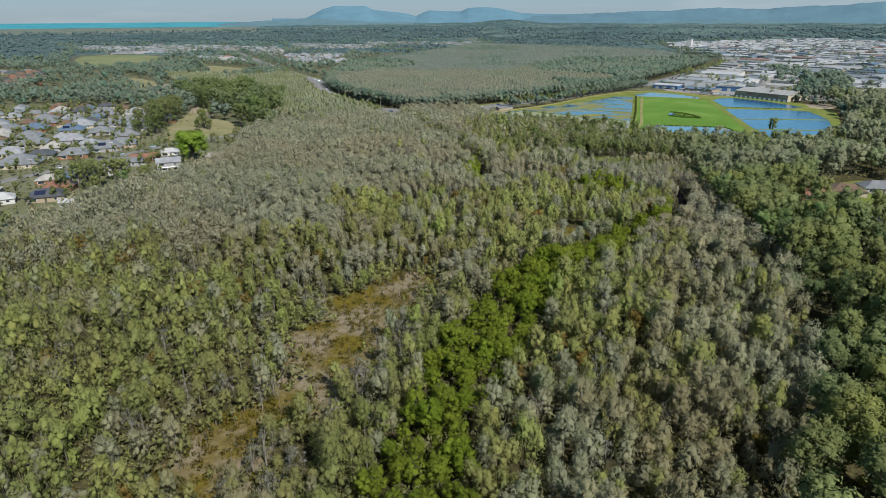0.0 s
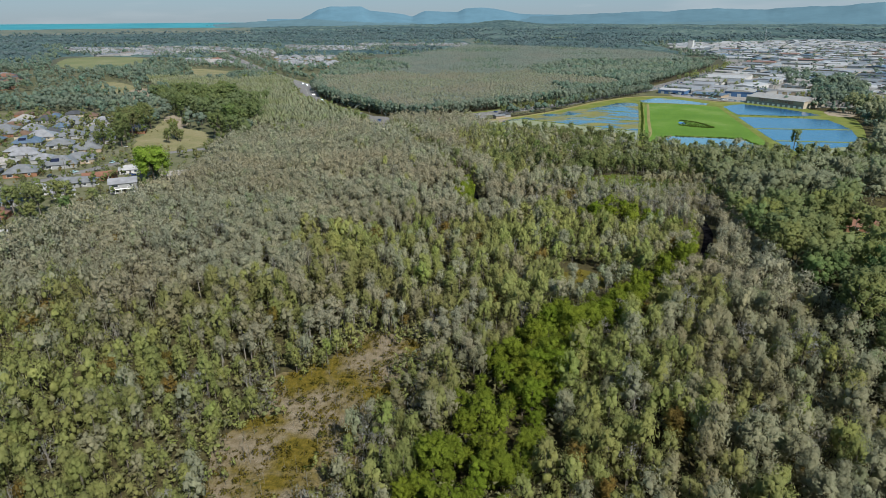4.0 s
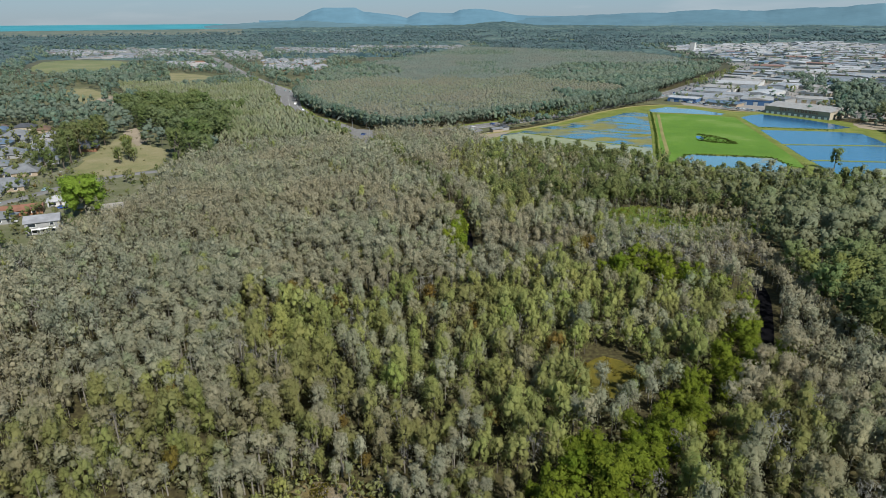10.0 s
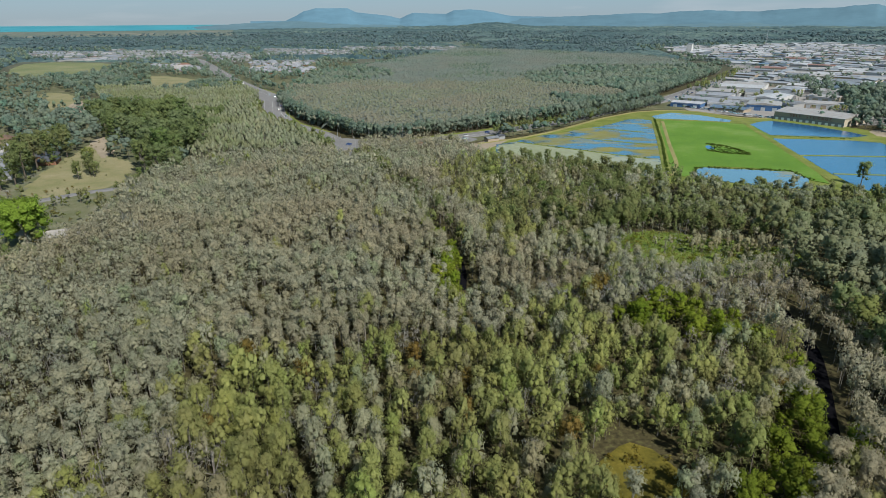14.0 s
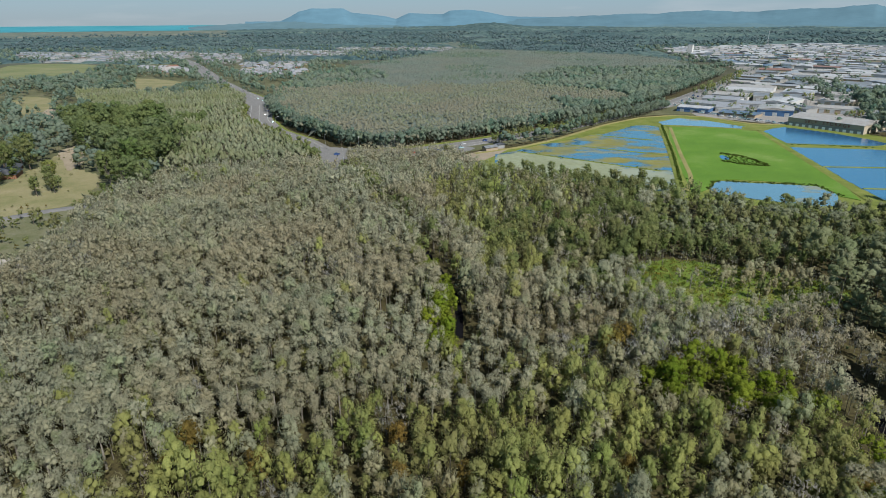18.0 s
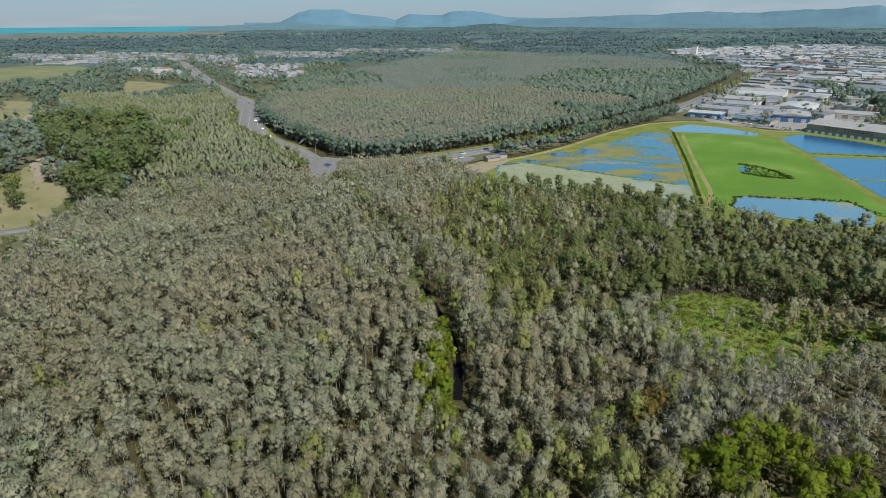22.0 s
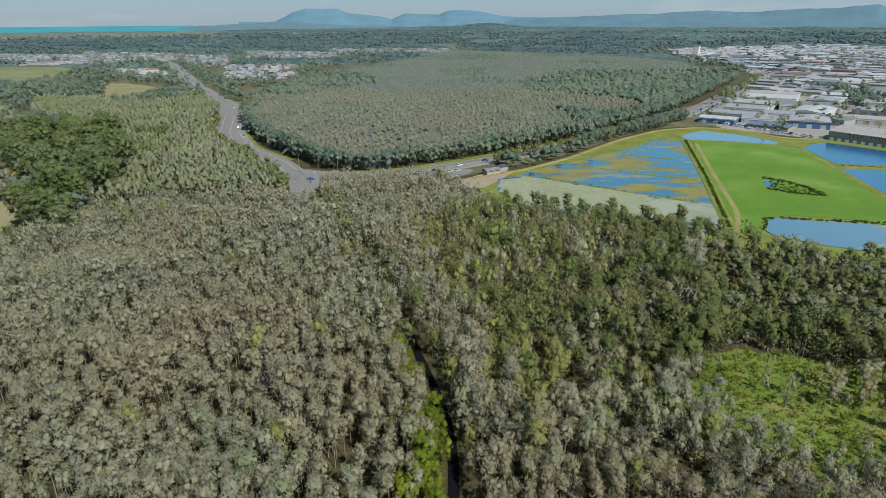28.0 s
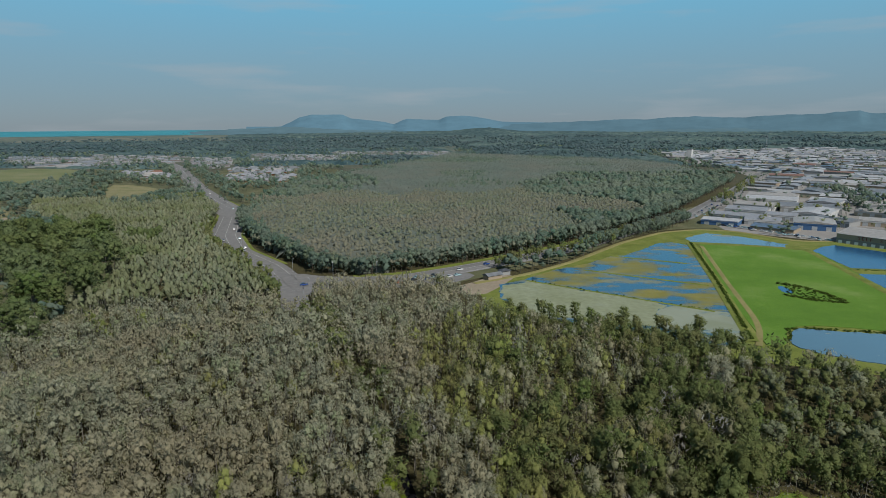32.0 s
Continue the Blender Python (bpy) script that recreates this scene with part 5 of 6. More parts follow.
qx, qy = scatter(PALE_WOOD, 4.6, 42, 0.5)
ok = ~inside(WEST_WOOD, qx, qy) & (from_line(ROAD_WEST, qx, qy) > 15)
qx, qy = qx[ok], qy[ok]
stamp("west_wood", "swamp", qx, qy, np.zeros(len(qx)), np.random.default_rng(43).uniform(0.9, 1.3, len(qx)), 26, "pale woodland behind the gums", "forest", 933, 1.9, few=4, solid=1.4, material=LEAF["west"])
for poly, gap, seed, lo, hi in ((PADDOCK_HEDGE, 7.5, 44, 0.55, 0.95), (PADDOCK_ROW, 18.0, 45, 0.7, 1.2)):
    qx, qy = scatter(poly, gap, seed, 0.6)
    stamp("paddock_trees", "gum", qx, qy, np.zeros(len(qx)), np.random.default_rng(seed).uniform(lo, hi, len(qx)), 120, "dark green trees between the paddocks", "trees", 934 + seed, 1.6, few=14, solid=1.35, squash=0.85, material=LEAF["gum_hazed"])

# gum woods behind the suburb
hx, hy = scatter(HINTERLAND, 9.5, 71, 0.55)
ok = ~inside(KNOLL, hx, hy) & ~inside(WEST_TOWN, hx, hy) & ~inside(WEST_WOOD, hx, hy) & ~inside(ESTATE_BRICK, hx, hy) & ~inside(GUM_MASS, hx, hy) & (~inside(DIRT_WEST, hx, hy) | (np.arange(len(hx)) % 4 == 0)) & ~inside(PALE_WOOD, hx, hy) & ~inside(FIELD_MID, hx, hy) & ((from_line(FIELD_NORTH + FIELD_NORTH[:1], hx, hy) > 48) & ~inside(FIELD_NORTH, hx, hy)) & (~inside(OPENING, hx, hy) | (np.arange(len(hx)) % 5 < 2)) & (from_line(FIELD_MID + FIELD_MID[:1], hx, hy) > 22) & ((smooth_noise(hx, hy, 0.013, 2.2) > 0.10) | (from_line(NORTH_BELT, hx, hy) < 34) | ((smooth_noise(hx, hy, 0.013, 2.2) > -0.25) & (np.arange(len(hx)) % 4 == 0)))
hx, hy = hx[ok], hy[ok]
hs = np.random.default_rng(13).uniform(0.6, 1.3, len(hx))
hk = np.random.default_rng(14).random(len(hx)) + 0.3 * smooth_noise(hx, hy, 0.02, 7.7)
for sel, kind, grow, n in ((hk < 0.55, "gum", 1.0, 60), ((hk >= 0.55) & (hk < 0.8), "oak", 1.35, 40), (hk >= 0.8, "swamp", 1.25, 40)):
    k = np.flatnonzero(sel)
    stamp("gum_woods", kind, hx[k], hy[k], np.zeros(len(k)), hs[k] * grow, n, "mixed gum woods behind the suburb", "forest", 951 + n + len(kind), 1.6, few=7, solid=1.25, squash=0.9, material=LEAF["gum_hazed"])

# woods farther out
def near_homes(x, y):
    """Which places lie just outside an estate, a factory row or the pasture."""
    best = np.full(len(x), 1e9)
    for poly in (FIELD_NORTH, FACTORIES) + tuple(e[0] for e in ESTATES):
        best = np.minimum(best, from_line(poly + poly[:1], x, y))
    return best < 70


def far_woods():
    rng = np.random.default_rng(12)
    r = np.exp(rng.uniform(math.log(620), math.log(3700), 30000))
    a = rng.uniform(-42, 44, 30000)
    x, y = r * np.sin(np.radians(a)), r * np.cos(np.radians(a))
    free = np.ones(len(x), bool)
    for poly in (BLOCK, WEST_WOOD, WEST_TOWN, KNOLL, PONDS, FACTORIES, FIELD_NORTH, FIELD_MID, WETLAND):
        free &= ~inside(poly, x, y)
    free &= (from_line(ROAD_WEST, x, y) > 22) & (from_line(ROAD_EAST, x, y) > 18)
    free &= ~inside(HINTERLAND, x, y)
    free &= ~((a < -17) & (r > 3600))
    for e in ESTATES:
        free &= ~inside(e[0], x, y) & (from_line(e[0] + e[0][:1], x, y) > 8)
    free &= from_line(FIELD_NORTH + FIELD_NORTH[:1], x, y) > 10
    free &= smooth_noise(x, y, 0.006, 5.0) > np.where(r > 1900, -0.22, -0.15)
    x, y, r = x[free], y[free], r[free]
    s = rng.uniform(0.7, 1.5, len(x)) * (0.62 + r / 6500)
    k = (r < 1700) | ((r < 2500) & near_homes(x, y))
    far = ~k
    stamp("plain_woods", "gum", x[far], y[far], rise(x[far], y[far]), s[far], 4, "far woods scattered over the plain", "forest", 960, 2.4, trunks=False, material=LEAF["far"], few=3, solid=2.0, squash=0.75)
    stamp("gum_woods", "gum", x[k], y[k], rise(x[k], y[k]), s[k], 14, "scattered gum woods behind the suburb", "forest", 950, 2.0, material=LEAF["gum_hazed"], few=4, solid=1.45, squash=0.8)


def far_canopy():
    """The treetops of the wide plain, one uneven sheet with clearings."""
    az = np.arange(-44, 45, 0.19)
    rr = 1650 * np.exp(np.arange(0, math.log(4560 / 1650), 0.0046))
    A, R = np.meshgrid(np.radians(az), rr)
    x, y = (R * np.sin(A)).ravel(), (R * np.cos(A)).ravel()
    rng = np.random.default_rng(15)
    x += rng.uniform(-2.5, 2.5, len(x))
    y += rng.uniform(-2.5, 2.5, len(x))
    r, a = np.hypot(x, y), np.degrees(np.arctan2(x, y))
    cover = (smooth_noise(x, y, 0.0045, 5.0) + 0.5 * smooth_noise(x, y, 0.016, 8.0) + np.where(r > 1900, 0.42, 0.30)) / 0.12
    for poly in (BLOCK, FACTORIES, FIELD_NORTH, FIELD_MID, HINTERLAND, WEST_TOWN, GREEN_FIELD) + tuple(e[0] for e in ESTATES):
        near = from_line(poly + poly[:1], x, y) / 30 - (0.6 if poly in (FIELD_NORTH, FACTORIES) else 0.2)
        cover = np.minimum(cover, np.where(inside(poly, x, y), 0, near))
    cover = np.minimum(cover, np.minimum(from_line(ROAD_WEST, x, y) - 26, from_line(ROAD_EAST, x, y) - 20) / 12)
    cover = np.clip(cover, 0, 1) * ~((a < -16) & (r > 3600)) * np.clip((r - 1662) / 12, 0, 1)
    wood = cover > 0.02
    tall = 3 + 2 * smooth_noise(x, y, 0.02, 2.0) + 4.5 * rng.random(len(x)) + 3 * smooth_noise(x, y, 0.004, 6.0)
    tall *= np.where(r > 3000, np.clip((a + 17) / 5, 0.15, 1), 1)
    z = np.where(wood, tall * cover, -3.0) + rise(x, y)
    z += 34 * np.exp(-((a - 5.6) / 3.4) ** 2 - ((r - 4050) / 230) ** 2) + 9 * np.exp(-((a - 20) / 9) ** 2 - ((r - 3300) / 250) ** 2)
    n = len(az)
    i = np.arange(len(rr) - 1)[:, None] * n + np.arange(n - 1)[None]
    f = np.stack([i, i + 1, i + n + 1, i + n], -1).reshape(-1, 4)
    f = f[wood[f].any(1)]
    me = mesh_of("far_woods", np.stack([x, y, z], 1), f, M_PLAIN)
    tagged(new("far_woods", me), "wide woods of the far plain, blue-green with haze", "forest", kind="stuff")


# ---------------------------------------------------------------- houses and sheds
def block(x0, x1, y0, y1, z0, z1, material, name="body"):
    v = [(x, y, z) for z in (z0, z1) for y in (y0, y1) for x in (x0, x1)]
    f = [(0, 2, 3, 1), (4, 5, 7, 6), (0, 1, 5, 4), (1, 3, 7, 5), (3, 2, 6, 7), (2, 0, 4, 6)]
    return mesh_of(name, v, f, material)


def hip_roof(w, d, h, up, eave, material, gable=False):
    """A hipped or gabled roof with a fascia."""
    a, b, t = w / 2 + eave, d / 2 + eave, 0.18
    run = 0 if gable else min(a, b) * 0.92
    if a >= b:
        r0, r1 = (-a + run, 0), (a - run, 0)
    else:
        r0, r1 = (0, -b + run), (0, b - run)
    v = [(-a, -b, h - t), (a, -b, h - t), (a, b, h - t), (-a, b, h - t), (-a, -b, h), (a, -b, h), (a, b, h), (-a, b, h), (*r0, h + up), (*r1, h + up)]
    if a >= b:
        f = [(4, 5, 9, 8), (6, 7, 8, 9), (7, 4, 8), (5, 6, 9)]
    else:
        f = [(5, 6, 9, 8), (7, 4, 8, 9), (4, 5, 8), (6, 7, 9)]
    f += [(0, 1, 5, 4), (1, 2, 6, 5), (2, 3, 7, 6), (3, 0, 4, 7), (3, 2, 1, 0)]
    return mesh_of("roof", v, f, material)


WINDOW_FRAME = block(-0.8, 0.8, -0.05, 0.04, -0.65, 0.65, M_TRIM, "window")
WINDOW_PANE = block(-0.7, 0.7, -0.07, -0.04, -0.55, 0.55, M_GLASS, "pane")
WIDE_FRAME = block(-1.6, 1.6, -0.05, 0.04, -0.75, 0.75, M_TRIM, "window")
WIDE_PANE = block(-1.5, 1.5, -0.07, -0.04, -0.65, 0.65, M_GLASS, "pane")
DOOR_LEAF = block(-0.45, 0.45, -0.06, 0.03, 0.05, 2.1, BARK["dark"], "door")
ROLLER = block(-2.0, 2.0, -0.06, 0.03, 0.05, 3.4, M_STEEL, "roller_door")
GARAGE = block(-1.3, 1.3, -0.06, 0.03, 0.05, 2.2, M_TRIM, "garage_door")
SOLAR = block(-2.4, 2.4, -1.6, 1.6, -0.04, 0.04, Nodes("solar_glass", 0.12, 0.6).colour((0.012, 0.016, 0.035)), "solar_panel")
ROOF_WORDS = ("white", "cream", "pale grey", "grey", "charcoal", "blue-grey", "terracotta", "brown")
WALL_WORDS = ("white", "cream", "brick", "grey", "tan", "blue")


def house(x, y, w, d, rot, roof, wall, storeys=1, gable=False, group="houses of the suburb", detail=True, solar=False, name="house"):
    h = 2.75 * storeys
    up = min(w, d) * (0.24 if gable else 0.27)
    label = f"{'two-storey ' if storeys > 1 else ''}{WALL_WORDS[wall]} house with a {ROOF_WORDS[roof]} {'gabled' if gable else 'hipped'} roof"
    at = pose(x, y, float(rise(x, y)), 0, 0, rot)
    walls = block(-w / 2, w / 2, -d / 2, d / 2, -0.3, h, WALLS[wall], "wall")
    if detail:
        root = thing(name, at, label, "house", group)
        part("wall", walls, root)
    else:
        root = tagged(part(name, walls, at=at), label, "house", group)
    part("roof", hip_roof(w, d, h + 0.02, up, 0.55, ROOFS[roof], gable), root)
    if not detail:
        return root
    if solar:
        part("solar_panel", SOLAR, root, "dark blue solar panels", pose(-w * 0.12, -d * 0.27, h + up * 0.5 + 0.12, math.degrees(math.atan2(up, d / 2 + 0.55))))
    for s in range(storeys):
        z = 2.75 * s + 1.55
        for side, length, depth in ((0, w, d), (90, d, w), (180, w, d), (270, d, w)):
            for k, o in enumerate((-0.3, 0.28)):
                wide = k == 0 and side in (0, 180)
                m = pose(0, 0, 0, 0, 0, side) @ pose(o * length, -depth / 2 - 0.01, z)
                win = part("window", WIDE_FRAME if wide else WINDOW_FRAME, root, "", m)
                part("pane", WIDE_PANE if wide else WINDOW_PANE, win)
    part("door", DOOR_LEAF, root, "", pose(0.02 * w, -d / 2 - 0.01, 0))
    part("garage_door", GARAGE, root, "white garage door", pose(0, 0, 0, 0, 0, 180) @ pose(-0.02 * w, -d / 2 - 0.01, 0))
    return root


# west side: the row backing on the wetland, then the rows beyond the street
white = house(-164, 360, 13, 9, 24, 2, 3, 2, True, "houses on the street")
part("balcony", block(-4, 5, -6.4, -5.0, 2.7, 2.9, M_TRIM, "balcony"), white, "white timber balcony")
for bx_ in (-4, -1, 2, 5):
    part("post", block(bx_ - 0.08, bx_ + 0.08, -6.35, -6.2, 0, 3.8, M_TRIM, "post"), white)
house(-190, 386, 17, 8, 26, 6, 2, 1, True, "houses on the street")
house(-181, 402, 11, 8, 26, 0, 0, 1, False, "houses on the street")
house(-197, 372, 22, 9, 14, 3, 3, 1, False, "houses on the street")
house(-207, 357, 12, 10, 20, 0, 0, 1, False, "houses on the street")
house(-192, 352, 10, 8, 40, 2, 0, 1, True, "houses on the street")
house(-205, 338, 16, 10, 18, 5, 3, 1, True, "houses on the street")
house(-217, 330, 13, 9, 20, 1, 2, 1, False, "houses on the street")
house(-203, 315, 14, 10, 14, 6, 2, 1, False, "houses on the street")
house(-199, 297, 17, 12, 20, 4, 4, 1, False, "houses on the street", solar=True)
house(-219, 291, 13, 10, 30, 0, 0, 1, False, "houses on the street")
house(-180, 285, 9, 6, 10, 0, 3, 1, True, "houses on the street", name="shed")
house(-146, 388, 12, 8, 26, 1, 1, 1, True, "houses on the street", name="shed")
rows = [(-261, 372, 24, 18, 14, 3, 1), (-232, 420, 19, 16, 22, 3, 3), (-227, 432, 18, 15, 22, 3, 4), (-242, 398, 17, 14, 20, 3, 2), (-272, 449, 19, 15, 18, 2, 3), (-241, 466, 19, 15, 24, 3, 4), (-247, 498, 18, 15, 28, 3, 3),
        (-297, 491, 19, 16, 20, 5, 3), (-292, 436, 18, 15, 14, 3, 1), (-301, 514, 20, 17, 22, 2, 1), (-281, 518, 19, 15, 22, 3, 3), (-272, 541, 19, 15, 26, 3, 3), (-322, 590, 20, 15, 20, 3, 3), (-308, 574, 17, 14, 20, 3, 3),
        (-290, 588, 18, 14, 26, 2, 3), (-330, 498, 18, 15, 16, 5, 2), (-350, 494, 18, 15, 12, 3, 4), (-312, 462, 17, 15, 16, 3, 3), (-306, 405, 19, 15, 12, 3, 1), (-330, 428, 18, 15, 12, 5, 3), (-286, 402, 17, 14, 14, 2, 1), (-350, 545, 19, 15, 16, 3, 3),
        (-345, 596, 18, 14, 18, 4, 3), (-268, 482, 17, 14, 24, 3, 3), (-258, 520, 17, 14, 26, 3, 1), (-335, 462, 17, 14, 14, 1, 4), (-375, 520, 18, 15, 12, 3, 3), (-372, 470, 18, 15, 12, 2, 1), (-322, 540, 17, 14, 20, 3, 3), (-268, 420, 15, 13, 18, 1, 3)]
for k, (x, y, w, d, rot, roof, wall) in enumerate(rows):
    house(x, y, w, d, rot, roof, wall, 1, False, "houses of the suburb", solar=k % 6 == 1)
for x, y, w, d, rot, roof, wall in ((184, 290, 15, 10, -12, 6, 2), (204, 299, 16, 11, -12, 7, 1), (224, 304, 17, 11, -10, 3, 3), (190, 248, 16, 11, 30, 4, 3), (176, 297, 8, 6, -12, 2, 0), (212, 268, 15, 11, 10, 5, 0)):
    house(x, y, w, d, rot, roof, wall, 1, False, "houses east of the forest")
house(66, 612, 6, 4, 30, 4, 3, 1, False, "huts by the ponds", False, name="pump_hut")
house(58, 602, 10, 5, 30, 3, 4, 1, True, "huts by the ponds", False, name="pump_hut")

# estates farther out
rng4 = random.Random(44)
ESTATES = (([(-386, 1560), (-244, 1545), (-194, 1241), (-285, 1221)], 40, 22, 15, 3), ([(-506, 2193), (-233, 2057), (-194, 1765), (-400, 1790)], 50, 24, 16, 3), ([(-609, 1962), (-501, 1948), (-386, 1560), (-463, 1568)], 34, 24, 16, 3),
           ([(-1177, 2091), (-910, 2000), (-780, 1760), (-947, 1740)], 26, 40, 20, 4), ([(-974, 2157), (-641, 2051), (-560, 1762), (-745, 1720)], 36, 28, 17, 3), ([(-267, 2307), (112, 2251), (100, 2012), (-225, 1996)], 40, 26, 16, 3),
           ([(-745, 1068), (-670, 1086), (-567, 875), (-545, 773)], 22, 22, 14, 3), ([(-563, 1473), (-447, 1421), (-411, 1301), (-498, 1342)], 12, 34, 16, 4), ([(-880, 1700), (-680, 1690), (-650, 1640), (-840, 1650)], 8, 60, 18, 5))
def joined_roofs(name, homes, mats, label, category):
    """Far rows of low gabled buildings as one object; homes: place, size, turn and roof."""
    v, f, ix = [], [], []
    for px, py, w, d, h, rot, tone in homes:
        m = pose(px, py, float(rise(px, py)), 0, 0, rot)
        o = len(v)
        a, b = w / 2, d / 2
        v += [m @ Vector(q) for q in ((-a, -b, 0), (a, -b, 0), (a, b, 0), (-a, b, 0), (-a, -b, h), (a, -b, h), (a, b, h), (-a, b, h), (-a, 0, h + b * 0.2), (a, 0, h + b * 0.2))]
        f += [tuple(o + k for k in q) for q in ((0, 1, 5, 4), (2, 3, 7, 6), (1, 2, 6, 9, 5), (3, 0, 4, 8, 7), (4, 5, 9, 8), (6, 7, 8, 9))]
        ix += [0, 0, 0, 0, tone + 1, tone + 1]
    tagged(new(name, mesh_of(name, v, f, mats, ix)), label, category, kind="stuff")


far_homes = []
for number, (poly, count, w, d, h) in enumerate(ESTATES):
    count = int(count * (1.2 if number in (0, 6, 7) else 2.0))
    px, py = scatter(poly, math.sqrt(abs(sum(a[0] * b[1] - b[0] * a[1] for a, b in zip(poly, poly[1:] + poly[:1]))) / 2 / count), count)
    for x, y in zip(px, py):
        size = (w * rng4.uniform(0.6, 1.2), d * rng4.uniform(0.7, 1.1))
        turn = rng4.choice((8, -20, 25, 70))
        roof = rng4.choice((1, 2, 2, 3, 3, 1, 0, 2, 2, 6) if number else (2, 2, 2, 3, 3, 1, 2, 3, 3, 2))
        if number == 6:
            roof = rng4.choice((6, 7, 7, 3, 4))
        if number in (0, 6, 7):
            house(float(x), float(y), *size, turn, roof, rng4.choice((3, 1, 4, 2)), 1, False, "far estate houses", False)
        else:
            far_homes.append((float(x), float(y), *size, 3.2, turn, (1, 0, 1, 2, 2, 1, 3, 3)[roof]))
joined_roofs("estate_rows", far_homes, [WALLS[3], ROOFS[2], ROOFS[3], ROOFS[1], ROOFS[7]], "far rows of pale house roofs", "houses")


# ---------------------------------------------------------------- industrial estate
def factory(x, y, w, d, h, rot, roof, wall, group="factories by the ponds", detail=True, label=""):
    words = label or f"{WALL_WORDS[wall]} factory with a low {ROOF_WORDS[roof]} sheet roof"
    walls = block(-w / 2, w / 2, -d / 2, d / 2, -0.3, h, WALLS[wall], "wall")
    if detail:
        root = thing("factory", pose(x, y, 0, 0, 0, rot), words, "factory", group)
        part("wall", walls, root)
    else:
        root = tagged(part("factory", walls, at=pose(x, y, 0, 0, 0, rot)), words, "factory", group)
    part("roof", hip_roof(w, d, h + 0.02, min(w, d) * 0.07, 0.4, ROOFS[roof], True), root)
    if detail:
        n = max(2, int(w / 9))
        for k in range(n):
            o = (k + 0.5) / n * w - w / 2
            part("roller_door", ROLLER, root, "", pose(o, -d / 2 - 0.01, 0))
        for k in range(max(2, int(d / 10))):
            o = (k + 0.5) / max(2, int(d / 10)) * d - d / 2
            win = part("window", WIDE_FRAME, root, "", pose(0, 0, 0, 0, 0, 270) @ pose(o, -w / 2 - 0.01, h * 0.6))
            part("pane", WIDE_PANE, win)
        part("fascia", block(-w / 2 - 0.05, w / 2 + 0.05, -d / 2 - 0.25, -d / 2 - 0.12, h - 1.3, h + 0.5, WALLS[5 if wall == 5 else 0], "fascia"), root, "painted sign band above the doors")
    return root


FACE = -45
front = [(284, 789, 30, 20, 5, FACE + 8, 0, 5), (322, 790, 34, 24, 5, FACE + 6, 2, 3), (312, 812, 42, 22, 6, FACE + 6, 2, 0), (352, 764, 34, 30, 7, FACE, 0, 5), (382, 778, 30, 24, 6, FACE, 0, 3), (352, 812, 30, 22, 6, FACE + 4, 2, 3),
         (390, 822, 46, 26, 7, FACE, 0, 0), (338, 846, 40, 26, 7, FACE + 6, 0, 0), (418, 770, 36, 22, 6, FACE, 1, 4), (366, 880, 44, 28, 7, FACE + 6, 0, 0), (410, 862, 48, 30, 7, FACE + 2, 0, 3), (452, 822, 34, 24, 6, FACE, 1, 1),
         (404, 920, 50, 32, 8, FACE + 6, 0, 0), (452, 900, 40, 26, 6, FACE + 2, 2, 3), (430, 962, 46, 26, 7, FACE + 8, 1, 0), (492, 870, 34, 26, 7, FACE, 0, 0), (470, 760, 40, 24, 6, FACE, 1, 4), (512, 800, 40, 26, 7, FACE, 0, 0), (440, 720, 36, 22, 6, FACE, 2, 1)]
for k, (x, y, w, d, h, rot, roof, wall) in enumerate(front):
    factory(x, y, w * (1.0, 0.85, 1.1, 0.9)[k % 4], d * 1.15, h * 0.82, rot + (0, 9, -7, 14, -12, 4, 90)[k % 7], (roof, 2, roof, 1, 3, roof)[k % 6], wall)
store = factory(360, 684, 60, 40, 7.0, -57.4, 1, 1, "factories by the ponds", False, "long cream storage building with red lettering above the pond")
part("fascia", block(-30.1, 30.1, -20.3, -20.08, 3.1, 3.5, WALLS[3], "fascia"), store, "pale band along the wall")
part("lower_wall", block(-30.05, 30.05, -20.2, -20.04, 0, 3.1, WALLS[3], "lower_wall"), store, "grey lower wall")
words = bpy.data.curves.new("lettering", "FONT")
words.body, words.size, words.extrude, words.align_x, words.space_character = "SELF  STORAGE", 3.6, 0.05, "CENTER", 1.5
words.materials.append(plain("red_paint", (0.16, 0.025, 0.02), 0.6, grain=3))
part("lettering", words, store, "dark red capital letters", pose(2, -20.2, 4.0, 90))
for k in range(11):
    part("roller_door", GARAGE, store, "", pose(-27 + 5.4 * k, -20.22, 0))


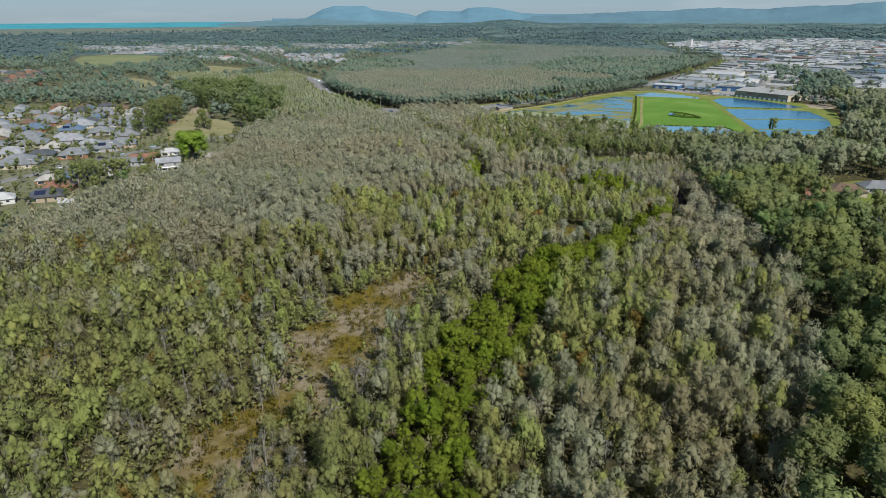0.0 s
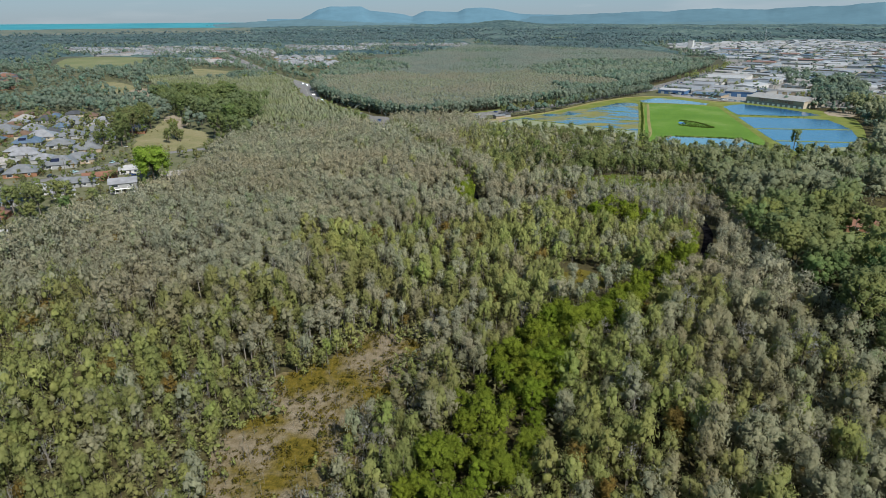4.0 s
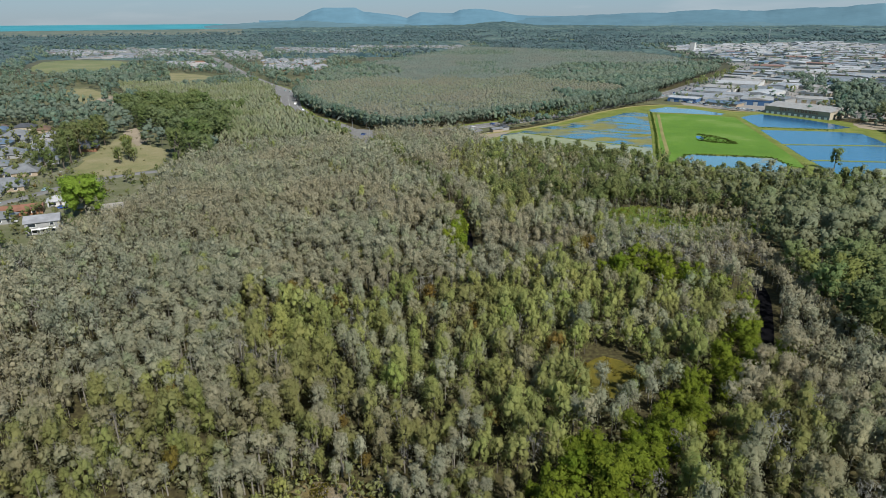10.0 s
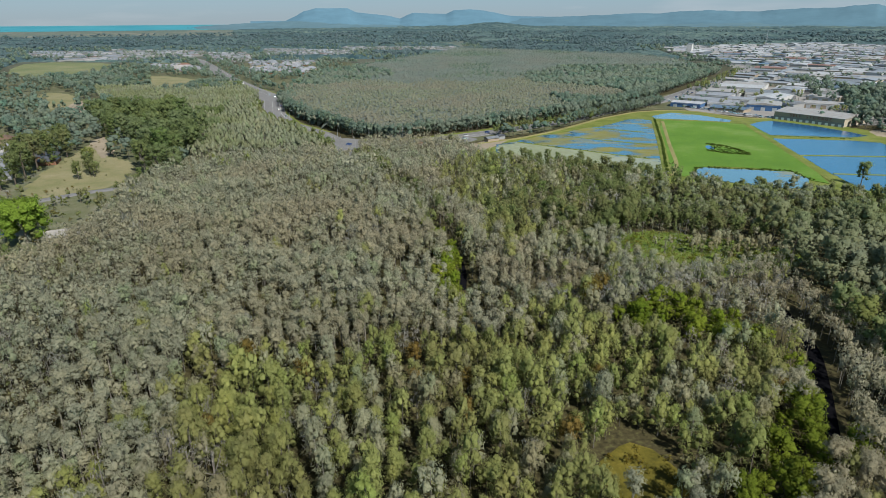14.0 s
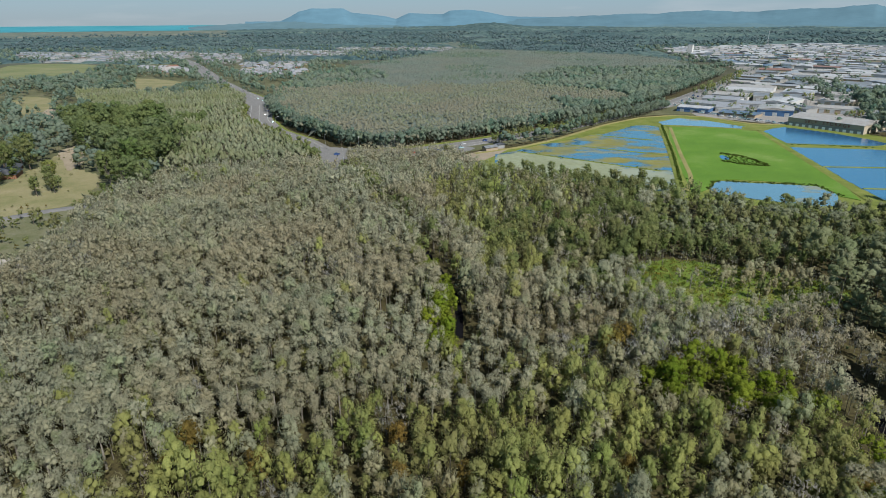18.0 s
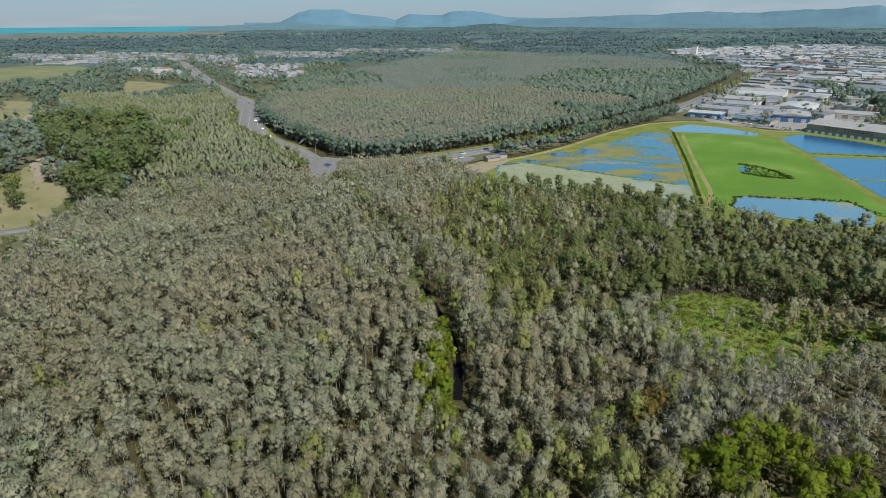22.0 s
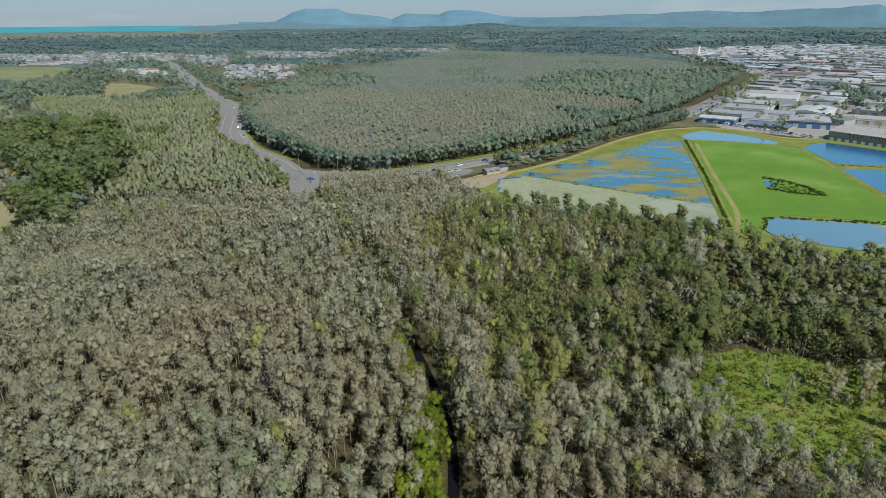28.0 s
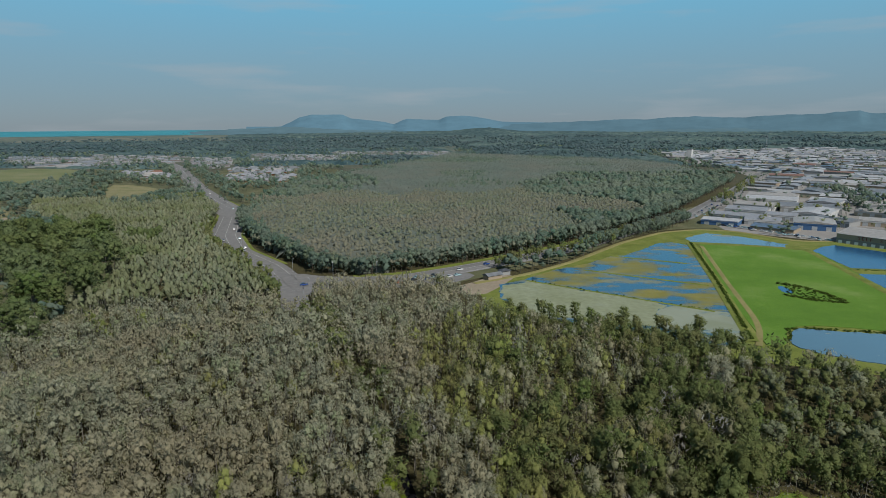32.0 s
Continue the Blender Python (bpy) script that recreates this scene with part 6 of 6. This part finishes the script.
def estate_roofs():
    """The rest of the industrial estate, row behind row."""
    rng = random.Random(77)
    gx_, gy_ = np.meshgrid(np.arange(0, 1900, 40), np.arange(-500, 700, 32))
    a = radians(52)
    x = 300 + gx_ * math.cos(a) + gy_ * math.sin(a)
    y = 760 + gx_ * math.sin(a) - gy_ * math.cos(a)
    x, y = x.ravel(), y.ravel()
    ok = inside(FACTORIES, x, y) & (np.abs(x) < 0.8 * y + 60) & (from_line(ROAD_EAST, x, y) > 26)
    for fx, fy, *_ in front:
        ok &= np.hypot(x - fx, y - fy) > 36
    ok &= np.hypot(x - 361, y - 682) > 50
    n, far = 0, []
    order = np.argsort(y[ok])
    for px, py in zip(x[ok][order], y[ok][order]):
        if rng.random() < 0.13:
            continue
        n += 1
        if n > 250:
            far.append((px + rng.uniform(-5, 5), py + rng.uniform(-5, 5), rng.uniform(18, 50), rng.uniform(14, 34), rng.uniform(3.2, 5.6), FACE + rng.choice((0, 7, 12, 90, 75, -10)), rng.randrange(4)))
            continue
        factory(px + rng.uniform(-5, 5), py + rng.uniform(-5, 5), rng.uniform(18, 50), rng.uniform(14, 34), rng.uniform(3.2, 5.6), FACE + rng.choice((0, 7, 12, 90, 75, -10)), rng.choice((0, 0, 1, 1, 2, 2, 3, 3, 3 if n < 60 else 6, 5, 4)), rng.choice((3, 0, 1, 3, 4, 3)), "factories of the far estate", False)
    joined_roofs("factory_rows", far, [WALLS[3], ROOFS[0], ROOFS[1], ROOFS[2], ROOFS[3]], "far rows of pale factory roofs", "factories")


estate_roofs()
# office tower and mast beyond the estate
tower = thing("office_tower", pose(690, 1790, 0, 0, 0, -40), "slender white office tower among low factories", "tower")
part("wall", block(-6, 6, -6, 6, 0, 24, WALLS[0], "wall"), tower)
part("roof", block(-6.4, 6.4, -6.4, 6.4, 24.02, 25, ROOFS[2], "roof"), tower)
mast = thing("radio_mast", pose(935, 1880, 0), "thin grey lattice radio mast", "mast")
for sx, sy in ((-1, -1), (1, -1), (0, 1)):
    part("leg", mesh_of("leg", *tube([(sx * 2.2, sy * 2.2, 0), (sx * 0.3, sy * 0.3, 55)], (0.35, 0.2), 4), M_STEEL), mast)
for z in range(5, 55, 6):
    q = 2.2 - 1.9 * z / 55
    part("brace", block(-q, q, -q - 0.1, -q + 0.1, z, z + 0.25, M_STEEL, "brace"), mast)


# ---------------------------------------------------------------- vehicles
def car_meshes(c, name):
    paint = plain("car_paint_" + name, c, 0.25, 0.6, 0.2, grain=1, amount=0.05)
    sec = [(-2.15, 0.45, 0.72), (-2.05, 0.35, 0.92), (-1.2, 0.3, 0.98), (0.9, 0.3, 0.98), (2.0, 0.35, 0.82), (2.15, 0.45, 0.62)]
    v, f = [], []
    for x, lo, hi in sec:
        v += [(x, -0.86, lo), (x, 0.86, lo), (x, 0.8, hi), (x, -0.8, hi)]
    for i in range(len(sec) - 1):
        for k in range(4):
            a, b = i * 4 + k, i * 4 + (k + 1) % 4
            f.append((a, b, b + 4, a + 4))
    f += [(3, 2, 1, 0), tuple(len(v) - 4 + k for k in range(4))]
    body = mesh_of("body", v, f, paint)
    cv = [(-1.7, -0.76, 0.95), (-1.7, 0.76, 0.95), (0.95, 0.76, 0.95), (0.95, -0.76, 0.95), (-1.2, -0.62, 1.45), (-1.2, 0.62, 1.45), (0.25, 0.62, 1.45), (0.25, -0.62, 1.45)]
    cabin = mesh_of("cabin", cv, [(0, 1, 5, 4), (1, 2, 6, 5), (2, 3, 7, 6), (3, 0, 4, 7)], M_GLASS)
    top = block(-1.2, 0.25, -0.63, 0.63, 1.44, 1.5, paint, "car_roof")
    return body, cabin, top


WHEEL = mesh_of("wheel", *tube([(0, 0, -0.1), (0, 0, 0.1)], (0.32, 0.32), 10), M_TYRE)
HUB = mesh_of("hub", [(0.2 * math.cos(k * 0.785), 0.2 * math.sin(k * 0.785), z) for z in (-0.11, 0.11) for k in range(8)], [tuple(range(7, -1, -1)), tuple(range(8, 16))], M_STEEL)
CARS = {n: car_meshes(c, n) for n, c in (("white", (0.50, 0.50, 0.49)), ("silver", (0.30, 0.43, 0.45)), ("black", (0.02, 0.02, 0.024)), ("red", (0.38, 0.02, 0.02)), ("blue", (0.03, 0.07, 0.22)))}


def car(x, y, rot, paint, where):
    root = thing("car", pose(x, y, 0.27, 0, 0, rot), f"{paint} car {where}", "car", "cars")
    for nm, me in zip(("body", "cabin", "car_roof"), CARS[paint]):
        part(nm, me, root)
    for wx_, wy_ in ((-1.35, -0.8), (-1.35, 0.8), (1.35, -0.8), (1.35, 0.8)):
        wheel = part("wheel", WHEEL, root, "", pose(wx_, wy_, 0.34, 90))
        part("hub", HUB, wheel)


rc = random.Random(5)
paints = ("white", "silver", "silver", "black", "white", "blue", "silver", "black")
car(-49, 592, 15, "blue", "crossing the junction")
car(-33, 594, 12, "black", "crossing the junction")
car(4, 594, 35, "red", "waiting in the queue")
for k, (x, y) in enumerate(((-4, 594), (0, 596), (8, 597), (12, 599), (16, 600), (20, 602), (24, 604), (28, 605), (33, 607), (38, 610), (14, 606), (24, 610), (40, 624), (58, 638))):
    car(x, y, 28, paints[k % 8], "waiting in the queue on the road")
for k, (x, y) in enumerate(((-137, 730), (-145, 784), (-149, 812), (-127, 738), (-110, 690), (-112, 700), (-186, 917), (-176, 900), (-240, 1010), (-262, 1070), (-300, 1130), (-340, 1230))):
    car(x, y, 110, paints[(k + 3) % 8], "driving on the wide road")
for k in range(46):
    q = k / 45
    car(272 + 52 * q + rc.uniform(-2, 2), 792 - 92 * q + rc.uniform(-2, 2) + (k % 2) * 5, -45 + rc.uniform(-6, 6) + 90 * (k % 3 == 0), rc.choice(paints), "parked in front of the factories")
for k in range(34):
    q = k / 33
    car(276 + 150 * q + rc.uniform(-7, 7), 826 + 205 * q + rc.uniform(-4, 4), 55, rc.choice(paints), "on the estate road")
for x, y, r in ((-222, 392, 60), (-214, 402, 60), (-232, 364, 64), (-204, 428, 70), (-186, 372, 20), (-212, 372, 60), (-176, 394, 30)):
    car(x, y, r, rc.choice(paints), "parked by the houses")


# ---------------------------------------------------------------- poles and lights
def street_light(x, y, rot, h=9.0):
    root = thing("street_lamp", pose(x, y, 0.1, 0, 0, rot), "tall grey steel street lamp beside the road", "street lamp", "street lamps")
    part("pole", mesh_of("pole", *tube([(0, 0, -0.2), (0, 0, h)], (0.11, 0.06), 6), M_STEEL), root)
    part("arm", block(0, 2.4, -0.05, 0.05, h - 0.1, h, M_STEEL, "arm"), root)
    part("lamp_head", block(2.0, 2.8, -0.14, 0.14, h - 0.14, h + 0.06, M_TRIM, "lamp_head"), root)


for k, (x, y, r) in enumerate(((-62, 625, -60), (-36, 614, -80), (-10, 614, -80), (24, 640, -50), (-42, 572, 120), (-118, 712, 20), (-160, 860, 20), (-128, 668, 200), (-158, 742, 200), (-205, 880, 200), (66, 668, -50), (112, 702, -50))):
    street_light(x, y, r)
for x, y in ((-58, 612), (-30, 590), (-46, 574), (-176, 922), (-158, 884), (-200, 892)):
    root = thing("traffic_light", pose(x, y, 0.1), "traffic light on a grey pole at the junction", "traffic light", "traffic lights")
    part("pole", mesh_of("pole", *tube([(0, 0, -0.2), (0, 0, 4)], (0.09, 0.07), 6), M_STEEL), root)
    part("signal_head", block(-0.2, 0.2, -0.15, 0.15, 2.9, 4.0, M_TYRE, "signal_head"), root)
for x, y in ((-297, 730), (-236, 345), (-215, 395), (-196, 432), (-250, 318)):
    root = thing("power_pole", pose(x, y, 0), "weathered timber power pole with cross-arm", "power pole", "power poles")
    part("pole", mesh_of("pole", *tube([(0, 0, -0.3), (0, 0, 10.5)], (0.17, 0.12), 6), BARK["grey"]), root)
    part("cross_arm", block(-1.2, 1.2, -0.07, 0.07, 9.6, 9.8, BARK["grey"], "cross_arm"), root)
    for ix_ in (-1.05, -0.4, 0.4, 1.05):
        part("insulator", block(ix_ - 0.06, ix_ + 0.06, -0.06, 0.06, 9.8, 10.05, M_TRIM, "insulator"), root)


# ---------------------------------------------------------------- single trees, shrubs and reeds
def lone_tree(kind, x, y, s, name, label, n, seed, z=0.0, leaves=None):
    crown, trunk = tree_meshes(kind, seed, n, leaves)
    root = thing(name, Matrix.Translation((x, y, z)) @ Matrix.Scale(s, 4), label, "tree")
    part("crown", crown, root)
    part("trunk", trunk, root)


def shrubs(name, kind, poly, gap, seed, lo, hi, n, label, leaf=1.0, keep=1.0, squash=1.0, avoid=(), material=None):
    x, y = scatter(poly, gap, seed, 1.1)
    rng = np.random.default_rng(seed)
    ok = rng.random(len(x)) < keep
    for q in avoid:
        ok &= ~inside(q, x, y)
    ok &= from_line(STREET, x, y) > 5.5
    x, y = x[ok], y[ok]
    stamp(name, kind, x, y, np.full(len(x), 0.1), rng.uniform(lo, hi, len(x)), n, label, "shrubs", seed, leaf, squash=squash, material=material, few=5, solid=0.85 if kind == "shrub" else 1.3)


def along(name, kind, line, gap, width, seed, lo, hi, n, label, leaf=1.2, squash=1.0):
    """Plants beside a line."""
    rng = np.random.default_rng(seed)
    xs, ys = [], []
    for (x0, y0), (x1, y1) in zip(line, line[1:]):
        k = max(1, int(math.hypot(x1 - x0, y1 - y0) / gap))
        q = rng.random(k)
        xs.append(x0 + (x1 - x0) * q + rng.normal(0, width, k))
        ys.append(y0 + (y1 - y0) * q + rng.normal(0, width, k))
    x, y = np.concatenate(xs), np.concatenate(ys)
    stamp(name, kind, x, y, np.zeros(len(x)), rng.uniform(lo, hi, len(x)), n, label, "shrubs", seed, leaf, squash=squash, few=6)


far_woods()
far_canopy()
extra = random.Random(91)
taken = [(x, y) for x, y, *_ in rows] + [(-190, 386), (-181, 402), (-197, 372), (-207, 357), (-192, 352), (-205, 338), (-217, 330), (-203, 315), (-199, 297), (-219, 291), (-164, 360)]
for x, y in zip(*scatter(WEST_TOWN, 17.0, 92, 0.3)):
    if min(math.hypot(x - a, y - b) for a, b in taken) < 16.5 or float(from_line(STREET, np.array([x]), np.array([y]))[0]) < 12 or (x > -232 and y > 400) or x > -215:
        continue
    taken.append((x, y))
    house(float(x), float(y), extra.uniform(12, 16), extra.uniform(10, 13), extra.choice((14, 18, 22, 108)), extra.choice((2, 3, 3, 3, 4, 5, 1, 7)), extra.choice((1, 3, 2, 4)), 1, False, "houses of the suburb", False)
lone_tree("fig", -158, 383, 1.25, "fig_tree", "large round bright green fig tree beside the houses", 7000, 5001)
shrubs("knoll_scrub", "shrub", KNOLL, 5.5, 69, 0.3, 0.8, 40, "low scrub on the dry knoll", 1.0, 0.12, 0.7)
along("knoll_trees", "oak", KNOLL[5:9], 7, 2.5, 72, 0.5, 0.95, 200, "trees round the edge of the knoll", 1.4)
lone_tree("gum", -202, 520, 1.05, "gum_tree", "tall gum tree standing on the dry knoll", 800, 5002)
for x, y, s in KNOLL_CLUMP:
    lone_tree("oak", x, y, s, "swamp_oak", "dark bushy oak standing in the dry grass", 420, 5301)
lone_tree("gum", -192, 508, 0.6, "gum_tree", "small bushy gum on the dry knoll", 600, 5003)
lone_tree("gum", 249, 462, 1.0, "gum_tree", "lone pale green tree on the pond bank", 700, 5004)
lone_tree("gum", 186, 452, 0.62, "gum_tree", "round dark bush on the pond bank", 600, 5005)
for k, (x, y, s) in enumerate(((-193, 315, 1.9), (-194, 328, 1.7), (-184, 334, 1.6), (-174, 326, 1.8), (-200, 312, 1.5), (-183, 318, 1.9), (-168, 314, 1.3), (-166, 334, 1.1), (-178, 304, 1.3))):
    lone_tree("gum", x, y, s * 0.6, "olive_tree", "broad olive-green tree behind the houses", 900, 5400 + k % 4)
for k, (x, y, s) in enumerate(((-225, 470, 1.5), (-224, 481, 1.9), (-229, 498, 2.2), (-232, 516, 2.3), (-233, 534, 2.1), (-236, 556, 2.0), (-240, 508, 2.1), (-243, 526, 2.2), (-246, 548, 2.0), (-240, 488, 1.8), (-251, 572, 1.9), (-236, 472, 1.3), (-256, 590, 1.8))):
    lone_tree("oak", x, y, s, "gum_tree", "tall dense dark gum beside the dry knoll", 900, 5420 + k % 5)
for k, (x, y, s) in enumerate(((-243, 404, 0.9), (-236, 408, 0.7), (-261, 405, 0.7), (-224, 371, 0.7), (-297, 573, 1.1), (-329, 574, 1.0), (-240, 392, 0.5), (-262, 470, 0.5), (-315, 488, 0.6), (-340, 520, 0.7), (-300, 545, 0.7), (-280, 465, 0.5), (-312, 420, 0.7), (-172, 545, 1.3), (-156, 486, 0.9), (-150, 470, 0.9), (-168, 444, 0.7), (-156, 440, 0.7), (-178, 438, 0.6))):
    lone_tree("oak", x, y, s, "garden_tree", "dark green bushy tree by the houses", 420, 5100 + k % 6)
for k, (x, y, s) in enumerate(((-172, 524, 1.35), (-162, 506, 1.5), (-150, 498, 1.4), (-138, 494, 1.1), (-154, 514, 1.3), (-144, 508, 1.2))):
    lone_tree("gum", x, y, s, "gum_tree", "huge dark gum behind the wetland edge", 1100, 5450 + k % 4, 0.0, LEAF["grove"])
for k, (x, y, s) in enumerate(((-224, 416, 0.6), (-229, 424, 0.5), (-220, 428, 0.4))):
    lone_tree("rust", x, y, s, "rusty_tree", "rust-brown garden shrub beside the street", 300, 5440 + k)
along("street_shrubs", "rust", [(q - 7, r + 4) for q, r in STREET[:7]], 7, 1.5, 48, 0.25, 0.5, 120, "rust-brown and golden shrubs along the street", 1.1)
along("garden_hedge", "teatree", [(-219, 431), (-217, 440), (-208, 442), (-206, 450)], 2.0, 1.2, 54, 0.2, 0.4, 160, "golden-green hedge beside the street", 0.9)


shrubs("garden_shrubs", "shrub", WEST_TOWN, 7.4, 61, 0.4, 1.3, 12, "garden shrubs between the houses", 1.6, 0.75, avoid=(KNOLL,))
shrubs("garden_trees", "oak", WEST_TOWN, 9.5, 66, 0.35, 0.85, 60, "small trees in the gardens", 1.5, 0.8, avoid=(KNOLL,))
shrubs("clearing_scrub", "bare", CLEARING_A, 3.4, 62, 0.22, 0.6, 26, "pale dead saplings in the sedge", 1.2, 0.6)
shrubs("clearing_tussocks", "tussock", grown(CLEARING_A, 4.5), 2.1, 63, 0.4, 1.1, 30, "golden sedge tussocks in the clearing", 1.0, 0.42)
along("clearing_rim", "teatree", grown(CLEARING_A, 5.5) + grown(CLEARING_A, 5.5)[:1], 2.2, 2.2, 71, 0.35, 0.6, 150, "low olive bushes round the sedge clearing", 1.1)
shrubs("wetland_scrub", "shrub", [(-120, 120), (-125, 215), (-60, 222), (-22, 214), (4, 200), (16, 150), (10, 78), (-70, 78)], 3.3, 72, 0.5, 1.2, 30, "olive scrub below the wetland trees", 0.9, 0.8, avoid=(CLEARING_A,), material=LEAF["teatree"])
shrubs("clearing_scrub", "shrub", CLEARING_A, 4.5, 59, 0.25, 0.6, 40, "olive bushes in the sedge", 0.8, 0.35, 0.8)
shrubs("clearing_tussocks", "tussock", ragged(CLEARING_B, 2.5), 3.0, 58, 0.4, 1.2, 30, "golden tussocks in the marshy grass", 1.0, 0.15)
shrubs("clearing_tussocks", "tussock", CLEARING_D, 2.2, 50, 0.5, 1.2, 30, "golden tussocks below dark trees", 1.0, 0.6)
lone_tree("teatree", 77, 346, 1.15, "tea_tree", "large bright green tea tree beside the marshy grass", 700, 5501)
lone_tree("bare", 103, 362, 0.8, "bare_tree", "pale bare tree standing in the marshy grass", 170, 5502)
lone_tree("oak", 122, 352, 0.7, "swamp_oak", "dark round bush standing in the marshy grass", 420, 5503)
shrubs("marsh_grass", "grass", ragged(CLEARING_B, 1.5), 1.2, 53, 0.4, 1.0, 10, "tall green marsh grass in the clearing", 1.0, 0.6)
shrubs("marsh_grass", "grass", grown(CLEARING_A, 4.0), 2.0, 52, 0.4, 1.0, 12, "grass tufts in the sedge clearing", 1.0, 0.4, material=LEAF["tussock"])
along("clearing_rim", "casuarina", [(76, 364), (84, 376), (94, 387), (110, 393), (124, 384), (146, 384)], 4.0, 2.2, 51, 0.3, 0.6, 160, "dark bushy trees behind the marshy grass", 1.0)
along("clearing_rim", "swamp", CLEARING_B + CLEARING_B[:1], 4.5, 2.0, 56, 0.35, 0.65, 200, "low bushy trees round the marshy grass", 1.0)
along("clearing_rim", "teatree", CLEARING_A + CLEARING_A[:1], 5.0, 1.8, 55, 0.3, 0.6, 200, "low bushy trees round the sedge", 1.0)
shrubs("clearing_scrub", "shrub", CLEARING_B, 6.5, 64, 0.3, 1.3, 60, "green bushes in the marshy grass", 0.8, 0.35, 0.8, material=LEAF["mangrove"])
shrubs("clearing_scrub", "swamp", CLEARING_B, 9, 57, 0.3, 0.7, 260, "grey bushes and small trees in the marshy grass", 1.0, 0.6)
shrubs("clearing_scrub", "bare", CLEARING_B, 7.5, 65, 0.45, 0.9, 90, "pale saplings in the marshy grass", 1.2, 0.35)
shrubs("clearing_scrub", "swamp", [(112, 360), (126, 357), (150, 352), (152, 364), (132, 374), (116, 372)], 3.2, 49, 0.5, 0.9, 200, "grey bushy trees standing in the marshy grass", 1.1, 0.85)
shrubs("clearing_scrub", "tussock", CLEARING_C, 2.6, 67, 0.5, 1.3, 30, "golden tussocks in the small clearing", 1.0, 0.5, 0.8)
shrubs("estate_trees", "gum", FACTORIES, 17, 68, 0.35, 1.0, 16, "street trees between the factories", 2.0, 0.40, squash=0.75, material=LEAF["gum_hazed"])
shrubs("estate_trees", "gum", [(508, 1073), (528, 1042), (509, 967), (430, 800), (452, 775), (523, 863), (577, 1011)], 11, 79, 0.5, 1.1, 70, "dark tree belt among the factories", 1.9, 0.8, material=LEAF["gum_hazed"])
for k, e in enumerate(ESTATES):
    shrubs("estate_trees", "gum", e[0], 19, 80 + k, 0.3, 0.75, 8, "trees between far houses", 3.0, 0.8, material=LEAF["gum_hazed"])


for k, (x, y) in enumerate(((57, 527), (60, 522), (64, 524), (70, 523), (78, 528), (82, 524), (85, 519), (88, 515), (93, 511), (97, 509), (101, 507), (103, 503), (108, 505), (113, 500), (118, 495), (124, 497), (128, 494), (131, 496), (138, 492), (141, 488), (75, 516), (91, 503), (110, 492), (125, 486))):
    lone_tree("oak", x + (0, 2.0, -1.5)[k % 3], y - (0, 3.5, 1.5, 5.0)[k % 4], (1.0, 0.7, 0.9, 1.15, 0.6, 0.8, 1.05)[k % 7], "swamp_oak", "dark bushy oak on the pond bank", 520, 5200 + k % 5)
along("bank_trees", "oak", [(48, 522), (67, 504), (91, 501), (113, 488), (140, 479)], 0.8, 4.0, 90, 0.5, 0.95, 260, "dense dark trees in front of the ponds", 1.3)
along("road_trees", "oak", [(58, 622), (75, 638), (95, 655), (125, 676), (150, 702), (185, 740), (215, 768), (248, 800)], 1.3, 3.0, 91, 0.45, 0.95, 90, "young trees along the road verge", 1.6)
along("bank_reeds", "reed", [(218, 702), (183, 586), (153, 494)], 0.2, 0.35, 92, 0.3, 0.5, 14, "dark reeds along the bank", 1.8, 0.8)
along("bank_reeds", "reed", [(166, 490), (176, 507), (197, 504), (229, 496), (229, 474)], 0.7, 0.8, 93, 0.25, 0.5, 24, "dark reeds round the small pond", 1.8, 0.8)
along("bank_reeds", "reed", [(77, 597), (156, 534)], 1.4, 0.4, 94, 0.2, 0.4, 20, "reeds on the pond baffle", 1.8, 0.8)
along("bank_reeds", "reed", [(279, 611), (301, 604), (331, 596)], 0.7, 0.9, 95, 0.25, 0.5, 24, "reeds on the bank between ponds", 1.8, 0.8)
shrubs("island_reeds", "reed", [(216, 580), (223, 571), (226, 559), (225, 546), (215, 552), (208, 559)], 1.5, 89, 0.2, 0.45, 18, "dark reeds of the boggy patch in the field", 1.8, 0.75, 0.7)
along("island_reeds", "reed", [(216, 583), (224, 572), (228, 559), (227, 543), (214, 550), (206, 558)], 0.3, 1.0, 96, 0.3, 0.6, 18, "dark reeds of the boggy patch in the field", 1.8, 0.7)
sheet("water_puddle", [(207, 562), (210, 575), (215, 577), (213, 562)], 0.38, M_POND, "small puddle in the green field", "puddle")
along("creek_mangroves", "mangrove", CREEK_WEST[1:5], 2.2, 1.8, 97, 0.5, 1.0, 420, "bright green mangroves over the creek", 1.1)
along("creek_mangroves", "mangrove", [(100, 262), (96, 252), (90, 242)], 3.0, 2.0, 98, 0.4, 0.7, 380, "bright green mangroves over the creek", 1.2)
along("estate_trees", "gum", [(300, 800), (340, 770), (400, 740), (420, 700), (400, 680)], 7, 8, 97, 0.3, 0.75, 120, "trees between factories and ponds", 1.6)
along("estate_trees", "gum", [(360, 850), (440, 840), (480, 800), (540, 830)], 8, 12, 94, 0.4, 0.9, 120, "trees between the factories", 1.6)
along("estate_trees", "gum", [(330, 900), (430, 1040), (520, 1170)], 8, 5, 99, 0.5, 0.9, 90, "trees along the estate road", 2.2)
